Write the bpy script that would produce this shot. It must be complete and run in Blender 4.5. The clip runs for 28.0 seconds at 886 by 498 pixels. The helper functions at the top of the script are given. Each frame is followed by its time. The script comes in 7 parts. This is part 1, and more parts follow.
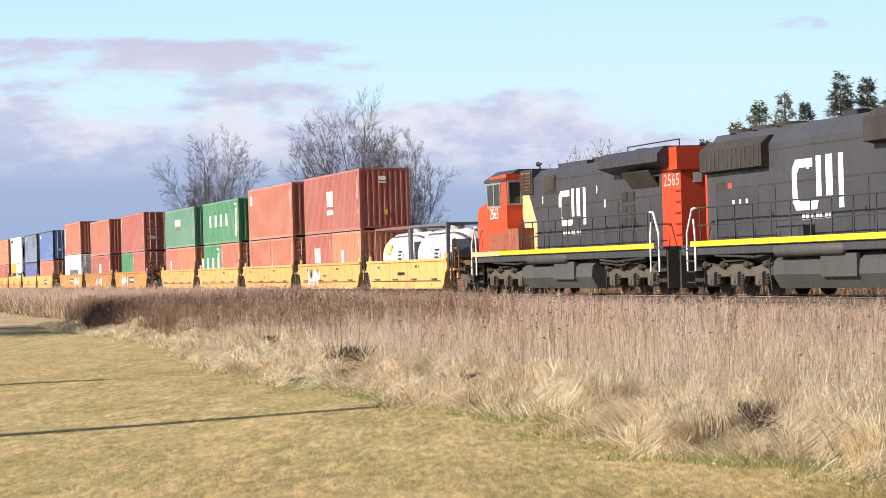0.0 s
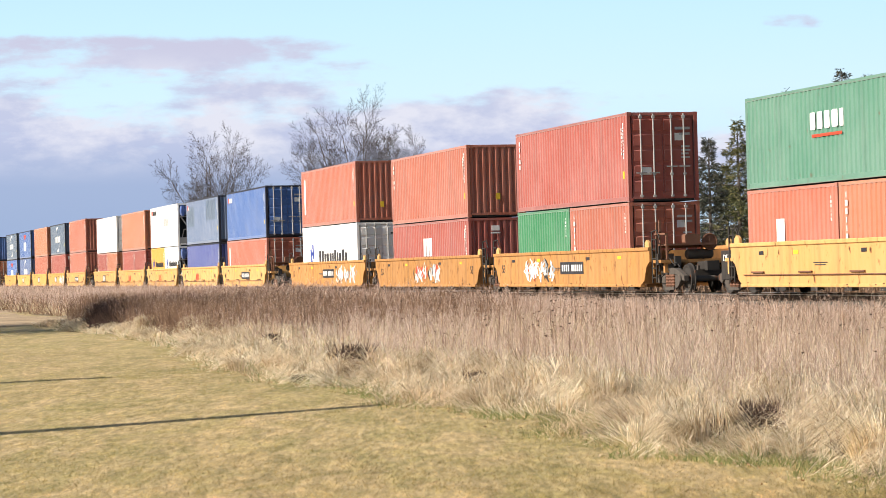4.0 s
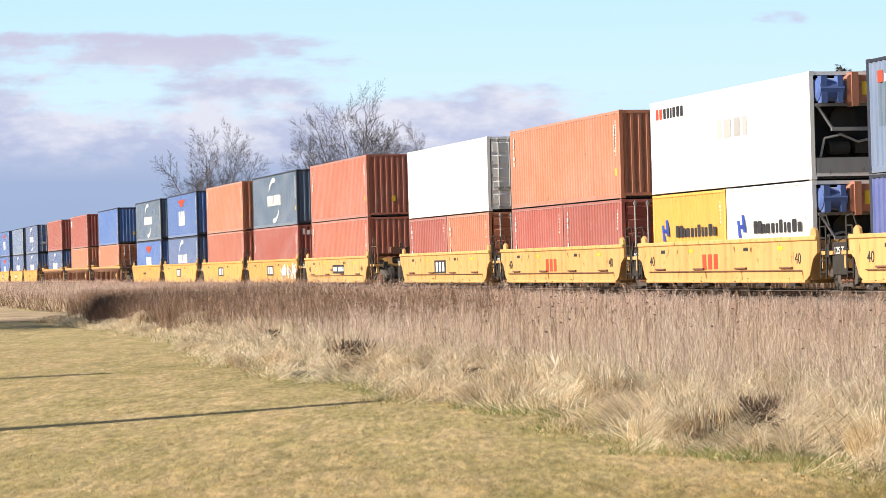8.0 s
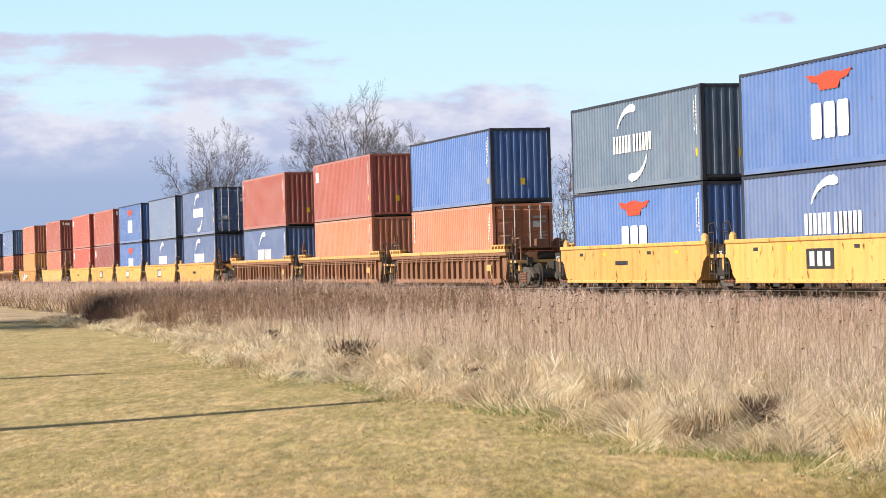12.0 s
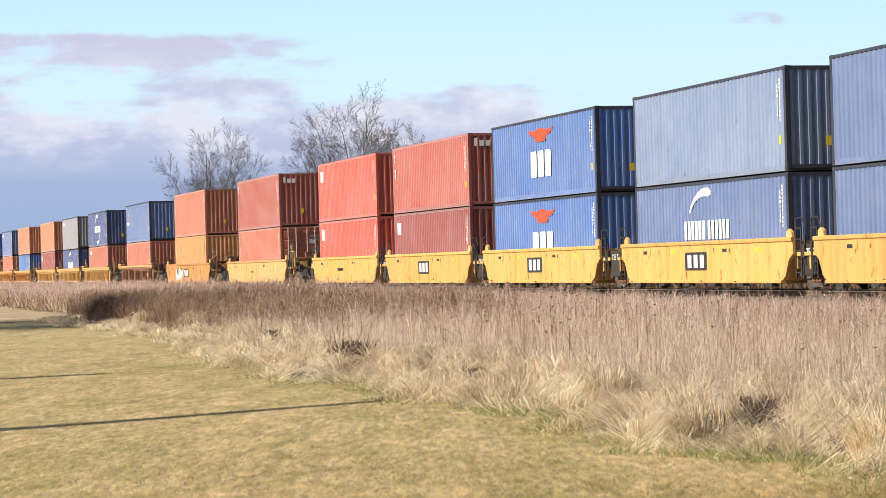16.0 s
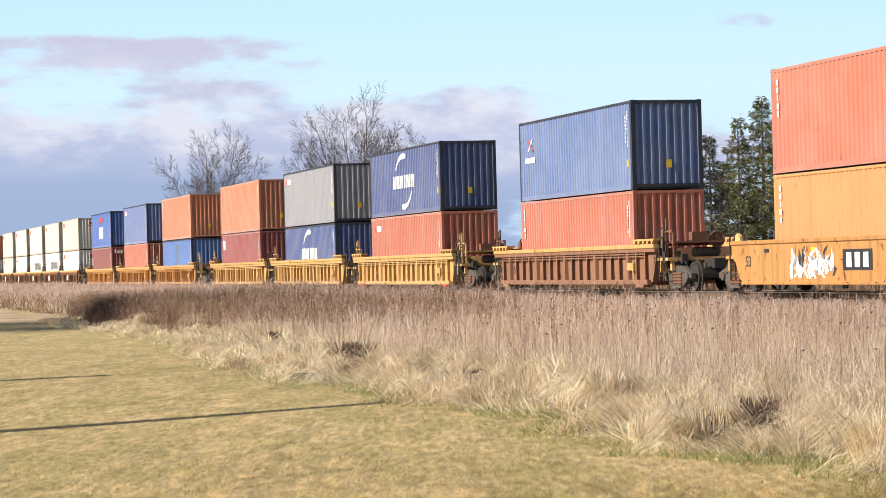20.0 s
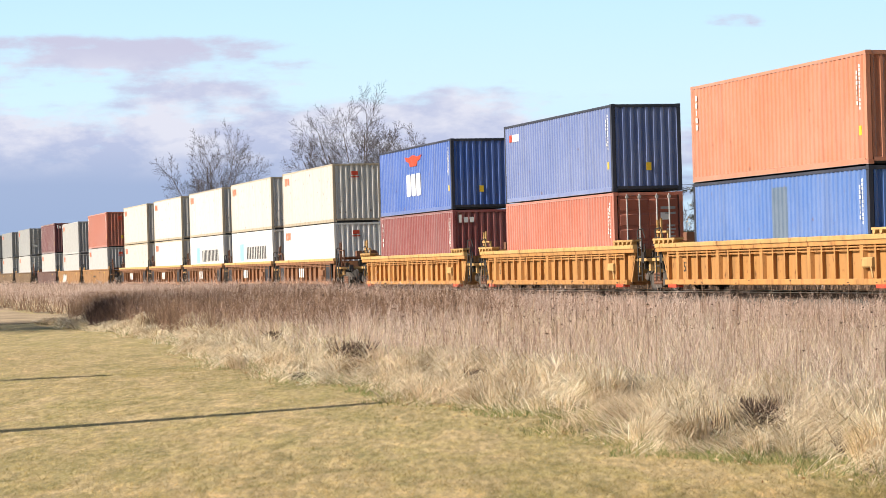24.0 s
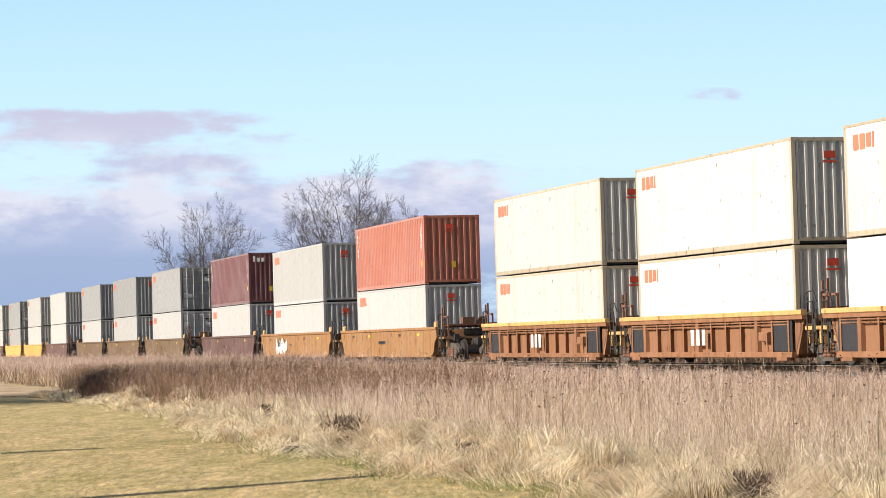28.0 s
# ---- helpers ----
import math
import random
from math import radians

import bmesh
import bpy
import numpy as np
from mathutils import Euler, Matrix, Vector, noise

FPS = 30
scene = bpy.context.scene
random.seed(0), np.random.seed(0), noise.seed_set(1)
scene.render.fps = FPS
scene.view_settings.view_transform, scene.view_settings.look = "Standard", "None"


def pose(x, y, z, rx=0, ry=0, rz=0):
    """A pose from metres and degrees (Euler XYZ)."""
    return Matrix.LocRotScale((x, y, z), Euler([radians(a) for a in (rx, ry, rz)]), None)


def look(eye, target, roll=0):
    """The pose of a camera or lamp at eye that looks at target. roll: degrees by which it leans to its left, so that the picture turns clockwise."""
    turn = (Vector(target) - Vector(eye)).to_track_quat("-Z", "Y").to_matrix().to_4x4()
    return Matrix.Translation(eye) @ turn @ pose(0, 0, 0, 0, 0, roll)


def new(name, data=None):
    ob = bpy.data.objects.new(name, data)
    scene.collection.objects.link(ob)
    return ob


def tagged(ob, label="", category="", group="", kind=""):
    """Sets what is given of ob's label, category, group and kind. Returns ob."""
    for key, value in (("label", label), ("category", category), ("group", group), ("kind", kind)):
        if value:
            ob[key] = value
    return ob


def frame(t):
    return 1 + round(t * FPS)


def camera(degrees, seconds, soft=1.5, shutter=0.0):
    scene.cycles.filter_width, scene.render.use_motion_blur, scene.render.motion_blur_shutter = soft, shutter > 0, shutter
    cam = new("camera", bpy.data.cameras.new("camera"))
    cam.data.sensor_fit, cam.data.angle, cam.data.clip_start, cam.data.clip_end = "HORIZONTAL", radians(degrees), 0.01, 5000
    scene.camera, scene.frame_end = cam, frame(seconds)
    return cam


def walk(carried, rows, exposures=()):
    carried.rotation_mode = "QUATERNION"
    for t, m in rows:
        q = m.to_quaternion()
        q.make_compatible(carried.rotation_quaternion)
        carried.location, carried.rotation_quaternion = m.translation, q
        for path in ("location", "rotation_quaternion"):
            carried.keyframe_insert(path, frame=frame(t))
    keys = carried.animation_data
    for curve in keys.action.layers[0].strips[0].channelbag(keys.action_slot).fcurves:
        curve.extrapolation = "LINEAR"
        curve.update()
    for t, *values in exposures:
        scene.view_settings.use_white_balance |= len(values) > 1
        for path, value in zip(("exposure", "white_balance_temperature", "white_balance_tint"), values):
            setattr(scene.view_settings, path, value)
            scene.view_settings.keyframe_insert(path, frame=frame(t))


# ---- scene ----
EYE_Z = 1.6
TILT, ROLL = 90.347, -1.556
# small sways of the tripod head: seconds, degrees up, degrees left; at the end it tilts up
SWAY = [(0, .140, -.04), (1, .122, -.022), (2, .104, -.018), (3.5, .098, 0), (5.5, .042, 0), (6.5, -.02, 0), (7, -.036, 0), (8, -.004, 0),
        (9, -.052, 0), (10, -.042, 0), (11, -.036, 0), (12, 0, 0), (13.3, 0, 0), (14.5, -.036, 0), (16, .002, .004), (18, .022, .018),
        (20, .042, .012), (21.5, .06, .006), (23.5, .042, .02), (25, .04, .02), (26.5, .04, .018), (27, .02, -.02),
        (27.2, .1, -.03), (27.3, .19, -.06), (27.4, .49, -.09), (27.5, .935, -.122),
        (27.6, 1.28, -.14), (27.7, 1.5, -.155), (27.8, 1.65, -.16), (27.9, 1.72, -.163), (28, 1.75, -.163)]
cam = camera(20.59, 28.0, soft=0.85)
walk(cam, [(t, pose(0, 0, EYE_Z, TILT) @ pose(0, 0, 0, 0, 0, ROLL) @ pose(0, 0, 0, up, left, 0)) for t, up, left in SWAY],
     exposures=[(0, 0.84), (28, 0.84)])

# ---- light ----
SUN_ELEVATION, SUN_TURN = 32, 20.5      # degrees up; degrees from the left towards the back of the camera
sun_to = Vector((-math.cos(radians(SUN_TURN)), -math.sin(radians(SUN_TURN)), math.tan(radians(SUN_ELEVATION)))).normalized()
sun = new("sun", bpy.data.lights.new("sun", "SUN"))
sun.data.energy, sun.data.angle, sun.data.color = 4.9, radians(0.55), (1.0, 0.905, 0.79)
sun.matrix_basis = look(sun_to * 50, (0, 0, 0))
world = bpy.data.worlds.new("world")
scene.world = world
world.use_nodes = True
wn = world.node_tree
sky = wn.nodes.new("ShaderNodeTexSky")
sky.sky_type, sky.sun_disc = "NISHITA", False
sky.sun_elevation = radians(SUN_ELEVATION)
sky.sun_rotation = math.atan2(sun_to.x, sun_to.y)
sky.air_density, sky.dust_density, sky.ozone_density = 1.0, 1.2, 1.0
wn.nodes["Background"].inputs["Strength"].default_value = 0.065
wn.links.new(sky.outputs[0], wn.nodes["Background"].inputs["Color"])

# ---- the track's line ----
TH = radians(15.448)
MID = 28.08                          # metres from the eye's parallel to the track's middle
RAIL = 0.60                          # height of the railhead
HEADING = -74.552


def at(u, d, z=0.0):
    """A place u metres along the track (away) and d metres across it."""
    return (-math.sin(TH) * u + math.cos(TH) * d, math.cos(TH) * u + math.sin(TH) * d, z)


def travelled(t):
    return 25.966 * t - 0.0233 * (t - 14) ** 2 / 2


# ---- materials ----
def material(name, rough=0.6, metal=0.0):
    m = bpy.data.materials.new(name)
    m.use_nodes = True
    b = m.node_tree.nodes["Principled BSDF"]
    b.inputs["Roughness"].default_value, b.inputs["Metallic"].default_value = rough, metal
    return m, m.node_tree, b


def noise_tex(nt, scale, detail=4.0, stretch=(1, 1, 1), space="Object"):
    c = nt.nodes.new("ShaderNodeTexCoord")
    mp = nt.nodes.new("ShaderNodeMapping")
    mp.inputs["Scale"].default_value = stretch
    n = nt.nodes.new("ShaderNodeTexNoise")
    n.inputs["Scale"].default_value, n.inputs["Detail"].default_value = scale, detail
    nt.links.new(c.outputs[space], mp.inputs[0])
    nt.links.new(mp.outputs[0], n.inputs["Vector"])
    return n


def ramp(nt, src, stops):
    r = nt.nodes.new("ShaderNodeValToRGB")
    while len(r.color_ramp.elements) < len(stops):
        r.color_ramp.elements.new(0.5)
    for e, (p, c) in zip(r.color_ramp.elements, stops):
        e.position, e.color = p, (*c, 1) if len(c) == 3 else c
    nt.links.new(src, r.inputs[0])
    return r.outputs[0]


def mix(nt, fac, a, b, mode="MIX"):
    n = nt.nodes.new("ShaderNodeMix")
    n.data_type, n.blend_type = "RGBA", mode
    for sock, v in ((n.inputs[0], fac), (n.inputs[6], a), (n.inputs[7], b)):
        if isinstance(v, (int, float)):
            sock.default_value = v
        elif isinstance(v, tuple):
            sock.default_value = (*v, 1) if len(v) == 3 else v
        else:
            nt.links.new(v, sock)
    return n.outputs[2]


def bump(nt, b, src, strength, dist=0.01):
    n = nt.nodes.new("ShaderNodeBump")
    n.inputs["Strength"].default_value, n.inputs["Distance"].default_value = strength, dist
    nt.links.new(src, n.inputs["Height"])
    nt.links.new(n.outputs[0], b.inputs["Normal"])


CHALKY = ("red_paint", "bright_red_paint", "dark_red_paint", "maroon_paint", "red_orange_paint", "orange_paint", "green_paint", "teal_paint", "blue_paint", "deep_blue_paint", "slate_blue_paint", "grey_blue_paint", "hazy_blue_paint", "indigo_paint", "navy_paint", "pale_grey_blue_paint")


def paint(name, rgb, rough=0.5, grime=0.35, rust=0.12, fade=0.25):
    """Weathered steel paint: faded patches, dirt streaks that run down, specks of rust, a slight difference from piece to piece; old container paint has a chalky bloom."""
    m, nt, b = material(name, rough)
    b.inputs["Specular IOR Level"].default_value = 0.28
    if name in CHALKY:
        rgb, fade, grime = tuple(max(.004, c - .32 * min(rgb)) for c in rgb), max(fade, .6), grime + .1
        b.inputs["Sheen Weight"].default_value, b.inputs["Sheen Roughness"].default_value = 0.55, 0.5
    big = noise_tex(nt, 0.55, 3)
    streak = noise_tex(nt, 2.2, 6, (1.6, 1.6, 0.12))
    speck = noise_tex(nt, 5.0, 6, (1, 1, 0.6))
    pale = tuple(min(1, c * 0.92 + 0.062) for c in rgb)
    dark = tuple(c * 0.45 + 0.012 for c in rgb)
    col = mix(nt, ramp(nt, big.outputs[0], [(0.38, (0, 0, 0)), (0.66, (fade,) * 3)]), rgb, pale)
    col = mix(nt, ramp(nt, streak.outputs[0], [(0.48, (0, 0, 0)), (0.78, (grime,) * 3)]), col, dark)
    col = mix(nt, ramp(nt, speck.outputs[0], [(0.66 - 0.1 * rust, (0, 0, 0)), (0.74, (min(1, rust * 5),) * 3)]), col, (0.10, 0.035, 0.014))
    info = nt.nodes.new("ShaderNodeObjectInfo")
    hs = nt.nodes.new("ShaderNodeHueSaturation")
    nt.links.new(ramp(nt, info.outputs["Random"], [(0, (0.88,) * 3), (1, (1.1,) * 3)]), hs.inputs["Value"])
    nt.links.new(col, hs.inputs["Color"])
    nt.links.new(hs.outputs[0], b.inputs["Base Color"])
    nt.links.new(ramp(nt, speck.outputs[0], [(0.3, (rough - 0.1,) * 3), (0.8, (rough + 0.3,) * 3)]), b.inputs["Roughness"])
    bump(nt, b, speck.outputs[0], 0.08, 0.004)
    return m


PAINT = {
    "red": paint("red_paint", (0.29, 0.070, 0.052)),
    "brightred": paint("bright_red_paint", (0.42, 0.066, 0.045), grime=0.2),
    "darkred": paint("dark_red_paint", (0.20, 0.045, 0.042)),
    "maroon": paint("maroon_paint", (0.115, 0.026, 0.030)),
    "redorange": paint("red_orange_paint", (0.37, 0.118, 0.074)),
    "orange": paint("orange_paint", (0.42, 0.162, 0.090)),
    "paleorange": paint("pale_orange_paint", (0.50, 0.24, 0.10)),
    "green": paint("green_paint", (0.018, 0.165, 0.062)),
    "teal": paint("teal_paint", (0.070, 0.185, 0.130)),
    "blue": paint("blue_paint", (0.062, 0.138, 0.36)),
    "deepblue": paint("deep_blue_paint", (0.028, 0.086, 0.31)),
    "slate": paint("slate_blue_paint", (0.092, 0.138, 0.205)),
    "cmablue": paint("grey_blue_paint", (0.094, 0.142, 0.280)),
    "indigo": paint("indigo_paint", (0.066, 0.090, 0.265)),
    "navy": paint("navy_paint", (0.040, 0.066, 0.185)),
    "greyblue": paint("pale_grey_blue_paint", (0.155, 0.205, 0.31)),
    "hazyblue": paint("hazy_blue_paint", (0.130, 0.175, 0.345)),
    "grey": paint("grey_paint", (0.235, 0.24, 0.265)),
    "white": paint("white_paint", (0.70, 0.70, 0.68), grime=0.22, rust=0.14),
    "cream": paint("cream_paint", (0.485, 0.475, 0.445), grime=0.42, rust=0.22),
    "greywhite": paint("grey_white_paint", (0.235, 0.24, 0.245), grime=0.3),
    "offwhite": paint("off_white_paint", (0.56, 0.56, 0.54), grime=0.36, rust=0.16),
    "palegrey": paint("pale_grey_white_paint", (0.345, 0.345, 0.340), grime=0.25, rust=0.1),
    "yellow": paint("container_yellow_paint", (0.60, 0.335, 0.075)),
    "stained": paint("stained_edge_paint", (0.36, 0.31, 0.23), grime=0.5, rust=0.4),
    "darkedge": paint("dark_edge_paint", (0.026, 0.030, 0.046), grime=0.3),
    "wellyellow": paint("well_yellow_paint", (0.55, 0.308, 0.108), 0.6, 0.6, 0.35, 0.35),
    "wellgold": paint("well_gold_paint", (0.54, 0.288, 0.082), 0.6, 0.6, 0.35, 0.3),
    "wellorange": paint("well_orange_paint", (0.385, 0.190, 0.060), 0.65, 0.8, 0.6),
    "wellbrown": paint("well_brown_paint", (0.21, 0.105, 0.062), 0.75, 0.7, 0.5),
    "wellrust": paint("well_rust_paint", (0.215, 0.100, 0.048), 0.75, 0.8, 0.6),
    "wellochre": paint("well_ochre_paint", (0.43, 0.260, 0.095), 0.65, 0.75, 0.6, 0.45),
    "wellmud": paint("well_muddy_paint", (0.25, 0.130, 0.052), 0.7, 0.8, 0.6, 0.4),
    "welldirt": paint("well_dirt_paint", (0.115, 0.072, 0.040), 0.75, 0.7, 0.5, 0.4),
    "wellmaroon": paint("well_maroon_paint", (0.09, 0.048, 0.042), 0.75, 0.7, 0.5, 0.4),
    "wellcap": paint("well_cap_paint", (0.50, 0.29, 0.105), 0.7, 0.6, 0.6, 0.5),
    "grimyred": paint("grimy_red_paint", (0.27, 0.085, 0.050), 0.7, 0.7, 0.4, 0.3),
    "locoblack": paint("loco_black_paint", (0.040, 0.041, 0.050), 0.42, 0.2, 0.05, 0.12),
    "tankgrey": paint("tank_grey_paint", (0.055, 0.054, 0.056), 0.55, 0.4, 0.1, 0.2),
    "locored": paint("loco_red_paint", (0.50, 0.055, 0.020), 0.45, 0.25, 0.05, 0.15),
    "locoyellow": paint("loco_yellow_paint", (0.62, 0.43, 0.02), 0.5, 0.2, 0.04),
    "sand": paint("loco_sand_paint", (0.50, 0.36, 0.18), 0.6, 0.3, 0.1),
    "markwhite": paint("white_lettering", (0.70, 0.70, 0.68), 0.5, 0.25, 0.06, 0.0),
    "markblack": paint("black_lettering", (0.03, 0.03, 0.035), 0.5, 0.2, 0.02, 0.0),
    "markred": paint("red_lettering", (0.48, 0.06, 0.03), 0.5, 0.2, 0.02, 0.0),
    "markcoral": paint("coral_lettering", (0.55, 0.15, 0.085), 0.5, 0.3, 0.05, 0.3),
    "markblue": paint("blue_lettering", (0.03, 0.06, 0.30), 0.5, 0.2, 0.02, 0.0),
    "marksky": paint("sky_blue_lettering", (0.22, 0.47, 0.57), 0.5, 0.2, 0.02, 0.0),
    "markyellow": paint("yellow_placard", (0.62, 0.42, 0.03), 0.5, 0.2, 0.02, 0.0),
    "tank": paint("tank_white_paint", (0.70, 0.69, 0.65), 0.35, 0.25, 0.05),
    "frameblue": paint("frame_grey_blue_paint", (0.11, 0.12, 0.16)),
    "framered": paint("frame_mauve_paint", (0.20, 0.09, 0.09)),
    "panel": paint("faded_panel_paint", (0.46, 0.30, 0.12), 0.6, 0.4, 0.2),
}
IRON = paint("dark_iron", (0.028, 0.024, 0.021), 0.75, 0.5, 0.35)
RUNNING = paint("grimy_running_gear", (0.078, 0.066, 0.056), 0.85, 0.5, 0.4)
STEEL = paint("bare_steel", (0.30, 0.29, 0.28), 0.45, 0.3, 0.3)
RUSTY = paint("rusty_steel", (0.16, 0.075, 0.045), 0.8, 0.5, 0.4)
# near-black: shade painted between stacked containers; also the back of machine recesses
BLACKVOID = paint("gap_and_recess_black", (0.02, 0.02, 0.022), 0.6, 0.2, 0.05)


# ---- mesh building ----
class Build:
    """Collects corners and faces of one mesh."""

    def __init__(self):
        self.v, self.f = [], []

    def add(self, verts, faces):
        n = len(self.v)
        self.v += [tuple(p) for p in verts]
        self.f += [tuple(i + n for i in f) for f in faces]
        return self

    def box(self, x0, x1, y0, y1, z0, z1):
        return self.add([(x, y, z) for x in (x0, x1) for y in (y0, y1) for z in (z0, z1)],
                        [(0, 1, 3, 2), (4, 6, 7, 5), (0, 4, 5, 1), (2, 3, 7, 6), (0, 2, 6, 4), (1, 5, 7, 3)])

    def block(self, x0, x1, y0, y1, z0, z1, c=0.01):
        """A box with its long edges along x chamfered by c."""
        return self.prism([(y0 + c, z0), (y1 - c, z0), (y1, z0 + c), (y1, z1 - c), (y1 - c, z1), (y0 + c, z1), (y0, z1 - c), (y0, z0 + c)], "x", x0, x1)

    def prism(self, outline, axis, a, b):
        """An outline (in the two other axes, in order) pushed from a to b along the axis."""
        put = {"x": lambda p, s: (s, p[0], p[1]), "y": lambda p, s: (p[0], s, p[1]), "z": lambda p, s: (p[0], p[1], s)}[axis]
        n = len(outline)
        verts = [put(p, a) for p in outline] + [put(p, b) for p in outline]
        faces = [(i, (i + 1) % n, (i + 1) % n + n, i + n) for i in range(n)] + [tuple(range(n))[::-1], tuple(range(n, 2 * n))]
        return self.add(verts, faces)

    def tube(self, p, q, r, n=8, r2=None):
        p, q = Vector(p), Vector(q)
        d = (q - p).normalized()
        a = d.orthogonal().normalized()
        b = d.cross(a)
        r2 = r if r2 is None else r2
        ring = [(math.cos(2 * math.pi * i / n), math.sin(2 * math.pi * i / n)) for i in range(n)]
        verts = [p + (a * c + b * s) * r for c, s in ring] + [q + (a * c + b * s) * r2 for c, s in ring]
        return self.add(verts, [(i, (i + 1) % n, (i + 1) % n + n, i + n) for i in range(n)] + [tuple(range(n))[::-1], tuple(range(n, 2 * n))])

    def twig(self, p, q, r, r2):
        """A three-sided open tube."""
        p, q = Vector(p), Vector(q)
        a = (q - p).orthogonal().normalized()
        b = (q - p).normalized().cross(a)
        ring = [a, a * -.5 + b * .866, a * -.5 - b * .866]
        return self.add([p + v * r for v in ring] + [q + v * r2 for v in ring], [(0, 1, 4, 3), (1, 2, 5, 4), (2, 0, 3, 5)])

    def pipe(self, points, r, n=6):
        for p, q in zip(points, points[1:]):
            self.tube(p, q, r, n)
        return self

    def lathe(self, axis_p, axis_d, profile, n=20):
        """profile: (distance along the axis, radius)."""
        p, d = Vector(axis_p), Vector(axis_d).normalized()
        a = d.orthogonal().normalized()
        b = d.cross(a)
        verts = [p + d * s + (a * math.cos(2 * math.pi * i / n) + b * math.sin(2 * math.pi * i / n)) * r for s, r in profile for i in range(n)]
        k = len(profile)
        faces = [(j * n + i, j * n + (i + 1) % n, (j + 1) * n + (i + 1) % n, (j + 1) * n + i) for j in range(k - 1) for i in range(n)]
        return self.add(verts, faces + [tuple(range(n))[::-1], tuple(range((k - 1) * n, k * n))])

    def strip(self, profile, z0, z1, swap=False):
        """A folded sheet: profile of (x, y) pushed from z0 to z1."""
        verts = [(x, y, z) for x, y in profile for z in (z0, z1)]
        return self.add(verts, [(2 * i, 2 * i + 2, 2 * i + 3, 2 * i + 1) for i in range(len(profile) - 1)])

    def mesh(self, name, smooth=False):
        me = bpy.data.meshes.new(name)
        me.from_pydata(self.v, [], self.f)
        bm = bmesh.new()
        bm.from_mesh(me)
        bmesh.ops.recalc_face_normals(bm, faces=bm.faces)
        bm.to_mesh(me)
        bm.free()
        me.materials.append(None)
        if smooth:
            me.polygons.foreach_set("use_smooth", [True] * len(me.polygons))
        return me


MESHES = {}


def shared(key, make, smooth=False):
    """The mesh for key, built once."""
    if key not in MESHES:
        MESHES[key] = make().mesh(key if isinstance(key, str) else str(key[0]), smooth)
    return MESHES[key]


def part(name, me, mat, parent=None, label="", place=None, smooth=False):
    """Links a Build or a shared mesh as one object, under its thing or part."""
    if isinstance(me, Build):
        me = me.mesh(name, smooth)
    ob = new(name, me)
    if me.materials[0] is None:
        ob.material_slots[0].link = "OBJECT"
    ob.material_slots[0].material = mat
    if place is not None:
        ob.matrix_basis = place if isinstance(place, Matrix) else Matrix.Translation(place)
    if parent is not None:
        ob.parent = parent
    if label:
        ob["label"] = label
    return ob


TRAIN = []          # (thing, u of its middle at the zero of travel, height of its base)


def on_train(thing, u, z):
    TRAIN.append((thing, u, z))
    return thing

# ---- containers ----
W2 = 1.219


def wave(x0, x1, y_out, depth, pitch, flat):
    """Corrugation: outer flats, slopes and inner flats from x0 to x1."""
    n = max(1, round((x1 - x0) / pitch))
    p, out = (x1 - x0) / n, []
    s = (p - 2 * flat) / 2
    for i in range(n):
        x = x0 + i * p
        out += [(x, y_out), (x + flat, y_out), (x + flat + s, y_out + depth), (x + 2 * flat + s, y_out + depth)]
    return out + [(x1, y_out)]


def side_mesh(L, H, smooth):
    def make():
        b = Build()
        if smooth:
            return b.box(-L / 2 + .10, L / 2 - .10, -W2 + .006, -W2 + .05, .15, H - .08)
        return b.strip(wave(-L / 2 + .10, L / 2 - .10, -W2 + .008, .036, .278, .092), .15, H - .08)
    return shared(("side_panel", L, H, smooth), make)


def end_mesh(L, H):
    def make():
        b = Build()
        b.strip([(L / 2 - d, y) for y, d in wave(-W2 + .14, W2 - .14, .012, .062, .275, .068)], .17, H - .10)
        return b
    return shared(("end_wall", L, H), make)


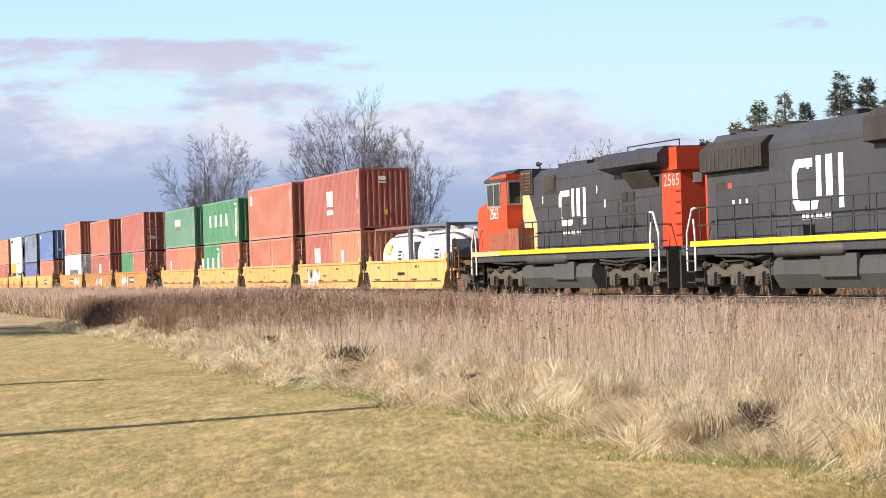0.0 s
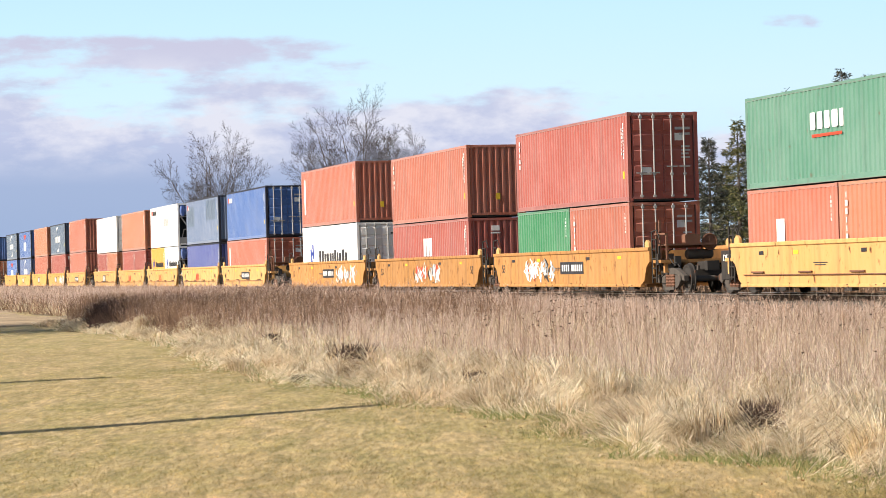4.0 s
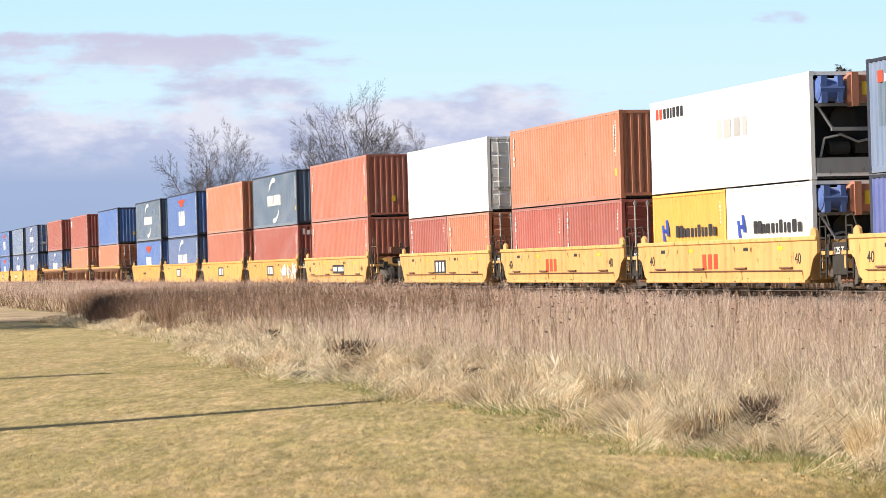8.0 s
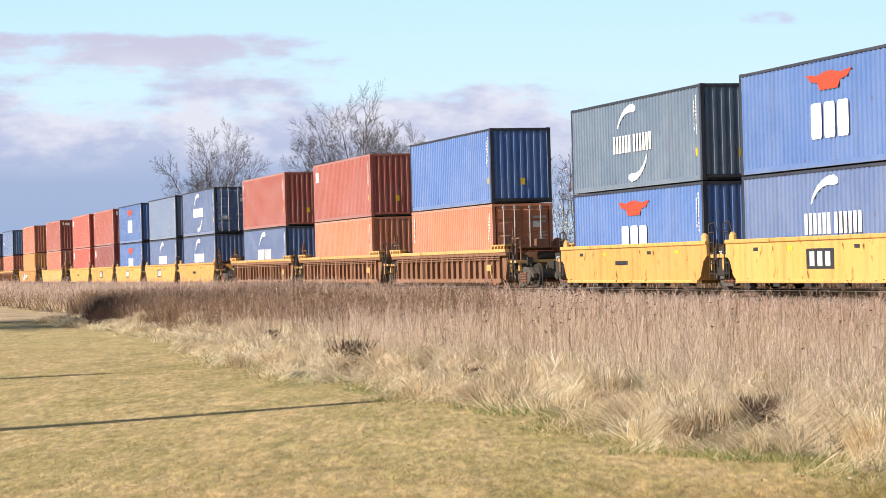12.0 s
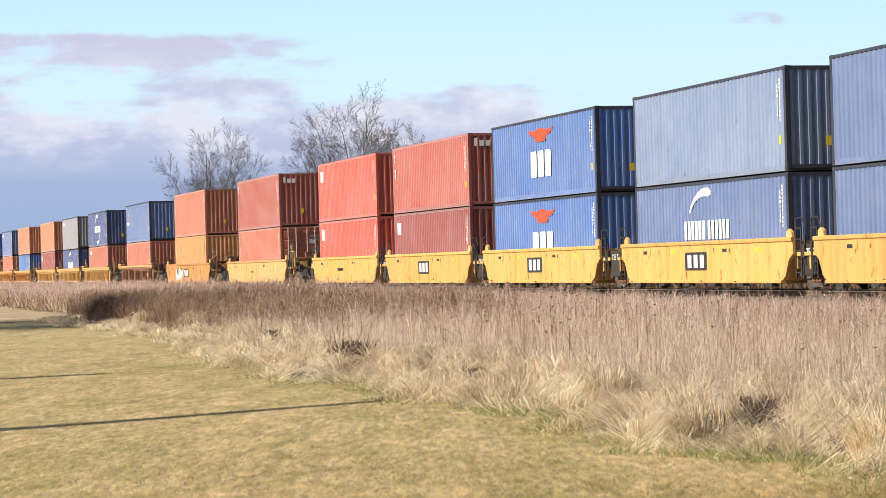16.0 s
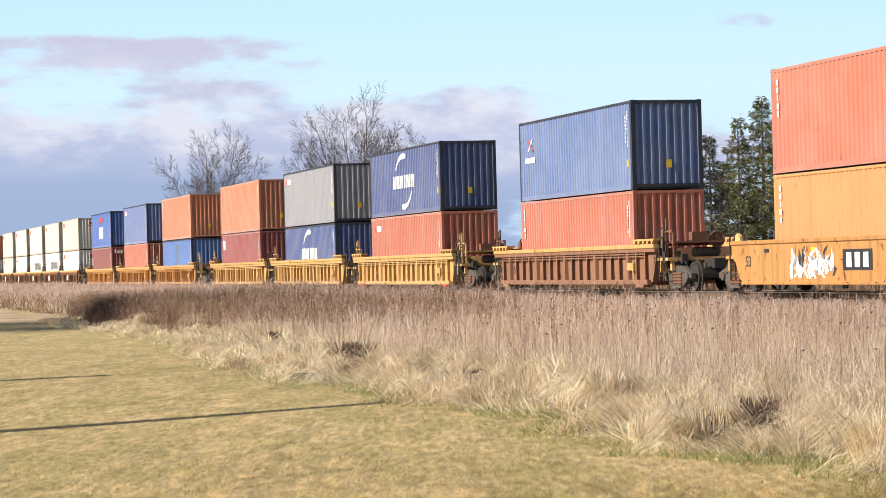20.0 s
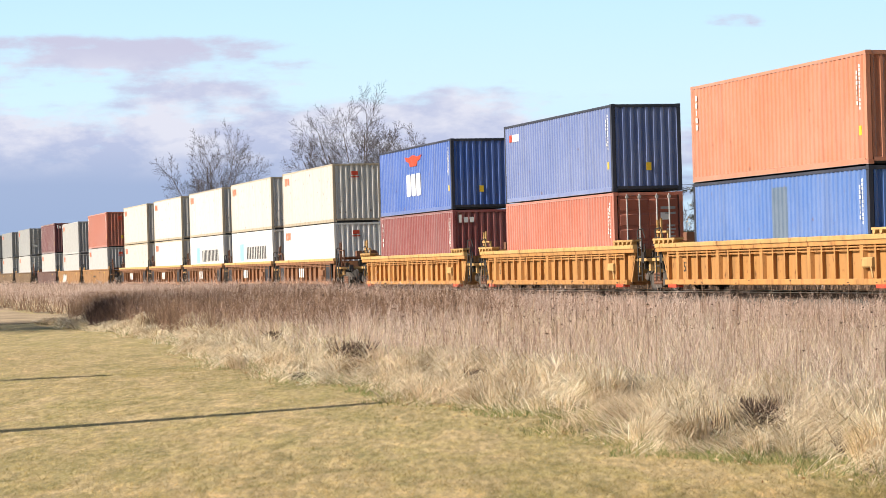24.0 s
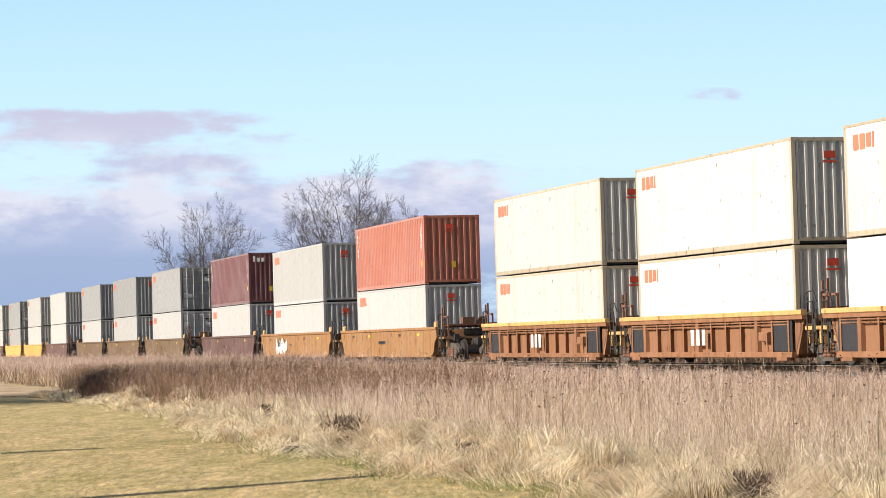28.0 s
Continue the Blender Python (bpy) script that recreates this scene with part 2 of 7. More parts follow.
def marks_on(thing, L, H, marks, y=-W2 - .002):
    """Flat painted shapes on the near side: (colour, x from the front end, z, width, height, lean)."""
    for name, mat, x, z, w, h, lean in marks:
        if lean == "column":
            def column():
                b, rr = Build(), random.Random(h)
                for i in range(h):
                    ww = w * rr.choice((.35, .8, .8, 1))
                    b.box(-ww / 2, ww / 2, -.002, .004, -i * w * 1.45, -i * w * 1.45 + w)
                return b
            part(name, shared(("code", w, h), column), PAINT[mat], thing, place=(L / 2 - x, y, z))
            continue
        if lean == "arc":
            rx, rz, a0, a1, thick = w
            aa = [radians(a0 + (a1 - a0) * i / 8) for i in range(9)]
            tt = [thick * (.25 + .9 * (i / 8)) if i < 8 else thick * .5 for i in range(9)]
            pts = [(math.cos(a) * (rx + t / 2), math.sin(a) * (rz + t / 2)) for a, t in zip(aa, tt)] + [(math.cos(a) * (rx - t / 2), math.sin(a) * (rz - t / 2)) for a, t in reversed(list(zip(aa, tt)))]
            part(name, shared(("arc", w), lambda: Build().prism(pts, "y", -.002, .004)), PAINT[mat], thing, place=(L / 2 - x, y, z))
            continue
        if lean == "patch":
            full = [p for p in wave(-L / 2 + .10, L / 2 - .10, -W2 + .008, .036, .278, .092) if abs(p[0] - (L / 2 - x)) < w / 2]
            part(name, Build().strip([(a, b - .004) for a, b in full], z, z + h), PAINT[mat], thing)
            continue
        if lean == "wing":
            b = Build().prism([(-.55, 0), (.55, 0), (.72, .2), (1.15, .26), (1.45, .46), (.7, .40), (.2, .48), (-.2, .48), (-.7, .40), (-1.45, .46), (-1.15, .26), (-.72, .2)], "y", -.002, .004)
            part(name, b, PAINT[mat], thing, place=(L / 2 - x, y, z))
            continue
        if lean == "round":
            c = min(w, h) * .11
            b = Build().prism([(-w / 2 + c, 0), (w / 2 - c, 0), (w / 2, c), (w / 2, h - c), (w / 2 - c, h), (-w / 2 + c, h), (-w / 2, h - c), (-w / 2, c)], "y", -.002, .004)
            part(name, b, PAINT[mat], thing, place=(L / 2 - x, y, z))
            continue
        b = Build().prism([(-w / 2, 0), (w / 2, 0), (w / 2 + lean, h), (-w / 2 + lean, h)], "y", -.002, .004)
        part(name, b, PAINT[mat], thing, place=(L / 2 - x, y, z))


def row_of_blocks(mat, x, z, w, h, n, gap=.2, name="letter_block", rounded=False):
    """n plain blocks side by side; x, from the front, is the middle."""
    p = w / n
    return [(name, mat, x - w / 2 + p * (i + .5), z, p * (1 - gap), h, "round" if rounded else 0) for i in range(n)]


def word(mat, x, z, w, h, n, seed=1, name="letter_block", gap=.26):
    """A word as n plain rounded blocks of uneven width and height; x, from the front, is its middle."""
    rr = random.Random(seed)
    ww = [rr.choice((.7, 1, 1, 1.15)) for _ in range(n)]
    k, out, x0 = w / sum(ww), [], x + w / 2
    for i, q in enumerate(ww):
        out.append((name, mat, x0 - q * k / 2, z, q * k * (1 - gap), h * (1 if i == 0 or n <= 6 else rr.choice((.76, .76, .8, 1))), "round"))
        x0 -= q * k
    return out


def code_column(mat, x, z_top, n=8, size=.16):
    """A column of small stencilled characters, as plain bars of one part."""
    return [("code_lettering", mat, x, z_top, size, n, "column")]


def arc(x, z, rx, rz, a0, a1, thick, mat="markwhite"):
    """A tapering crescent on an ellipse round (x, z); angles in degrees, 0 towards the front."""
    return [("swoosh", mat, x, z, (rx, rz, a0, a1, thick), 0, "arc")]


def logo(kind, L, H):
    m, c = [], L / 2
    if kind == "acl":
        m = row_of_blocks("markwhite", c + .2, H * .44, 1.4, .75, 3, .2) + [("wave_bar", "markwhite", c + .2, H * .30, 1.4, .24, 0)]
    elif kind == "square":
        m = [("logo_block", "markwhite", L - .9, H * .68, .62, .52, 0)]
    elif kind == "uasc":
        m = row_of_blocks("markwhite", c + .6, H * .40, 7.4, .72, 4, .66) + [("tall_block", "markwhite", .85, H * .14, .36, 1.65, 0), ("tall_bar", "markwhite", 1.0, H * .86, .7, .10, 0)]
    elif kind == "teal":
        m = word("markwhite", c + .6, H * .55, 2.2, .46, 5, 3) + [("thin_bar", "markred", c + .6, H * .47, 1.9, .08, 0)]
    elif kind == "cma":
        m = row_of_blocks("markwhite", c + .95, H * .40, 1.75, .56, 6, .34) + row_of_blocks("markwhite", c - .95, H * .40, 1.75, .56, 6, .34) + arc(c, H * .5, 1.5, 1.12, 152, 74, .26) + arc(c, H * .5, 1.5, 1.12, -24, -104, .26)
    elif kind == "apl":
        m = [("wing_shape", "markred", c, H * .70, (-1.5, 1.5, .52), 0, "wing")] + row_of_blocks("markwhite", c, H * .26, 2.5, .95, 3, .2, rounded=True)
    elif kind == "hapag":
        m = [("leaning_bar", "markblue", L * .80 + .36, H * .36, .28, .72, -.14), ("leaning_bar", "markblue", L * .80 - .1, H * .44, .28, .72, -.14), ("cross_dash", "markblue", L * .80 + .13, H * .50, .5, .16, 0)] + word("markblack", L * .43, H * .36, L * .52, .62, 11, 5)
    elif kind == "hapag_low":
        m = [("leaning_bar", "markblue", L * .80 + .24, H * .44, .2, .5, -.1), ("leaning_bar", "markblue", L * .80 - .1, H * .50, .2, .5, -.1), ("cross_dash", "markblue", L * .80 + .07, H * .54, .36, .12, 0)] + word("markblack", L * .40, H * .48, L * .56, .36, 11, 5)
    elif kind == "reefer":
        m = word("markred", L - .78, H * .80, .62, .32, 2, 2) + word("markblack", L - 2.0, H * .80, 1.75, .32, 6, 4) + word("palegrey", c - .6, H * .50, 2.4, .55, 4, 6, gap=.3)
    elif kind == "oocl":
        m = [("logo_block", "markcoral", L - .72, H * .76, .30, .40, "round"), ("logo_block", "markcoral", L - 1.10, H * .76, .30, .40, "round"), ("logo_block", "markcoral", L - 1.46, H * .77, .26, .36, 0), ("logo_dash", "markcoral", L - 1.72, H * .76, .10, .40, 0)]
    elif kind == "maersk":
        m = row_of_blocks("markblack", c - 1.4, H * .45, 6.0, .72, 12, .48) + [("star_square", "marksky", c + 3.0, H * .42, 1.1, 1.0, 0)]
    elif kind == "x":
        m = [("leaning_bar", "markwhite", L - 1.1, H * .62, .14, .42, .5), ("leaning_bar", "markred", L - 1.6, H * .62, .14, .42, -.5)] + word("markwhite", L - 1.3, H * .47, 1.2, .2, 6, 9)
    elif kind == "codes":
        m = code_column("markwhite", L - .45, H * .84, 5 + int(L * 10 + H * 100) % 3, .15)
    elif kind == "bar":
        m = [("tall_bar", "markwhite", L - .85, H * .22, .34, H * .62, 0)]
    elif kind == "corner":
        m = [("logo_block", "markwhite", L - 1.45, H * .78, .85, .26, 0), ("logo_block", "markred", L - .82, H * .78, .3, .26, 0)]
    elif kind == "patched":
        m = [("logo_block", "markred", L - .8, H * .78, .3, .3, 0), ("logo_block", "markwhite", L - 1.2, H * .78, .3, .2, 0), ("repaint_patch", "slate", L * .24, H * .50, 3.6, 1.25, "patch"), ("repaint_patch", "slate", L * .84, H * .40, 2.6, 1.3, "patch")]
    elif kind == "worn":
        m = [("worn_patch", "slate", L * .47, H * .1, 1.1, H * .78, "patch")]
    elif kind == "midlogo":
        m = [("logo_block", "markwhite", L * .72, H * .22, 1.1, .34, 0), ("logo_block", "markwhite", L * .55, H * .14, .3, .4, 0)]
    elif kind == "shortmark":
        m = [("logo_block", "markwhite", L * .62, H * .36, .55, .8, 0)]
    return m


def container(L, H, colour, u_front, z, end="wall", mark="", label="", smooth=False, endmark="", rails=None):
    """A steel shipping container whose leading end stands at u_front."""
    thing = on_train(tagged(new("shipping_container"), label, "container", "stacked containers"), u_front + L / 2, z)
    thing.empty_display_size = .2
    mat = PAINT[colour]
    edge = PAINT[rails] if rails else PAINT["darkedge"] if colour in ("slate", "cmablue", "indigo", "hazyblue", "navy", "blue", "deepblue", "greyblue", "grey") else PAINT["stained"] if colour == "cream" else mat
    for turn in (0, 180):
        part("side_panel", side_mesh(L, H, smooth), mat, thing, place=pose(0, 0, 0, 0, 0, turn))
    part("roof", shared(("roof", L, H), lambda: Build().box(-L / 2 + .06, L / 2 - .06, -W2 + .05, W2 - .05, H - .05, H - .01)), mat, thing)
    # black floor edge stands in for the shade under the end sill
    part("floor", shared(("floor", L), lambda: Build().box(-L / 2 + .06, L / 2 - .06, -W2 + .05, W2 - .05, .012, .15)), BLACKVOID, thing)
    for y in (-1, 1):
        part("top_rail", shared(("top_rail", L), lambda: Build().block(-L / 2 + .178, L / 2 - .178, -.04, .04, -.085, 0, .012)), edge, thing, place=(0, y * (W2 - .038), H - .012))
        part("bottom_rail", shared(("bottom_rail", L), lambda: Build().block(-L / 2 + .178, L / 2 - .178, -.03, .03, 0, .15, .01)), mat if colour != "cream" else edge, thing, place=(0, y * (W2 - .032), .014))
        for x in (-1, 1):
            part("corner_post", shared(("corner_post", H), lambda: Build().prism([(-.075, -.06), (.075, -.06), (.075, .06), (-.02, .06), (-.075, .02)], "z", .118, H - .118)), edge, thing,
                 place=(x * (L / 2 - .078), y * (W2 - .063), 0))
            for zc in (0, H - .118):
                part("corner_casting", shared("corner_casting", lambda: Build().block(-.089, .089, -.081, .081, 0, .118, .015)), edge, thing,
                     place=(x * (L / 2 - .089), y * (W2 - .081), zc))
    for x in (-1, 1):
        part("end_header", shared("end_header", lambda: Build().box(-.05, .05, -W2 + .162, W2 - .162, -.10, 0)), edge, thing, place=(x * (L / 2 - .055), 0, H - .01))
        part("end_sill", shared("end_sill", lambda: Build().box(-.05, .05, -W2 + .162, W2 - .162, .06, .16)), edge, thing, place=(x * (L / 2 - .055), 0, .02))
    part("end_wall", end_mesh(L, H), mat, thing, place=pose(0, 0, 0, 0, 0, 180))
    if end == "wall":
        part("end_wall", end_mesh(L, H), mat, thing)
    elif end == "door":
        for y in (-1, 1):
            def leaf():
                b = Build().box(-.05, -.01, -.52, .52, .17, H - .12)
                for k in range(5):
                    z0 = .24 + k * (H - .4) / 5
                    b.prism([(-.01, z0 + .04), (.018, z0 + .08), (.018, z0 + (H - .4) / 5 - .1), (-.01, z0 + (H - .4) / 5 - .06)], "y", -.47, .47)
                return b
            door = part("door", shared(("door", H), leaf), mat, thing, place=(L / 2 - .02, y * .525, 0))
            for dy in (-.24, .2):
                part("lock_rod", shared(("lock_rod", H), lambda: Build().tube((.045, 0, .12), (.045, 0, H - .06), .026, 8).box(.02, .075, -.05, .05, .85, .91).box(.02, .075, -.05, .05, .14, .2).box(.02, .075, -.05, .05, H - .2, H - .12)),
                     PAINT["palegrey"], door, "galvanised door locking rod", place=(0, dy, 0))
                part("lock_handle", shared("lock_handle", lambda: Build().box(.06, .085, 0, .36, -.02, .02)), STEEL, door, place=(0, dy - .18, 1.02 + .1 * y))
            if y > 0:
                part("data_lettering", shared(("data_lettering", H), lambda: Build().box(.02, .026, -.1, .42, H * .80, H * .83).box(.02, .026, .05, .42, H * .74, H * .765).box(.02, .026, .1, .40, H * .60, H * .62).box(.02, .026, .1, .42, H * .56, H * .58).box(.02, .026, .1, .36, H * .52, H * .54).box(.02, .026, .1, .40, H * .48, H * .50)), PAINT["palegrey"] if colour not in ("white", "cream", "greywhite", "palegrey", "offwhite") else PAINT["markblack"], door, "lines of stencilled data")
            part("data_plate", shared("data_plate", lambda: Build().box(.02, .026, -.16, .16, -.12, .12)), PAINT["markwhite"], door, "pale data plate", place=(0, y * .05, H * (.72 if y > 0 else .34)))
    elif end == "reefer":
        part("machine_recess", shared(("machine_recess", H), lambda: Build().box(-.62, -.58, -W2 + .16, W2 - .16, .17, H - .11)), BLACKVOID, thing, place=(L / 2, 0, 0))
        part("fuel_drum", shared("fuel_drum", lambda: Build().lathe((-.28, -1.05, 0), (0, 1, 0), [(0, .2), (.05, .31), (.75, .31), (.8, .2)], 18).box(-.2, .02, -.98, -.8, -.36, .36).box(-.2, .02, -.5, -.35, -.36, .36)), PAINT["deepblue"], thing, "blue rounded fuel drum", place=(L / 2 + .22, 0, H - .50))
        part("generator_box", shared("generator_box", lambda: Build().block(-.36, .05, -.22, .68, -.86, -.12, .06).box(-.3, .08, -.1, .1, -.95, -.05)), PAINT["orange"], thing, "orange generator housing", place=(L / 2 + .18, 0, H))
        part("generator_cover", shared("generator_cover", lambda: Build().box(.05, .065, .2, .55, -.66, -.3)), PAINT["markyellow"], thing, place=(L / 2 + .18, 0, H))
        part("hanger_frame", shared("hanger_frame", lambda: Build().tube((-.05, -1.0, -.9), (-.05, -.55, -1.55), .045, 6).tube((-.05, 1.0, -.9), (-.05, .55, -1.55), .045, 6).box(-.1, 0, -.6, .6, -1.6, -1.5).box(-.1, 0, -1.05, 1.05, -.94, -.86)), PAINT["greywhite"], thing, place=(L / 2, 0, H))
        part("fan_ring", shared("fan_ring", lambda: Build().lathe((-.4, 0, 0), (1, 0, 0), [(0, .3), (0, .4), (.1, .4), (.1, .36)], 20)), IRON, thing, place=(L / 2, -.1, H - 1.3))
        part("compressor", shared("compressor", lambda: Build().lathe((-.3, -.6, .85), (0, 1, 0), [(0, .16), (.05, .2), (.55, .2), (.6, .16)], 14).box(-.4, -.15, .15, .8, .7, 1.05)), IRON, thing, place=(L / 2, 0, 0))
        part("lower_beam", shared("reefer_beam", lambda: Build().block(-.3, .0, -W2 + .16, W2 - .16, .17, .58, .03)), PAINT["greywhite"], thing, place=(L / 2, 0, 0))
        part("machine_pipe", shared("machine_pipe", lambda: Build().pipe([(-.1, -.9, .6), (-.05, -.8, 1.1), (-.1, -.3, 1.2), (-.08, .2, 1.0), (-.1, .9, 1.15)], .035)), STEEL, thing, place=(L / 2, 0, 0))
    light = colour in ("white", "cream", "greywhite", "palegrey", "offwhite", "paleorange")
    marks_on(thing, L, H, logo(mark, L, H))
    pale = "markblack" if light else "markwhite"
    if L > 7 and (not light or colour == "paleorange"):
        marks_on(thing, L, H, code_column(pale, .40, H * .86, 11, .075) + code_column(pale, .56, H * .80, 7, .09))
    elif not light:
        marks_on(thing, L, H, code_column(pale, .42, H * .84, 6, .08))
    if colour not in ("white", "cream", "greywhite", "palegrey", "offwhite") and L > 7:
        marks_on(thing, L, H, [("placard", "markyellow", .42, H * .26, .15, .24, 0)])
    if endmark == "tex":
        for i, (ww, hh) in enumerate(((.12, .32), (.17, .22), (.17, .22))):
            part("letter_block", shared(("end_letter", i), lambda: Build().box(-.002, .004, -ww / 2, ww / 2, 0, hh)), PAINT["markwhite"], thing, place=(L / 2 + .002, -.9 + i * .25, H * .82))
    elif endmark == "decal":
        for z0, z1, m in ((.30, .38, "markblue"), (.40, .76, "markred"), (.78, .90, "markblue")):
            part("decal_block", Build().box(-.002, .004, -.17, .17, H * z0, H * z1), PAINT[m], thing, place=(L / 2 + .012, .34, 0))
        for z0 in (.44, .55, .66):
            part("decal_bar", Build().box(-.002, .004, -.09, .09, H * z0, H * (z0 + .06)), PAINT["markwhite"], thing, place=(L / 2 + .017, .34, 0))
    elif endmark:
        part("end_logo", shared("end_logo", lambda: Build().box(-.002, .004, -.17, .17, 0, .2).box(-.002, .004, -.2, .2, -.12, -.06)), PAINT[endmark], thing, place=(L / 2 + .002, -.1, H * .80))
    if end == "wall" and not light:
        part("placard", shared("end_placard", lambda: Build().box(-.002, .004, -.09, .09, 0, .26)), PAINT["markyellow"], thing, place=(L / 2 + .002, .05, H * .24))
    return thing


def tank_container(u_front, z, colour, frame_mat):
    """A 20 foot frame with a cylindrical tank."""
    L, H = 6.058, 2.591
    thing = on_train(tagged(new("tank_container"), "white cylindrical tank in an open steel frame, in a well car", "tank container", "tank containers"), u_front + L / 2, z)
    r = 1.08
    prof = [(-2.78, .25), (-2.72, .6), (-2.58, .88), (-2.4, 1.02), (-2.2, r), (2.2, r), (2.4, 1.02), (2.58, .88), (2.72, .6), (2.78, .25)]
    part("tank", Build().lathe((0, 0, 1.26), (1, 0, 0), prof, 40), PAINT[colour], thing, smooth=True)
    for x in (-1.5, 0, 1.5):
        part("tank_band", Build().lathe((x, 0, 1.26), (1, 0, 0), [(-.04, r), (-.04, r + .012), (.04, r + .012), (.04, r)], 40), PAINT["greywhite"], thing)
    part("walkway", Build().box(-2.6, 2.6, -.3, .3, H - .06, H - .02), STEEL, thing)
    part("manhole", Build().lathe((.4, 0, H - .28), (0, 0, 1), [(0, .3), (.18, .3), (.2, .26)], 18), STEEL, thing)
    for x in (-1, 1):
        for y in (-1, 1):
            part("corner_post", Build().box(-.07, .07, -.07, .07, 0, H), frame_mat, thing, place=(x * (L / 2 - .07), y * (W2 - .07), 0))
            part("brace", Build().tube((x * (L / 2 - .1), y * (W2 - .1), .9), (x * (L / 2 - .75), y * (W2 - .3), .1), .045), frame_mat, thing)
        part("end_beam", Build().box(-.06, .06, -W2 + .14, W2 - .14, H - .13, H - .01), frame_mat, thing, place=(x * (L / 2 - .07), 0, 0))
        part("end_beam", Build().box(-.06, .06, -W2 + .14, W2 - .14, .01, .14), frame_mat, thing, place=(x * (L / 2 - .07), 0, 0))
    for y in (-1, 1):
        part("top_rail", Build().box(-L / 2 + .14, L / 2 - .14, -.05, .05, H - .11, H - .01), frame_mat, thing, place=(0, y * (W2 - .06), 0))
        part("bottom_rail", Build().box(-L / 2 + .14, L / 2 - .14, -.05, .05, .02, .13), frame_mat, thing, place=(0, y * (W2 - .06), 0))
    if frame_mat == PAINT["framered"]:
        part("warning_panel", Build().box(-.5, .5, -.006, .006, -.2, .25), PAINT["panel"], thing, "faded square panel", place=pose(-1.2, -r + .02, 1.58, -14, 0, 0))
    part("end_shield", Build().prism([(L / 2 - .5, .2), (L / 2 - .1, .2), (L / 2 - .1, 1.0), (L / 2 - .3, 1.9), (L / 2 - .36, 1.9), (L / 2 - .5, 1.0)], "y", -.9, .9), PAINT["frameblue"], thing, "sloping grey end shield")
    part("code_lettering", Build().box(.6, 1.3, -.004, .004, 0, .08).box(.6, 1.1, -.004, .004, -.16, -.08).box(.6, 1.2, -.004, .004, -.32, -.24), PAINT["markblack"], thing, place=pose(0, -r - .01, 1.45, -6, 0, 0))
    return thing


# ---- well cars ----
def wheel_mesh():
    return shared("wheel", lambda: Build().lathe((0, -.07, 0), (0, 1, 0), [(-.03, .12), (0, .2), (.02, .34), (0, .40), (0, .44), (.10, .45), (.105, .49), (.14, .49), (.14, .36), (.10, .2), (.13, .12)], 24))


def truck(car, x):
    """A two-axle freight truck under the car at x."""
    t = part("truck", shared("truck_bolster", lambda: Build().block(-.3, .3, -1.05, 1.05, .42, .72, .04).box(-.18, .18, -.2, .2, .72, .86).tube((-.88, -.8, .46), (-.88, .8, .46), .085, 10).tube((.88, -.8, .46), (.88, .8, .46), .085, 10).box(-.6, .6, -.95, -.8, .3, .42)), RUNNING, car, "cast steel truck", place=(x, 0, 0))
    for y in (-1, 1):
        part("side_frame", shared("side_frame", lambda: Build().prism([(-1.22, .40), (-1.22, .56), (-.85, .68), (-.42, .80), (.42, .80), (.85, .68), (1.22, .56), (1.22, .40), (.95, .44), (.55, .60), (-.55, .60), (-.95, .44)], "y", -.07, .07)
             .prism([(-.95, .43), (-.62, .55), (-.40, .60), (-.40, .26), (-.36, .14), (-.62, .22)], "y", -.06, .06).prism([(.95, .43), (.62, .55), (.40, .60), (.40, .26), (.36, .14), (.62, .22)], "y", -.06, .06).box(-.40, .40, -.1, .1, .12, .22)), RUNNING, t, place=(0, y * 1.0, 0))
        for sx in ((-.24, 0, .24) if y < 0 else ()):
            part("spring", shared("spring", lambda: Build().lathe((0, 0, .22), (0, 0, 1), [(k * .0475, .10 if k % 2 else .075) for k in range(9)], 10)), RUSTY, t, place=(sx, y * 1.03, 0))
        for ax in (-.88, .88):
            part("wheel", wheel_mesh(), IRON, t, place=pose(ax, y * .79, .46, 0, 0, 0 if y < 0 else 180))
            part("axle_box", shared("axle_box", lambda: Build().lathe((0, -.11, 0), (0, 1, 0), [(0, .10), (.02, .13), (.24, .13)], 14)), RUNNING, t, place=pose(ax, y * 1.02, .46, 0, 0, 0 if y < 0 else 180))
    return t


def rigging():
    """Rods, levers and hoses that fill the space between two wells."""
    b, rr = Build(), random.Random(17)
    for i in range(15):
        p = Vector((rr.uniform(-.65, .65), rr.uniform(-1.3, .9), rr.uniform(.45, 1.3)))
        q = p + Vector((rr.uniform(-.4, .4), rr.uniform(-.4, .4), rr.uniform(-.45, .3)))
        b.pipe([p, (p + q) / 2 + Vector((0, 0, rr.uniform(-.12, .1))), q], rr.uniform(.018, .04), 5)
    for i in range(6):
        x, y, z = rr.uniform(-.5, .5), rr.uniform(-1.32, -.6), rr.uniform(.5, 1.1)
        b.box(x, x + rr.uniform(.08, .25), y, y + .2, z, z + rr.uniform(.1, .3))
    return b


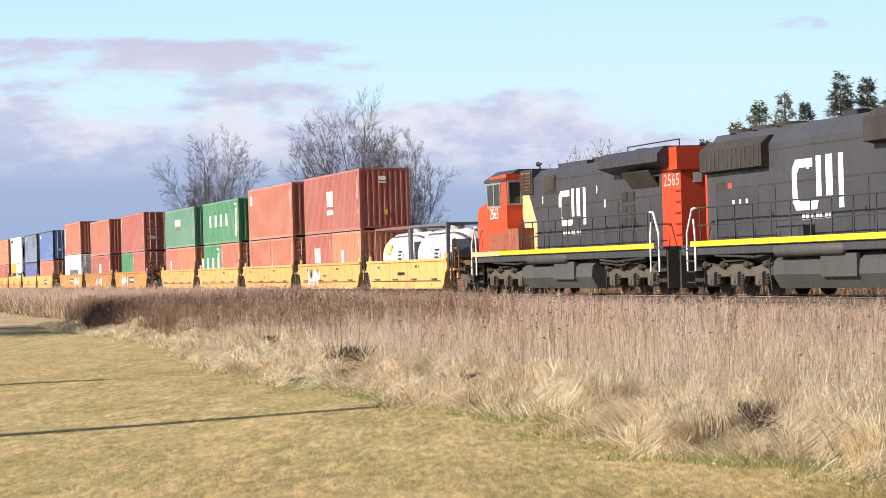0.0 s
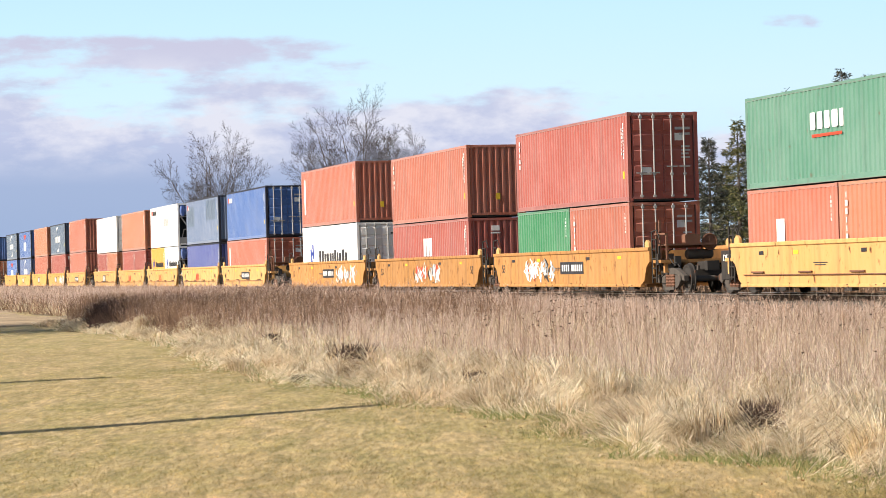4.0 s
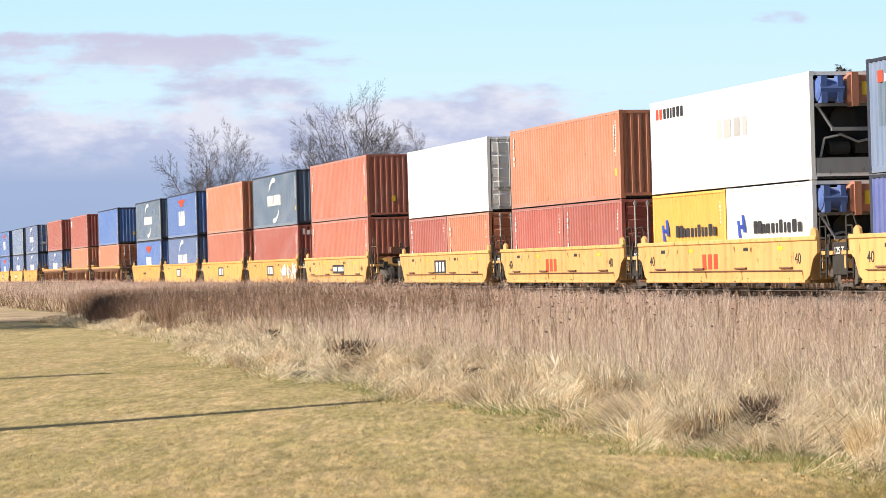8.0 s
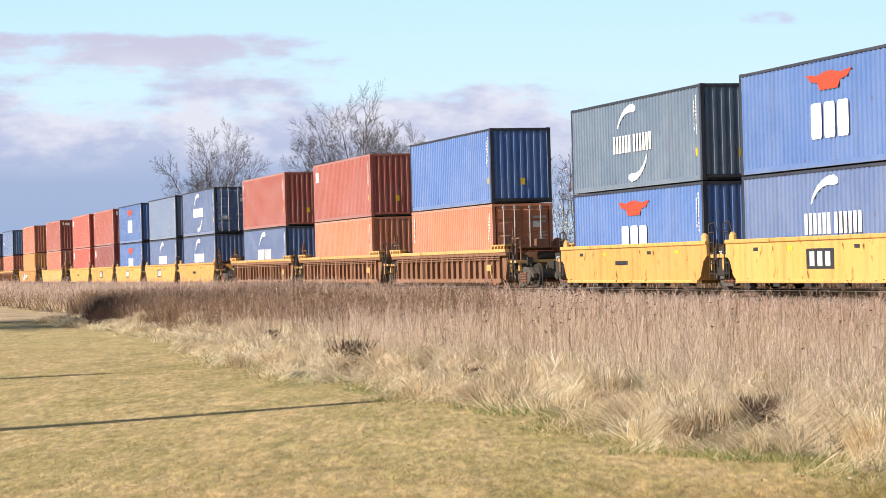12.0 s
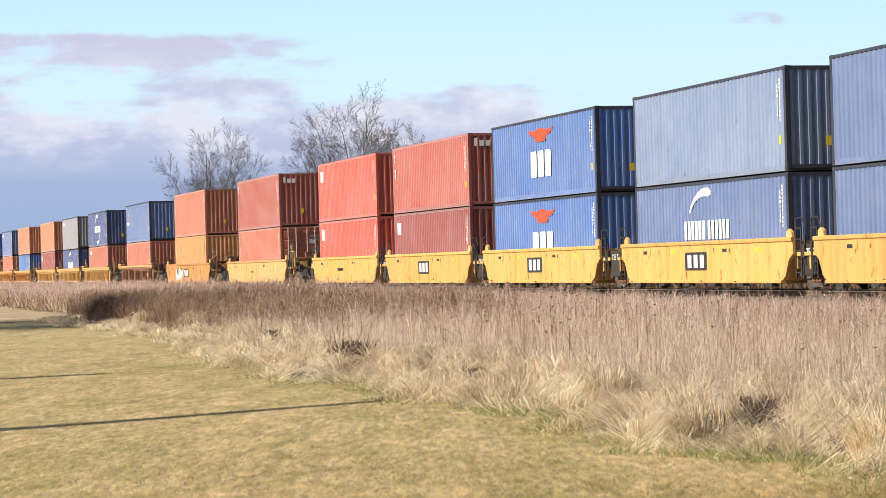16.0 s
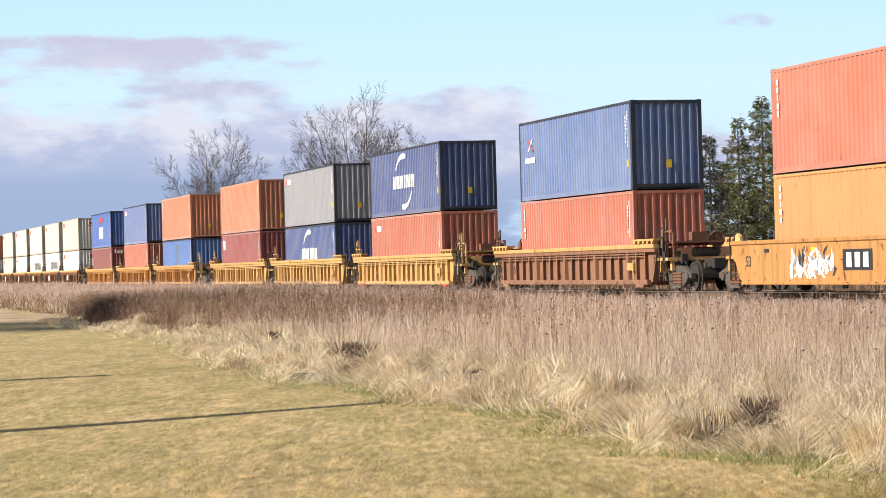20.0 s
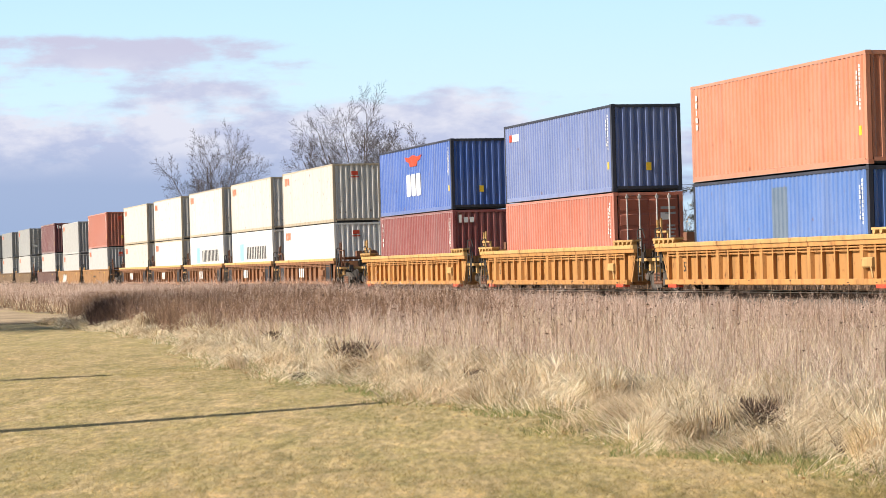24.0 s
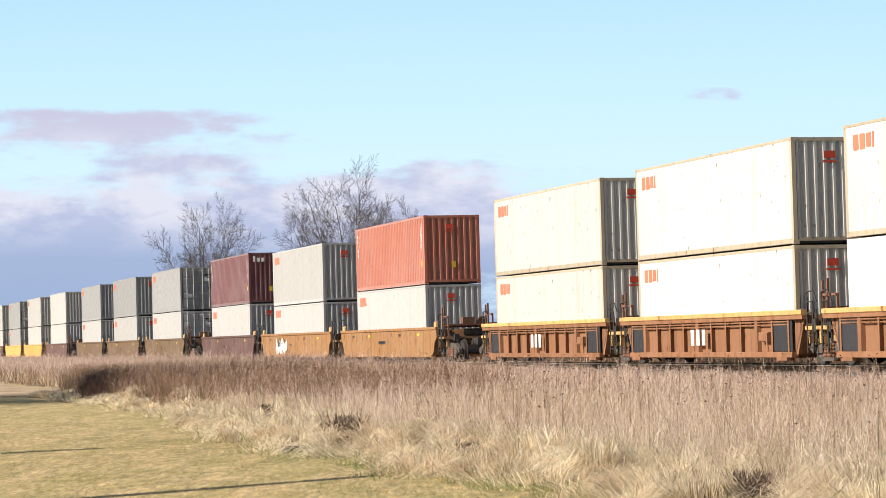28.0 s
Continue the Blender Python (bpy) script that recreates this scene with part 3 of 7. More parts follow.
def end_gear(car, x, way, mat, brake, ribbed, deck_too=False, riser_too=True):
    """Platform, steps, grab irons and brake gear at one end of a well car."""
    part("end_platform", shared("end_platform", lambda: Build().box(-.45, .45, -1.35, 1.35, .96, 1.06).box(-.30, .30, -.5, .5, .78, .96).box(-.4, -.3, -1.3, -.9, .6, .96).box(.25, .4, -1.2, -1.0, .66, .96)), mat, car, place=(x, 0, 0))
    for y in (-1, 1):
        def ladder():
            b = Build().tube((-.18, 0, .35), (-.18, 0, 1.95), .028, 6).tube((.18, 0, .35), (.18, 0, 1.7), .028, 6).tube((.3, .05, .7), (.3, .05, 1.5), .03, 6)
            for k in range(5):
                b.tube((-.18, 0, .5 + .3 * k), (.18, 0, .5 + .3 * k), .02, 6)
            return b.box(.1, .34, .0, .08, .9, 1.25).pipe([(-.18, 0, 1.95), (0, .1, 2.0), (.18, .12, 1.7)], .02)
        part("ladder", shared("end_ladder", ladder), IRON, car, "black steel ladder", place=(x - way * .1, y * 1.36, 0))
        if ribbed:
            def riser():
                b = Build().box(-.95, .95, -.16, .16, 1.60, 1.66)
                for k in range(5):
                    b.prism([(-.9 + k * .4, 1.5), (-.8 + k * .4, 1.5), (-.72 + k * .4, 1.6), (-.9 + k * .4, 1.6)], "y", -.15, .12)
                return b
            if riser_too:
                part("end_riser", shared("end_riser", riser), mat, car, place=pose(x - way * 1.15, y * 1.41, 0))
            continue
        part("corner_guide", shared("corner_guide", lambda: Build().prism([(-.2, 1.42), (.2, 1.42), (.16, 1.62), (-.02, 1.70), (-.18, 1.62)], "y", -.04, .04)), PAINT["wellcap"], car, place=(x - way * .62, y * 1.37, 0))
    if brake and (ribbed or deck_too):
        mat = mat if mat == PAINT["wellochre"] else RUSTY
        deck = part("brake_platform", shared("brake_platform", lambda: Build().box(-.5, .45, -1.1, .5, 1.50, 1.56).box(-.5, -.44, -1.1, .5, 1.42, 1.5)), mat, car, "braced brake platform with uprights", place=(x, 0, 0))
        for px, top in ((-.47, 2.25), (-.17, 2.3), (.42, 1.9)):
            part("upright", shared(("upright", top), lambda: Build().block(-.03, .03, -.03, .03, 1.06, top, .01)), mat, deck, place=(px, -1.13, 0))
        part("rail_bar", shared("rail_bar", lambda: Build().box(-.5, .45, -.02, .02, 1.84, 1.9)), mat, deck, place=(0, -1.18, 0))
        part("brake_box", shared("brake_box", lambda: Build().block(.08, .38, -.5, .0, 1.56, 1.84, .03)), RUSTY, deck)
    elif brake:
        part("brake_stand", shared("brake_stand", lambda: Build().box(-.12, .12, -.14, .14, 1.06, 1.75).box(-.06, .16, -.3, .3, 1.4, 1.66)), IRON, car, place=(x + way * .1, .35, 0))
    if brake:
        part("brake_wheel", shared("brake_wheel", lambda: Build().lathe((0, 0, 0), (1, 0, 0), [(-.02, .24), (0, .27), (.02, .24), (.0, .22)], 18).box(-.012, .012, -.24, .24, -.02, .02).box(-.012, .012, -.02, .02, -.24, .24)), RUSTY, car, place=(x + way * .3, .35, 1.6))
        part("air_reservoir", shared("air_reservoir", lambda: Build().lathe((0, -.45, 0), (0, 1, 0), [(0, .1), (.05, .15), (.85, .15), (.9, .1)], 14)), RUNNING, car, place=(x, .1, 1.22))
    tagged(part("brake_rigging", shared("brake_rigging", rigging), IRON, car, "rods, levers and hoses", place=pose(x, 0, 0, 0, 0, 0)), kind="stuff")


def shared_number(text):
    if text not in MESHES:
        MESHES[text] = number_mesh(text, .42)
    return MESHES[text]


def shared_text(text, size):
    if text not in MESHES:
        MESHES[text] = number_mesh(text, size)
    return MESHES[text]


def well_car(u_mid, Lw, kind, colour, top, front_truck, rear_gap, sign="", label="", graffiti=0, pitch=15.3):
    """One well of a double-stack car. kind: smooth or ribbed. The truck at the rear joint belongs to this well."""
    car = on_train(tagged(new("well_car"), label, "well car", "double-stack well cars"), u_mid, RAIL)
    mat, cap = PAINT[colour], PAINT[top]
    h = Lw / 2
    for y in (-1, 1):
        s = -1 if y < 0 else 1
        if kind == "smooth":
            side = part("side_sill", shared(("smooth_side", Lw), lambda: Build().prism(
                [(-h, 1.36), (-h, 1.02), (-h + .28, .86), (-h + .52, .42), (-h + .8, .28), (h - .8, .28), (h - .52, .42), (h - .28, .86), (h, 1.02), (h, 1.36)], "y", -.05, .05)), mat, car, place=(0, y * 1.41, 0))
            part("top_chord", shared(("top_chord_s", Lw), lambda: Build().block(-h, h, -.09, .09, 1.35, 1.47, .02)), cap, car, place=(0, y * 1.41, 0))
            part("bottom_chord", shared(("bottom_chord_s", Lw), lambda: Build().block(-h + .75, h - .75, -.08, .08, .22, .31, .015)), mat, car, place=(0, y * 1.42, 0))
            for k in range(6 if y < 0 else 0):
                part("sill_foot", shared("sill_foot", lambda: Build().box(-.22, .22, -.1, .1, .13, .22)), IRON, car, place=(-h + 1.6 + k * (Lw - 3.2) / 5, y * 1.40, 0))
        else:
            part("side_sheet", shared(("ribbed_side", Lw), lambda: Build().prism([(-h + .15, 1.3), (-h + .4, .9), (-h + .8, .3), (h - .8, .3), (h - .4, .9), (h - .15, 1.3)], "y", -.02, .02)), mat, car, place=(0, y * 1.34, 0))
            part("chord_web", shared(("chord_web_r", Lw), lambda: Build().block(-h, h, -.10, .10, 1.24, 1.36, .012)), mat, car, place=(0, y * 1.41, 0))
            part("top_chord", shared(("top_chord_r", Lw), lambda: Build().block(-h, h, -.13, .13, 1.36, 1.50, .02)), cap, car, place=(0, y * 1.41, 0))
            part("bottom_chord", shared(("bottom_chord_r", Lw), lambda: Build().block(-h + .75, h - .75, -.10, .10, .22, .38, .015)), mat, car, place=(0, y * 1.40, 0))
            n = round(Lw / (.92 if Lw > 16 else 1.35))
            if y < 0:
                part("air_line", shared(("air_line", Lw), lambda: Build().tube((-h + 1, -1.46, 1.19), (h - 1, -1.46, 1.19), .022, 6).tube((-h + 1, -1.45, 1.11), (h - 1, -1.45, 1.11), .022, 6)), mat, car)
                part("lever_box", shared("lever_box", lambda: Build().block(-.3, .3, -.12, .05, .66, .92, .03).tube((.2, -.1, .7), (.32, -.1, .4), .03, 6)), cap if Lw > 16 else mat, car, place=(h - (2.2 if Lw > 16 else 2.6), y * 1.42, 0))
            for k in range(n + 1 if y < 0 else 0):
                wide = k % 4 == 1
                part("rib", shared(("rib", wide), lambda: Build().prism([(-.1, -.06), (.1, -.06), (.12, .06), (-.12, .06)] if wide else [(-.045, -.06), (.045, -.06), (.045, -.045), (.012, -.045), (.012, .06), (-.012, .06), (-.012, -.045), (-.045, -.045)], "z", .38, 1.24)),
                     mat, car, place=pose(-h + 1.0 + k * (Lw - 2.0) / n, y * 1.42, 0, 0, 0, 0 if y < 0 else 180))
            for x in (-1, 1) if Lw < 16 and y < 0 else ():
                part("end_panel", shared("charcoal_end_panel", lambda: Build().box(-.62, .62, -.012, .012, .40, 1.22)), PAINT["markblack"], car, "charcoal painted end panel", place=(x * (h - 1.42), y * 1.44, 0))
            for x in (-1, 1):
                part("jacking_pad", shared("jacking_pad", lambda: Build().box(-.35, .35, -.12, .12, .14, .24)), PAINT["markred"] if top == "wellochre" else mat, car, place=(x * (h - 1.4), y * 1.40, 0))
    for k in (0, 3):
        part("cross_bearer", shared("cross_bearer", lambda: Build().box(-.2, .2, -1.36, 1.36, .2, .3)), mat, car, place=(-h + 1.4 + k * (Lw - 2.8) / 3, 0, 0))
    for x in (-1, 1):
        part("end_bulkhead", shared("end_bulkhead", lambda: Build().prism([(-.1, .3), (.1, .3), (.45, 1.0), (.35, 1.36), (.2, 1.36), (.3, 1.0)], "y", -1.36, 1.36)), mat, car, place=pose(x * (h - .75), 0, 0, 0, 0, 0 if x > 0 else 180))
        end_gear(car, x * (h + .28), x, cap, x < 0 or front_truck, kind != "smooth", x > 0 and front_truck, Lw > 16)
    truck(car, -(h + rear_gap))
    if front_truck:
        truck(car, h + .75)
        part("coupler", shared("coupler", lambda: Build().block(-.5, .5, -.14, .14, .72, .98, .03).box(.4, .62, -.2, .2, .70, 1.0)), IRON, car, place=(h + 1.1, 0, 0))
    # stencils and signs
    y = -1.41 - (.055 if kind == "smooth" else .135)
    def sign_at(name, m, x, z, w, hh, d=0.0):
        part(name, Build().box(-w / 2, w / 2, -.004 - d, .004, 0, hh), PAINT[m], car, place=(x, y, z))
    for e in (-1, 1) if sign == "letters" or (sign == "plate" and colour == "wellyellow") else (-1,) if (kind != "smooth" and Lw > 16) or colour == "wellorange" else ():
        ribs = (Lw - 2.0) / round(Lw / (.92 if Lw > 16 else 1.35))
        part("number", shared_number("40" if Lw < 16 else "53"), PAINT["markblack"], car, place=pose(e * (h - 1.25), y - .002, .74, 90, 0, 0) if kind == "smooth" else pose(e * (h - 1 - 1.5 * ribs), -1.366, .62, 90, 0, 0))
    if kind == "smooth" and colour == "wellyellow":
        part("release_rod", shared(("release_rod", Lw), lambda: Build().tube((-h + 1.0, 0, .56), (h - 1.0, 0, .56), .016, 6)), RUSTY, car, "thin rusty release rod", place=(0, y - .03, 0))
        for k in range(4):
            part("rod_bracket", shared("rod_bracket", lambda: Build().block(-.42, .42, -.05, .0, .61, .66, .01)), RUSTY, car, place=(-h + 2.0 + k * (Lw - 4.0) / 3, y, 0))
    if kind == "smooth" and Lw < 14:
        plate = part("capacity_plate", shared("capacity_plate", lambda: Build().block(-.42, .42, -.03, .03, .42, 1.28, .02)), IRON, car, "black plate stencilled 125 T", place=(-(h + rear_gap), -1.26, 0))
        part("lettering", shared_text("125 T", .26), PAINT["markwhite"], plate, place=pose(0, -.034, .98, 90, 0, 0))
    if sign == "block" and colour == "wellrust":
        for i in range(3):
            sign_at("letter_block", "markwhite", -.3 + (i - 1) * .44, .58, .24, .46, .004)
    elif sign == "block":
        sign_at("sign_panel", "markblack", -.3, .60, 1.75, .54)
        for i in range(3):
            sign_at("letter_block", "markwhite", -.3 + (i - 1) * .50, .68, .30, .38, .004)
    elif sign == "letters":
        for i in range(3):
            sign_at("letter_block", "markred", -1.2 + i * .45, .62, .3, .44)
    elif sign == "plate":
        sign_at("number_panel", "markblack", .8, .66, 2.5, .42)
        for i, dx in enumerate((-1.0, -.78, -.56, -.34, .06, .26, .46, .66, .86, 1.06)):
            sign_at("number_bar", "markwhite", .8 + dx, .76, .12, .22, .004)
    elif sign == "bar":
        sign_at("number_bar", "markblack", -.6, .8, 1.2, .14)
    if kind == "smooth":
        for i, xx in enumerate((.78, .35, -.4, -.82)):
            sign_at("stencil_bar", "markblack" if i % 2 else "markyellow", xx * (h - 1.2), 1.12, .32, .10)
        for xx in (() if sign == "letters" else (-.1,)):
            sign_at("stencil_bar", "markblack", xx * h, .86, .9, .025)
            sign_at("stencil_bar", "markblack", xx * h, .80, .7, .025)
    if graffiti:
        rnd = random.Random(graffiti)
        shift, spread = {1: (-3.2, 1.0), 2: (4.6, 1.4), 3: (-3.0, 1.1)}.get(graffiti, (.3, 1.5))
        for cname, count in (("markwhite", 26), ("greywhite", 9), ("markblack", 5), ("markred" if graffiti > 2 else "markwhite", 4)):
            b = Build()
            for i in range(count):
                w = rnd.uniform(.06, .15)
                x0, z0 = rnd.uniform(-1.4, 1.4) * spread, rnd.uniform(.38, .75)
                q = rnd.uniform(-.4, .4)
                hh = rnd.uniform(.3, .58)
                b.prism([(x0, z0), (x0 + w, z0), (x0 + w + q, z0 + hh * .55), (x0 + w * .7 + rnd.uniform(-.2, .2), z0 + hh), (x0 + q * .6, z0 + hh * .8), (x0 + q - w * .4, z0 + hh * .5)], "y", -.003 - i * .0005, .003)
            tagged(part("graffiti", b, PAINT[cname], car, place=(shift, y - .002, 0)), kind="stuff")
    return car



# ---- locomotives ----
def number_mesh(text, size):
    c = bpy.data.curves.new("number", "FONT")
    c.body, c.size, c.extrude, c.align_x = text, size, .003, "CENTER"
    c.resolution_u = 3
    ob = bpy.data.objects.new("number", c)
    me = bpy.data.meshes.new_from_object(ob)
    bpy.data.objects.remove(ob)
    me.materials.clear()
    me.materials.append(None)
    return me


GLASS, gnt, gb = material("dark_cab_glass", 0.08)
gb.inputs["Base Color"].default_value = (0.02, 0.025, 0.03, 1)
LAMP, lnt, lb = material("headlight_lens", 0.15)
lb.inputs["Base Color"].default_value = (0.8, 0.8, 0.75, 1)


def loco_truck(loco, x):
    t = part("truck", shared("loco_truck_frame", lambda: Build().box(-2.3, 2.3, -.55, .55, .55, .8)), RUNNING, loco, "grimy three-axle truck", place=(x, 0, 0))
    for y in (-1, 1):
        part("side_frame", shared("loco_side_frame", lambda: Build().prism(
            [(-2.75, .62), (-2.75, .85), (-2.2, .98), (-1.3, .84), (-.6, .98), (.6, .98), (1.3, .84), (2.2, .98), (2.75, .85), (2.75, .62), (2.3, .60), (2.05, .30), (1.55, .30), (1.35, .58), (.55, .58), (.3, .30), (-.3, .30), (-.55, .58), (-1.35, .58), (-1.55, .30), (-2.05, .30), (-2.3, .60)], "y", -.09, .09)), RUNNING, t, place=(0, y * 1.12, 0))
        for ax in (-1.8, 0, 1.8):
            part("wheel", shared("loco_wheel", lambda: Build().lathe((0, -.07, 0), (0, 1, 0), [(-.03, .15), (0, .3), (0, .48), (0, .52), (.10, .53), (.105, .56), (.14, .56), (.14, .4), (.1, .15)], 24)), IRON, t, place=pose(ax, y * .8, .53, 0, 0, 0 if y < 0 else 180))
            part("journal_box", shared("journal_box", lambda: Build().block(-.24, .24, -.13, .13, .3, .72, .05).lathe((0, -.16, .52), (0, 1, 0), [(0, .12), (.04, .15), (.3, .15)], 14)), RUNNING, t, place=pose(ax, y * 1.2, 0, 0, 0, 0 if y < 0 else 180))
            for dx in (-.38, .38):
                part("coil_spring", shared("loco_spring", lambda: Build().lathe((0, 0, .34), (0, 0, 1), [(k * .04, .1 if k % 2 else .075) for k in range(9)], 10)), IRON, t, place=(ax + dx, y * 1.2, 0))
        for ax in (-2.3, -.9, .9, 2.3):
            part("brake_cylinder", shared("brake_cylinder", lambda: Build().lathe((-.2, 0, 0), (1, 0, 0), [(0, .06), (.03, .11), (.28, .11), (.32, .05), (.55, .04)], 12)), IRON, t, place=(ax, y * 1.24, .92))
        for q in (-1, 1):
            part("sand_pipe", shared(("sand_pipe", q), lambda: Build().pipe([(q * 2.6, -.05, 1.25), (q * 2.5, -.1, .9), (q * 2.55, -.05, .2)], .025)), IRON, t, place=(0, y * 1.2, 0))
        part("air_pipe", shared("air_pipe", lambda: Build().pipe([(-1.2, -.08, 1.2), (-.6, -.12, 1.02), (.8, -.12, 1.05), (1.4, -.05, 1.2)], .03)), IRON, t, place=(0, y * 1.2, 0))
    return t


def locomotive(u_mid, number, cab_end, u_label):
    """A road diesel. cab_end: -1 with its cab towards the train, 1 with its radiator end towards it."""
    loco = on_train(tagged(new("locomotive"), u_label, "locomotive", "locomotives"), u_mid, RAIL)
    black, red = PAINT["locoblack"], PAINT["locored"]
    s = -1 if cab_end < 0 else 1
    def X(a):
        return s * a        # a: metres from the middle, positive towards the cab
    def bx(b, a0, a1, *rest):
        return b.box(min(X(a0), X(a1)), max(X(a0), X(a1)), *rest)
    part("underframe", Build().block(-10.6, 10.6, -1.5, 1.5, 1.22, 1.46, .02).box(-7, 7, -.8, .8, .95, 1.22), black, loco)
    for y in (-1, 1):
        part("walkway", bx(Build(), -10.5, 10.6, min(y * .92, y * 1.55), max(y * .92, y * 1.55), 1.46, 1.53), black, loco)
        part("sill_stripe", bx(Build(), -9.7, 10.6 if s > 0 else 6.9, -.012, .012, 1.48, 1.64), PAINT["locoyellow"], loco, "yellow sill stripe", place=(0, y * 1.555, 0))
    if s < 0:
        part("sill_stripe", bx(Build(), 6.9, 10.6, -1.567, -1.543, 1.46, 1.64), PAINT["sand"], loco, "grimy end of the sill stripe")
    # fuel tank
    part("fuel_tank", Build().prism([(-1.38, .98), (-1.42, .62), (-1.2, .24), (1.2, .24), (1.42, .62), (1.38, .98), (1.1, 1.22), (-1.1, 1.22)], "x", -4.5 if s < 0 else -3.9, 3.3 if s < 0 else 4.6), PAINT["tankgrey"], loco, "large dusty grey fuel tank")
    part("tank_box", Build().box(-.6, 1.6, -1.47, -1.37, .55, 1.15), PAINT["tankgrey"], loco)
    part("air_tank", Build().lathe((-3.5, -1.45, 1.27), (1, 0, 0), [(0, .05), (.1, .17), (4.4, .17), (4.5, .05)], 16), PAINT["tankgrey"], loco, smooth=True)
    for pts in ([(-8, -1.45, 1.2), (-5, -1.45, 1.12), (-4.3, -1.3, 1.2)], [(4.3, -1.45, 1.18), (6, -1.5, 1.1), (8.6, -1.45, 1.2)], [(4.2, -1.4, 1.08), (6.5, -1.42, .98), (7.4, -1.4, 1.15)]):
        part("pipe_run", Build().pipe(pts, .035), IRON, loco)
    for a in (-6.9, 6.9):
        loco_truck(loco, a)
    # hood
    w = .88
    if s < 0:
        part("hood", bx(Build(), -8.8, 6.0, -w, w, 1.53, 4.25).prism([(-w, 4.25), (w, 4.25), (w - .3, 4.55), (-w + .3, 4.55)], "x", X(6.0), X(-4.2)), black, loco)
        part("rear_hood", bx(Build(), -10.45, -8.8, -w - .02, w + .02, 1.53, 4.3), red, loco, "red radiator end of the hood")
        part("radiator_wing", Build().prism([(-1.45, 4.18), (-1.45, 4.42), (-1.2, 4.66), (1.2, 4.66), (1.45, 4.42), (1.45, 4.18), (.9, 3.98), (-.9, 3.98)], "x", X(-4.3), X(-8.7)), black, loco, "overhanging radiator housing")
        part("radiator_wing", Build().prism([(-1.45, 4.18), (-1.45, 4.42), (-1.2, 4.66), (1.2, 4.66), (1.45, 4.42), (1.45, 4.18), (.9, 3.98), (-.9, 3.98)], "x", X(-8.7), X(-9.9)), black, loco, "rear end of the radiator housing")
        part("rear_cap", bx(Build(), -10.57, -9.72, -1.06, 1.06, 3.9, 4.6), red, loco, "red top of the radiator end")
        part("wing_grille", Build().prism([(-.9, 3.45), (-1.24, 3.95), (-1.2, 3.98), (-.86, 3.49)], "x", X(-6.0), X(-8.5)), IRON, loco)
        part("roof_fan", Build().lathe((X(-6.2), 0, 4.66), (0, 0, 1), [(0, .75), (.08, .75), (.1, .7)], 24), IRON, loco)
        part("exhaust_pipe", bx(Build(), -1.6, -.6, -.35, .35, 4.5, 4.75), IRON, loco)
        part("intake_hatch", bx(Build(), -.8, 2.4, -.62, .62, 4.5, 4.68), black, loco)
        part("dynamic_brake_screen", bx(bx(Build(), 1.9, 3.2, -w - .02, -w, 3.62, 4.28), 2.0, 3.1, -w - .035, -w - .02, 3.7, 4.2), IRON, loco)
        for k in range(2):
            part("louvre_frame", bx(Build(), 4.7 + k * .72, 5.34 + k * .72, -w - .09, -w - .05, 3.82, 4.5), RUSTY, loco)
            for j in range(5):
                part("louvre_slat", bx(Build(), 4.76 + k * .72, 5.28 + k * .72, -w - .11, -w - .088, 3.87 + j * .12, 3.95 + j * .12), IRON, loco)
        part("blower_housing", bx(Build(), 4.55, 6.3, -w - .05, w + .05, 3.7, 4.6), black, loco)
        part("sand_stripe", Build().prism([(X(6.4), 3.68), (X(5.1), 3.68), (X(4.3), 2.7), (X(3.5), 1.66), (X(4.9), 1.66), (X(5.7), 2.5)], "y", -w - .012, -w - .004), PAINT["sand"], loco, "slanting pale stripe")
        # cab and nose
        part("cab", Build().prism([(X(5.95), 1.53), (X(8.55), 1.53), (X(8.62), 3.35), (X(8.35), 4.30), (X(8.0), 4.45), (X(5.95), 4.5)], "y", -1.5, 1.5), red, loco, "red crew cab")
        part("cab_roof", Build().prism([(-1.54, 4.24), (-1.54, 4.34), (-1.0, 4.68), (1.0, 4.68), (1.54, 4.34), (1.54, 4.24)], "x", X(6.0), X(8.75)), black, loco, "dark cab roof")
        part("nose", Build().prism([(X(8.5), 1.45), (X(10.65), 1.45), (X(10.7), 3.15), (X(10.45), 3.33), (X(8.5), 3.72)], "y", -1.25, 1.25), red, loco, "red nose")
        part("cab_skirt", bx(bx(Build(), 4.6, 5.94, -1.5, -.9, 1.53, 2.45), 5.94, 8.4, -1.512, -1.49, 1.66, 2.3), PAINT["grimyred"], loco, "grimy box below the cab")
        part("rear_window", bx(Build(), 5.925, 5.96, -1.4, -.98, 3.4, 4.18), GLASS, loco)
        part("rear_window_frame", bx(bx(bx(bx(Build(), 5.915, 5.95, -1.46, -.92, 4.18, 4.25), 5.915, 5.95, -1.46, -.92, 3.33, 3.4), 5.915, 5.95, -1.46, -1.4, 3.4, 4.18), 5.915, 5.95, -.98, -.92, 3.4, 4.18), PAINT["greywhite"], loco)
        part("side_window", bx(Build(), 6.75, 7.5, -1.515, -1.49, 3.35, 4.15), GLASS, loco)
        part("side_window", bx(Build(), 7.6, 8.35, -1.515, -1.49, 3.38, 4.12), GLASS, loco)
        part("window_frame", bx(bx(bx(bx(bx(Build(), 6.65, 8.42, -1.53, -1.5, 4.15, 4.22), 6.65, 8.42, -1.53, -1.5, 3.27, 3.35), 6.65, 6.75, -1.53, -1.5, 3.35, 4.15), 7.5, 7.6, -1.53, -1.5, 3.35, 4.15), 8.35, 8.42, -1.53, -1.5, 3.35, 4.15), PAINT["greywhite"], loco)
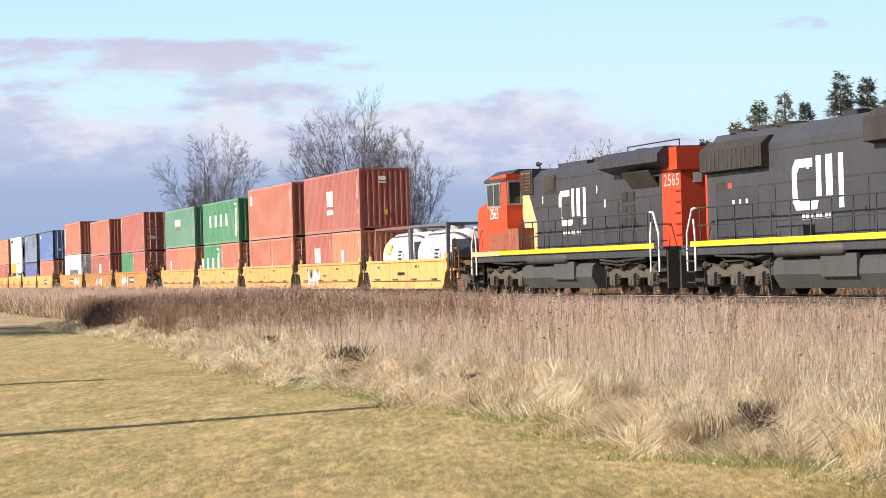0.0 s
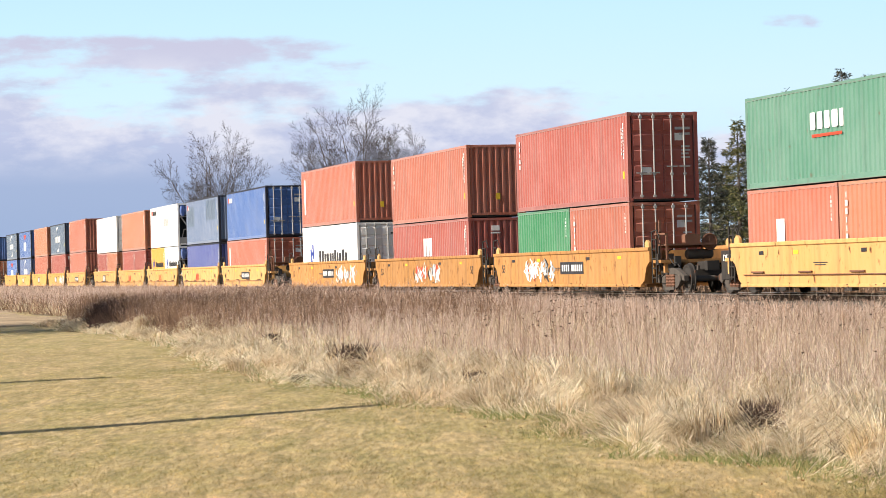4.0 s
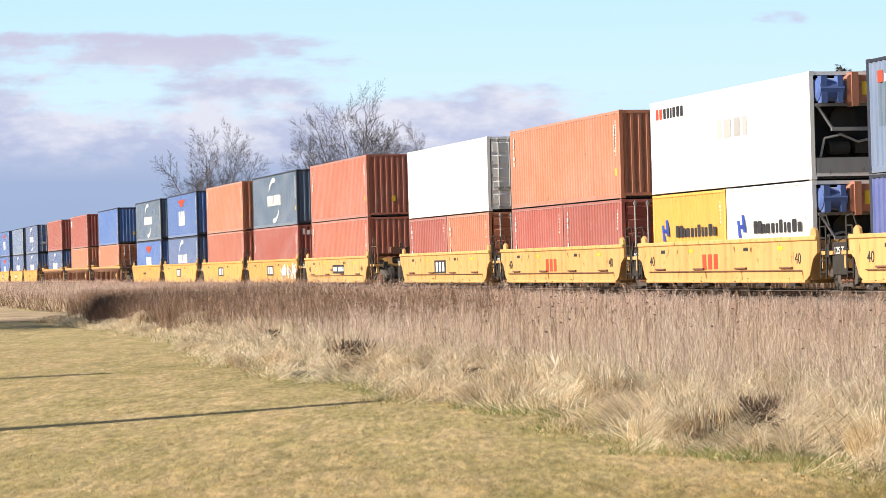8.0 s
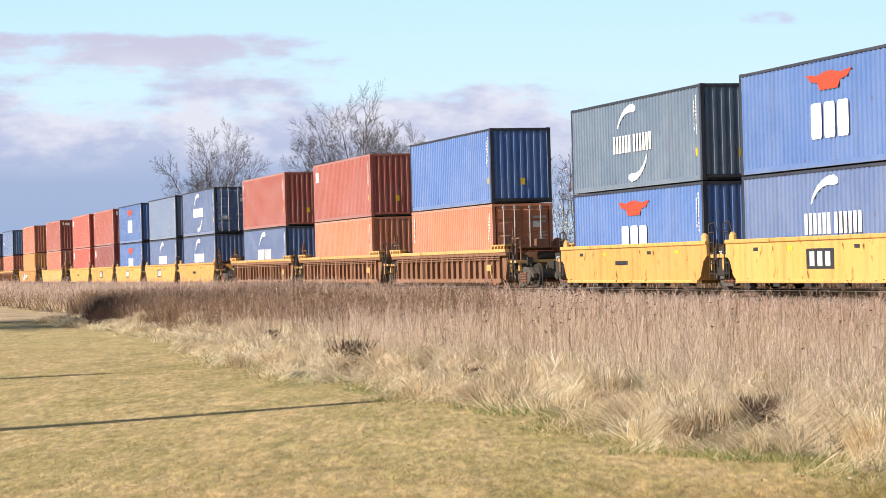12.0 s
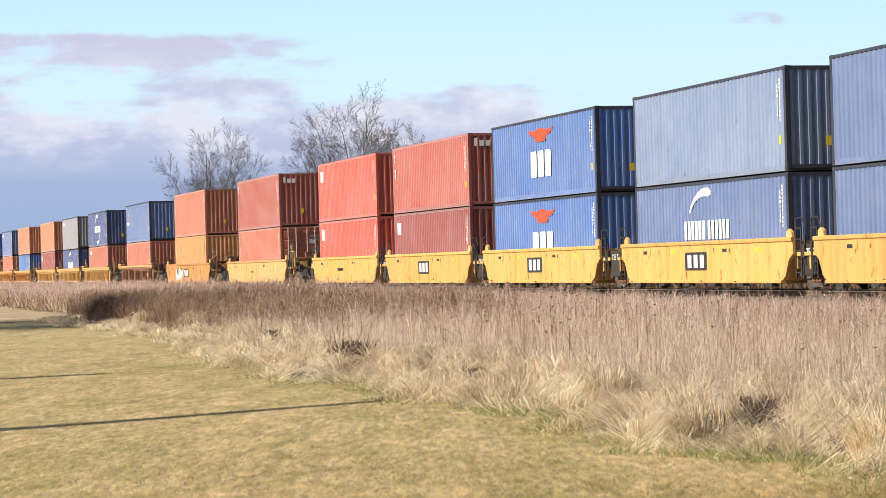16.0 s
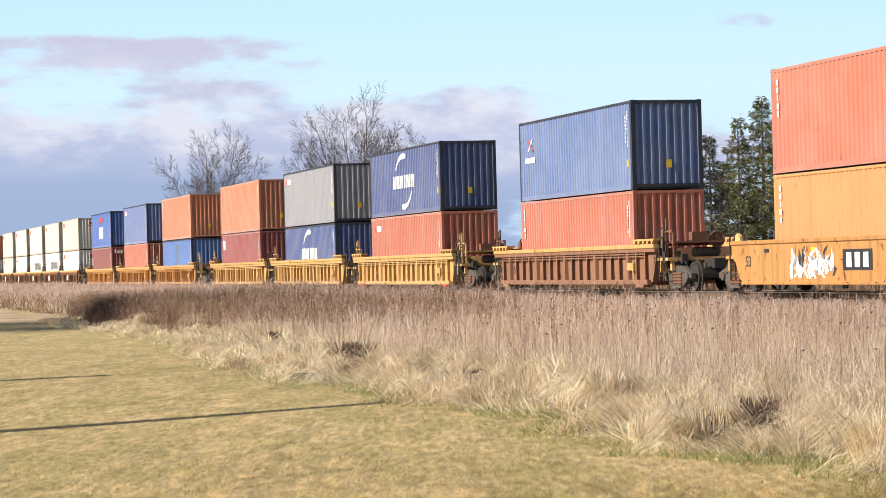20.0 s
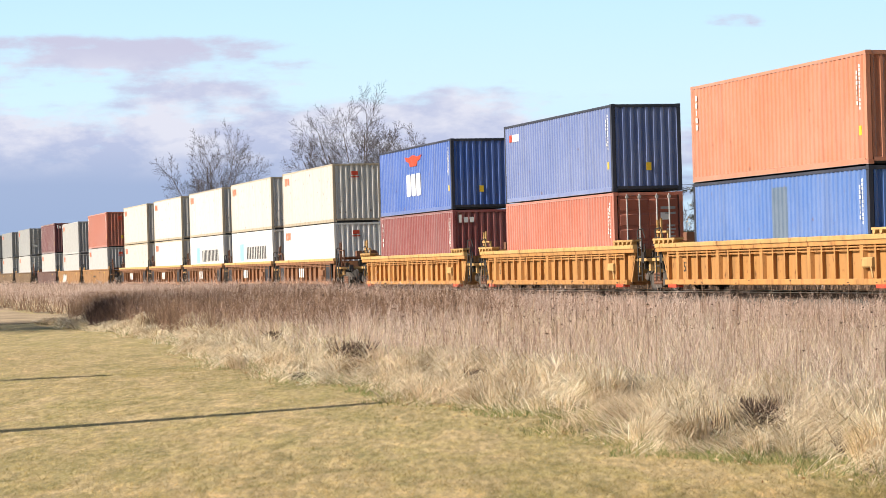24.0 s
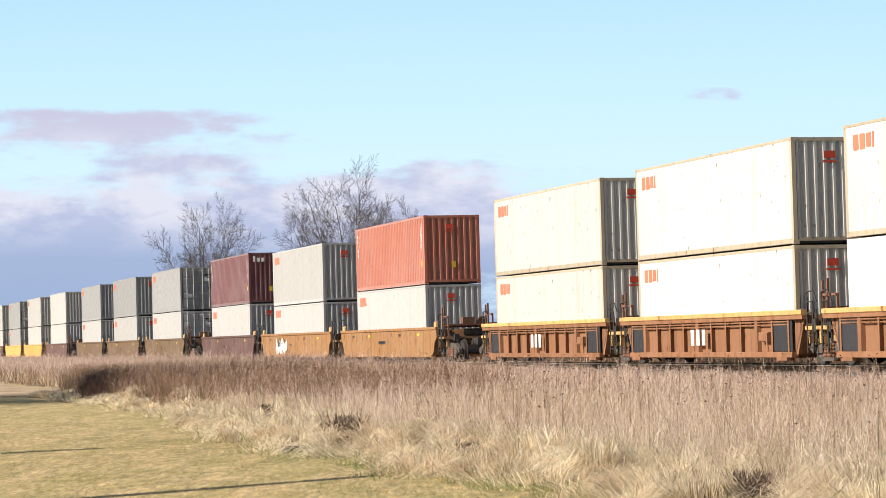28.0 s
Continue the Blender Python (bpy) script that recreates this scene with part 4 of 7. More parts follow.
        part("windscreen", Build().prism([(X(8.66), 3.55), (X(8.69), 3.55), (X(8.43), 4.28), (X(8.40), 4.28)], "y", -1.3, -.15), GLASS, loco)
        part("windscreen", Build().prism([(X(8.66), 3.55), (X(8.69), 3.55), (X(8.43), 4.28), (X(8.40), 4.28)], "y", .15, 1.3), GLASS, loco)
        part("number", number_mesh(number, .58), PAINT["markwhite"], loco, "white road number 2565", place=pose(X(7.6), -1.506, 2.86, 90, 0, 0))
        part("number", number_mesh(number, .56), PAINT["palegrey"], loco, "white road number 2565", place=pose(X(-9.66), -w - .024, 3.42, 90, 0, 0) @ Matrix.Diagonal((1.25, .95, 1, 1)))
        for a0 in (-5.3, -6.0):
            for j in range(3):
                part("hood_vent", shared("hood_vent", lambda: Build().box(-.26, .26, -.02, .0, 0, .34).box(-.2, .2, -.03, -.02, .04, .30)), IRON, loco, place=(X(a0), -w, 2.2 + j * .42))
        part("rear_light", bx(Build(), -10.47, -10.45, -.5, -.2, 3.5, 3.8), LAMP, loco)
        for j in range(5):
            part("grab_iron", shared("grab_iron", lambda: Build().pipe([(-.2, 0, 0), (-.2, -.06, 0), (.2, -.06, 0), (.2, 0, 0)], .016, 5)), red, loco, place=(X(-10.2), -w - .02, 1.9 + j * .34))
        part("roof_rail", Build().pipe([(X(-9.9), -.7, 4.62), (X(-9.9), -.7, 4.86), (X(-5.2), -.7, 4.86), (X(-5.2), -.7, 4.62)], .02), IRON, loco)
        part("horn", Build().tube((X(7.4), .3, 4.68), (X(7.4), .3, 4.9), .03).lathe((X(7.2), .3, 4.92), (s, 0, 0), [(0, .03), (.3, .05), (.42, .1)], 10), IRON, loco)
        cx = -.1
    else:
        part("hood", bx(Build(), -9.9, 5.0, -w, w, 1.53, 4.3).prism([(-w, 4.3), (w, 4.3), (w - .35, 4.78), (-w + .35, 4.78)], "x", X(-9.9), X(5.0)), black, loco)
        part("hood_end", bx(Build(), -10.05, -9.9, -w - .004, w + .004, 1.53, 4.1), red, loco, "red end of the long hood")
        for y in (-1, 1):
            part("radiator_screen", Build().prism([(y * w, 3.62), (y * 1.12, 3.68), (y * 1.12, 4.3), (y * .85, 4.55), (y * .6, 4.55)], "x", X(-9.9), X(-5.2)), IRON, loco, "dark flared radiator screen")
            part("brake_screen", Build().prism([(y * w, 3.9), (y * 1.2, 3.97), (y * 1.2, 4.55), (y * .9, 4.8), (y * .6, 4.8)], "x", X(1.6), X(4.9)), IRON, loco, "dark brake grid screen")
        for k, a in enumerate((-8.6, -6.9, -5.2)):
            part("roof_fan", Build().lathe((X(a), 0, 4.78), (0, 0, 1), [(0, .6), (.1, .6), (.12, .5)], 20), IRON, loco)
        part("exhaust_pipe", bx(Build(), -1.4, -.6, -.3, .3, 4.75, 4.95), IRON, loco)
        part("cab", bx(Build(), 5.0, 8.4, -1.5, 1.5, 1.53, 4.5), red, loco, "red crew cab")
        part("nose", bx(Build(), 8.4, 10.6, -1.2, 1.2, 1.45, 3.3), red, loco)
        part("hood_doorway", bx(Build(), -9.2, -8.5, -w - .012, -w - .004, 2.2, 3.35), IRON, loco)
        part("door_panel", bx(Build(), -8.3, -6.0, -w - .02, -w - .004, 1.9, 3.15), black, loco)
        for k in range(3):
            part("notice", bx(Build(), -7.9 + k * .5, -7.75 + k * .5, -w - .03, -w - .02, 2.65, 2.8), PAINT["markwhite"], loco)
        for i in range(14):
            part("radiator_slat", shared("radiator_slat", lambda: Build().box(-.03, .03, -.012, .0, 3.72, 4.27)), black, loco, place=(X(-9.7 + i * .33), -1.12, 0))
        part("walkway_box", bx(Build(), -4.0, -2.2, -w - .35, -w, 1.53, 1.95), black, loco)
        part("notice", bx(Build(), -8.25, -7.95, -w - .012, -w - .004, 2.9, 3.3), PAINT["markred"], loco)
        cx = -1.9
    # emblem: plain white bands
    k = 1.18 if s > 0 else 1.05
    e = lambda pts: part("emblem_band", Build().prism([(cx + x * k, 3.05 + (z - 3.05) * k) for x, z in pts], "y", -w - .012, -w - .004), PAINT["markwhite"], loco)
    e([(-1.45, 2.66), (-1.25, 2.46), (-.1, 2.46), (.0, 2.66), (-1.05, 2.66), (-1.17, 2.78), (-1.17, 3.32), (-1.05, 3.44), (-.3, 3.44), (-.3, 3.64), (-1.25, 3.64), (-1.45, 3.44)])
    e([(-.1, 2.75), (.17, 2.75), (.17, 3.68), (-.1, 3.68)])
    e([(.42, 2.75), (.78, 2.75), (.78, 3.68), (.42, 3.68)])
    e([(1.1, 2.46), (1.36, 2.46), (1.36, 3.68), (1.1, 3.68)])
    for i, (x, ww, hh) in enumerate(((-1.0, .2, .15), (-.74, .2, .15), (-.48, .2, .15), (-.28, .05, .05), (-.1, .18, .16), (.12, .17, .16), (.3, .05, .05), (.48, .18, .16), (.72, .19, .16))):
        part("letter_bar", Build().block(cx + x - ww / 2, cx + x + ww / 2, -w - .012, -w - .004, 2.1, 2.1 + hh, .002), PAINT["markwhite"], loco)
    # hood doors as shallow panels
    for i in range(9):
        a = 4.2 - i * 1.5
        if abs(X(a) - cx) > 2.0 and a - 1.4 > -9.8:
            part("hood_door", bx(Build(), a - 1.36, a, -w - .014, -w, 1.62, 3.1), black, loco)
    for i in range(9):
        a = 4.2 - i * 1.5
        if abs(X(a) - cx) > 2.0 and a - 1.4 > -9.8:
            part("door_latch", bx(Build(), a - .22, a - .12, -w - .03, -w - .014, 2.2, 2.36), IRON, loco)
    part("hood_seam", bx(bx(Build(), -8.7, 4.4, -w - .008, -w, 3.14, 3.18), -8.7, 4.4, -w - .008, -w, 4.1, 4.13), IRON, loco)
    for a, z in ((3.4, 3.3), (2.6, 3.7), (-2.6, 3.45), (-3.4, 2.95)):
        part("notice", bx(Build(), a, a + .12, -w - .02, -w - .012, z, z + .26), PAINT["markwhite"], loco)
    # handrails
    for y in (-1, 1):
        for i in range(11):
            a = 4.2 - i * 1.32
            part("stanchion", shared("stanchion", lambda: Build().tube((0, 0, 1.53), (0, 0, 2.62), .022, 6)), black, loco, place=(X(a), y * 1.5, 0))
        part("handrail", Build().tube((X(4.4), 0, 2.62), (X(-9.2), 0, 2.62), .024, 6).tube((X(4.4), 0, 2.1), (X(-9.2), 0, 2.1), .018, 6), black, loco, place=(0, y * 1.5, 0))
        for a, d in ((-9.3, -1), (10.0, 1)):
            part("step_rail", Build().pipe([(X(a), 0, 2.62), (X(a + d * .3), 0, 2.6), (X(a + d * .75), 0, 1.9), (X(a + d * .75), 0, .75)], .036), PAINT["markwhite"], loco, "white painted grab rail", place=(0, y * 1.52, 0))
            part("step_rail", Build().pipe([(X(a + d * .15), 0, 2.3), (X(a + d * .05), 0, 1.8), (X(a + d * .05), 0, .75)], .036), PAINT["markwhite"], loco, "white painted grab rail", place=(0, y * 1.54, 0))
            for k in range(4):
                part("step", shared("loco_step", lambda: Build().box(-.34, .34, -.14, .14, -.02, .02)), IRON, loco, place=(X(a + d * .42), y * 1.42, .42 + k * .32))
            part("step_well", Build().box(-.4, .4, -.02, .02, .35, 1.46), IRON, loco, place=(X(a + d * .42), y * 1.25, 0))
    for a in (-10.7, 10.7):
        part("pilot", Build().box(-.06, .06, -1.5, 1.5, .25, 1.4), IRON, loco, place=(X(a), 0, 0))
        part("coupler", shared("coupler", lambda: Build().block(-.5, .5, -.14, .14, .72, .98, .03).box(.4, .62, -.2, .2, .70, 1.0)), IRON, loco, place=pose(X(a), 0, 0, 0, 0, 0 if X(a) > 0 else 180))
        part("hose", Build().pipe([(0, -.6, 1.1), (.25 if X(a) > 0 else -.25, -.55, .6), (.4 if X(a) > 0 else -.4, -.45, .5)], .03), IRON, loco, place=(X(a), 0, 0))
    return loco



# ---- ground ----
def smooth_step(a, b, v):
    t = np.clip((v - a) / (b - a), 0, 1)
    return t * t * (3 - 2 * t)


def lie(x, y):
    """Height of the ground, for numbers or arrays."""
    x, y = np.asarray(x, float), np.asarray(y, float)
    d = math.cos(TH) * x + math.sin(TH) * y
    u = -math.sin(TH) * x + math.cos(TH) * y
    z = 0.016 * np.clip(d - 2.2, 0, 5.5) * (1 - smooth_step(29, 40, u))
    z = z + 0.22 * smooth_step(11, 22, d) * (1 - smooth_step(33, 45, d))
    z = z + 0.03 * np.sin(x * .55 + 1.0) * np.sin(y * .31) * smooth_step(12, 30, np.abs(y) + np.abs(x))
    z = z - 0.20 * smooth_step(30.8, 34, d)
    return z


def grass_ground(name, stops, fine, coarse, bump_s, single=False, turf=False):
    m, nt, b = material(name, 0.9)
    n1 = noise_tex(nt, coarse, 5, (1, .3, 1) if turf else (1, 1, 1), space="Object")
    n2 = noise_tex(nt, fine, 6, space="Object")
    c1 = ramp(nt, n1.outputs[0], stops)
    c2 = ramp(nt, n2.outputs[0], [(0.3, (0.52, 0.52, 0.50)), (0.7, (1.38, 1.34, 1.26))])
    if single:
        g = nt.nodes.new("ShaderNodeNewGeometry")
        c2 = ramp(nt, g.outputs["Random Per Island"], [(0.0, (0.62, 0.63, 0.58)), (0.25, (0.88, 0.88, 0.84)), (0.8, (1.15, 1.10, 1.02)), (1.0, (1.65, 1.58, 1.5))])
    for scale, lo, hi in ((15, (0.75, 0.76, 0.70), (1.27, 1.25, 1.24)), (3.2, (0.89, 0.90, 0.86), (1.11, 1.10, 1.10)), (.8, (0.94, 0.97, 0.88), (1.06, 1.04, 1.06))) if turf else ():
        n3 = noise_tex(nt, scale, 6, (1, .18, 1), space="Object")
        c1 = mix(nt, 1.0, c1, ramp(nt, n3.outputs[0], [(0.36, lo), (0.5, (1.0, 1.0, 1.0)), (0.63, hi)]), "MULTIPLY")
    nt.links.new(mix(nt, 0.8, c1, c2, "MULTIPLY"), b.inputs["Base Color"])
    bump(nt, b, n2.outputs[0], bump_s, 0.05)
    return m


TURF = [(0.30, (0.245, 0.21, 0.085)), (0.41, (0.385, 0.30, 0.15)), (0.47, (0.315, 0.26, 0.11)), (0.54, (0.415, 0.32, 0.17)), (0.61, (0.35, 0.28, 0.125)), (0.72, (0.44, 0.34, 0.185))]
LAWN = grass_ground("lawn_turf", TURF, 48, 0.75, 0.5, False, True)
LAWNBLADE = grass_ground("lawn_blade", [(p, tuple(1.2 * v for v in c)) for p, c in TURF], 30, 0.75, 0.0, True, True)
lt = LAWNBLADE.node_tree.nodes.new("ShaderNodeBsdfTranslucent")
lm = LAWNBLADE.node_tree.nodes.new("ShaderNodeMixShader")
lm.inputs[0].default_value = .6
lp = LAWNBLADE.node_tree.nodes["Principled BSDF"]
LAWNBLADE.node_tree.links.new(lp.inputs["Base Color"].links[0].from_socket, lt.inputs["Color"])
LAWNBLADE.node_tree.links.new(lp.outputs[0], lm.inputs[1])
LAWNBLADE.node_tree.links.new(lt.outputs[0], lm.inputs[2])
LAWNBLADE.node_tree.links.new(lm.outputs[0], LAWNBLADE.node_tree.nodes["Material Output"].inputs[0])
THATCH = grass_ground("dark_thatch", [(0.3, (0.09, 0.068, 0.04)), (0.55, (0.21, 0.16, 0.095)), (0.75, (0.34, 0.26, 0.16))], 12, 1.2, 1.0)
GRAVEL = grass_ground("ballast_gravel", [(0.3, (0.06, 0.052, 0.045)), (0.7, (0.125, 0.11, 0.095))], 22, 0.8, 1.0)
DIRT = grass_ground("dirt_drive", [(0.3, (0.24, 0.175, 0.10)), (0.7, (0.46, 0.345, 0.22))], 14, 0.5, 0.5)


def sheet(name, xs, ys, height, mat, label, warp=None):
    gx, gy = np.meshgrid(xs, ys, indexing="ij")
    if warp:
        gx, gy = warp(gx, gy)
    gz = height(gx, gy)
    nx, ny = gx.shape
    v = np.stack([gx, gy, gz], -1).reshape(-1, 3)
    i = np.arange(nx * ny).reshape(nx, ny)
    f = np.stack([i[:-1, :-1], i[1:, :-1], i[1:, 1:], i[:-1, 1:]], -1).reshape(-1, 4)
    me = bpy.data.meshes.new(name)
    me.from_pydata(v.tolist(), [], f.tolist())
    me.polygons.foreach_set("use_smooth", [True] * len(me.polygons))
    me.materials.append(mat)
    return tagged(new(name, me), label, kind="structure")


xs = np.concatenate([np.linspace(-4000, -120, 14), np.linspace(-100, -22, 20), np.linspace(-20, 20, 90), np.linspace(24, 100, 20), np.linspace(150, 4000, 14)])
ys = np.concatenate([np.linspace(-3000, -60, 10), np.linspace(-40, 8, 12), np.linspace(10, 90, 170), np.linspace(95, 400, 50), np.linspace(450, 4500, 14)])
sheet("ground", xs, ys, lambda x, y: lie(x, y), LAWN, "short dry yellow-green lawn running to flat fields")


def along(d, u):
    return (-math.sin(TH) * u + math.cos(TH) * d, math.cos(TH) * u + math.sin(TH) * d)


# ballast bed with sloping shoulders
def bed(x, y):
    d = math.cos(TH) * x + math.sin(TH) * y
    return np.maximum(lie(x, y) - .05, 0.43 - 0.5 * np.clip(np.abs(d - MID) - 1.75, 0, 3)) + 0.012 * np.sin(x * 7.1) * np.sin(y * 5.3)


sheet("ballast", np.array([MID + k for k in (-3.0, -2.6, -2.2, -1.75, -1.4, -.7, 0, .7, 1.4, 1.75, 2.2, 2.6, 3.0)]), np.concatenate([np.linspace(-720, -60, 60), np.linspace(-58, 160, 500), np.linspace(164, 1080, 120)]), bed, GRAVEL, "grey crushed-stone track bed", warp=along)
POLISHED, pnt, pb = material("polished_rail_head", 0.28, 0.85)
pb.inputs["Base Color"].default_value = (0.62, 0.60, 0.58, 1)
RAILRUST = paint("rail_rust", (0.085, 0.058, 0.044), 0.85, 0.5, 0.3)
track = tagged(new("railway_track"), "single railway track of steel rails on wooden sleepers", "track", kind="structure")
track.matrix_basis = Matrix.Translation(at(0, MID, 0)) @ pose(0, 0, 0, 0, 0, HEADING)
for y in (-.755, .755):
    part("rail", Build().prism([(-.075, .42), (.075, .42), (.075, .435), (.015, .455), (.015, .56), (.036, .57), (.036, .598), (-.036, .598), (-.036, .57), (-.015, .56), (-.015, .455), (-.075, .435)], "x", -1080, 720), RAILRUST, track, "rust-brown steel rail", place=(0, y, 0))
    part("rail_tread", Build().block(-1080, 720, -.037, .037, .578, .603, .006), POLISHED, track, "bright worn rail tread", place=(0, y, 0))
SLEEPER = paint("creosoted_wood", (0.07, 0.05, 0.035), 0.9, 0.4, 0.2)
for i in range(70):
    part("sleeper", shared("sleeper", lambda: Build().block(-.11, .11, -1.3, 1.3, .28, .435, .012)), SLEEPER, track, place=(-45 - i * .55, 0, 0))

# dirt drive that crosses the far lawn
sheet("dirt_drive", np.linspace(0, 1, 9), np.linspace(0, 1, 40), lambda x, y: lie(x, y) + .012, DIRT, "pale dirt drive across the far lawn",
      warp=lambda a, q: along(-6 + a * (17.2 + .5 * np.sin(q * 9)), 83 + 3 * a + q * 44 + .8 * np.sin(a * 7)))


# ---- dry plants ----
def blades(name, mat, label, pos, height, width, lean, bend=0.35, seed=1, whole=False):
    """One mesh of narrow tapered blades: position, height, width and lean of each."""
    rng = np.random.default_rng(seed)
    n = len(pos)
    a = rng.uniform(0, 2 * np.pi, n)
    side = np.stack([np.cos(a), np.sin(a), np.zeros(n)], -1) * (width / 2)[:, None]
    la = rng.uniform(0, 2 * np.pi, n)
    tip = np.stack([np.cos(la) * lean, np.sin(la) * lean, np.ones(n)], -1)
    tip = tip / np.linalg.norm(tip, axis=1)[:, None] * height[:, None]
    if whole:
        v = np.stack([pos - side, pos + side, pos + tip + side * .3, pos + tip - side * .3], 1).reshape(-1, 3)
        return mesh_fast(name, v, np.arange(4 * n).reshape(-1, 4), mat, label)
    mid = tip * np.array([bend, bend, .55])
    v = np.stack([pos - side, pos + side, pos + mid + side * .75, pos + mid - side * .75, pos + tip + side * .25, pos + tip - side * .25], 1).reshape(-1, 3)
    k = np.arange(n)[:, None] * 6
    f = np.concatenate([k + np.array([0, 1, 2, 3]), k + np.array([3, 2, 4, 5])], 1).reshape(-1, 4)
    return mesh_fast(name, v, f, mat, label)


def mesh_fast(name, v, f, mat, label, group=""):
    me = bpy.data.meshes.new(name)
    me.vertices.add(len(v))
    me.vertices.foreach_set("co", np.asarray(v, np.float32).ravel())
    k = f.shape[1]
    me.loops.add(f.size)
    me.loops.foreach_set("vertex_index", f.astype(np.int32).ravel())
    me.polygons.add(len(f))
    me.polygons.foreach_set("loop_start", np.arange(0, f.size, k, dtype=np.int32))
    me.update(calc_edges=True)
    me.materials.append(mat)
    return tagged(new(name, me), label, kind="stuff") if label else me


def dry_plant(name, stops, rough=0.8, trans=0.25):
    """Dry stalk: colour differs from blade to blade."""
    m, nt, b = material(name, rough)
    g = nt.nodes.new("ShaderNodeNewGeometry")
    col = ramp(nt, g.outputs["Random Per Island"], stops)
    n = noise_tex(nt, 0.35, 3)
    col = mix(nt, ramp(nt, n.outputs[0], [(0.4, (0, 0, 0)), (0.65, (0.55,) * 3)]), col, mix(nt, 1.0, col, (0.78, 0.66, 0.58), "MULTIPLY"))
    clump = noise_tex(nt, 2.6, 3, (1, .6, .5))
    col = mix(nt, 1.0, col, ramp(nt, clump.outputs[0], [(0.36, (0.74, 0.71, 0.68)), (0.5, (1.0, 1.0, 1.0)), (0.64, (1.2, 1.2, 1.2))]), "MULTIPLY")
    nt.links.new(col, b.inputs["Base Color"])
    t = nt.nodes.new("ShaderNodeBsdfTranslucent")
    nt.links.new(col, t.inputs["Color"])
    ms = nt.nodes.new("ShaderNodeMixShader")
    ms.inputs[0].default_value = trans
    nt.links.new(b.outputs[0], ms.inputs[1])
    nt.links.new(t.outputs[0], ms.inputs[2])
    nt.links.new(ms.outputs[0], nt.nodes["Material Output"].inputs[0])
    return m


STRAW = dry_plant("straw", [(0.0, (0.36, 0.27, 0.15)), (0.16, (0.62, 0.50, 0.32)), (0.5, (0.82, 0.71, 0.51)), (0.92, (0.93, 0.87, 0.70)), (1.0, (0.44, 0.40, 0.18))], trans=.5)
STALK = dry_plant("brown_stalk", [(0.0, (0.30, 0.20, 0.15)), (0.25, (0.56, 0.43, 0.36)), (0.75, (0.72, 0.57, 0.48)), (1.0, (0.86, 0.74, 0.62))], trans=.42)
DARKSTALK = dry_plant("dark_stalk", [(0.0, (0.045, 0.028, 0.024)), (0.5, (0.11, 0.066, 0.05)), (1.0, (0.22, 0.14, 0.10))])
BROWNSTALK = dry_plant("red_brown_stalk", [(0.0, (0.11, 0.063, 0.04)), (0.5, (0.235, 0.145, 0.092)), (1.0, (0.42, 0.29, 0.19))], trans=.3)
GREENBLADE = dry_plant("green_blade", [(0.0, (0.11, 0.17, 0.05)), (0.5, (0.24, 0.275, 0.095)), (1.0, (0.46, 0.43, 0.20))], trans=.4)
SEEDHEAD = dry_plant("seed_head", [(0.0, (0.05, 0.03, 0.022)), (1.0, (0.13, 0.08, 0.05))], trans=0.0)


def edge_d(u):
    """Where the mown lawn ends, across the track, at u."""
    return 6.95 + 1.9 * smooth_step(33, 60, u) + 2.3 * smooth_step(80, 92, u) + 0.25 * np.sin(u * .9) + 0.16 * np.sin(u * 2.3 + 1) + .1 * np.sin(u * 5.1)


# places with dead growth and shaded hollows in the fringe: x, y, half width, height
DEAD_AND_HOLLOWS = [(2.66, 21.0, .22, .30), (3.02, 18.2, .12, .22), (-1.36, 36.2, .24, .46), (-.22, 33.6, .12, .26), (.42, 30.6, .20, .20), (2.25, 20.7, .16, .20),
        (-3.52, 50.8, .24, .30), (-7.88, 71.1, .26, .42), (-2.0, 34.0, .2, .10), (1.1, 29.6, .14, .22)]


def in_view(x, y, margin=1.0):
    return (np.abs(x) < 0.19 * y + margin) & (y > 14)


def clear_of_clumps(x, y):
    """False inside the dead clumps and hollows and on the flattened grass just before them."""
    ok = np.ones(len(x), bool)
    for cx, cy, r, h in DEAD_AND_HOLLOWS:
        ok &= ~((np.abs(x - cx * y / cy) < r) & (y > cy - 1.7 * (cy / 21) ** 2) & (y < cy + r))
    return ok


def scatter(n, d0, d1, u0, u1, seed, power=1.0):
    """Random places on the strip from d0(u) to d1, thicker where it is near."""
    rng = np.random.default_rng(seed)
    u = u0 + (u1 - u0) * rng.uniform(0, 1, n) ** power
    a = d0(u)
    d = a + (d1 - a) * rng.uniform(0, 1, n)
    x, y = along(d, u)
    keep = in_view(x, y)
    keep &= clear_of_clumps(x, y)
    x, y, d, u = x[keep], y[keep], d[keep], u[keep]
    return np.stack([x, y, lie(x, y)], -1), d, u, np.random.default_rng(seed + 50)


def patchy(x, y, f=.5):
    return .5 + .25 * np.sin(x * 1.7 * f + 2 * np.sin(y * .6 * f)) + .25 * np.sin(y * 1.3 * f + 2.2 * np.sin(x * .9 * f))


sheet("thatch", np.linspace(0, 1, 24), np.concatenate([np.linspace(6, 60, 160), np.linspace(61, 230, 80)]), lambda x, y: lie(x, y) + .008, THATCH, "dark dead thatch under the weeds",
      warp=lambda a, u: along(edge_d(u) + .3 + a * (25.6 - edge_d(u)), u))



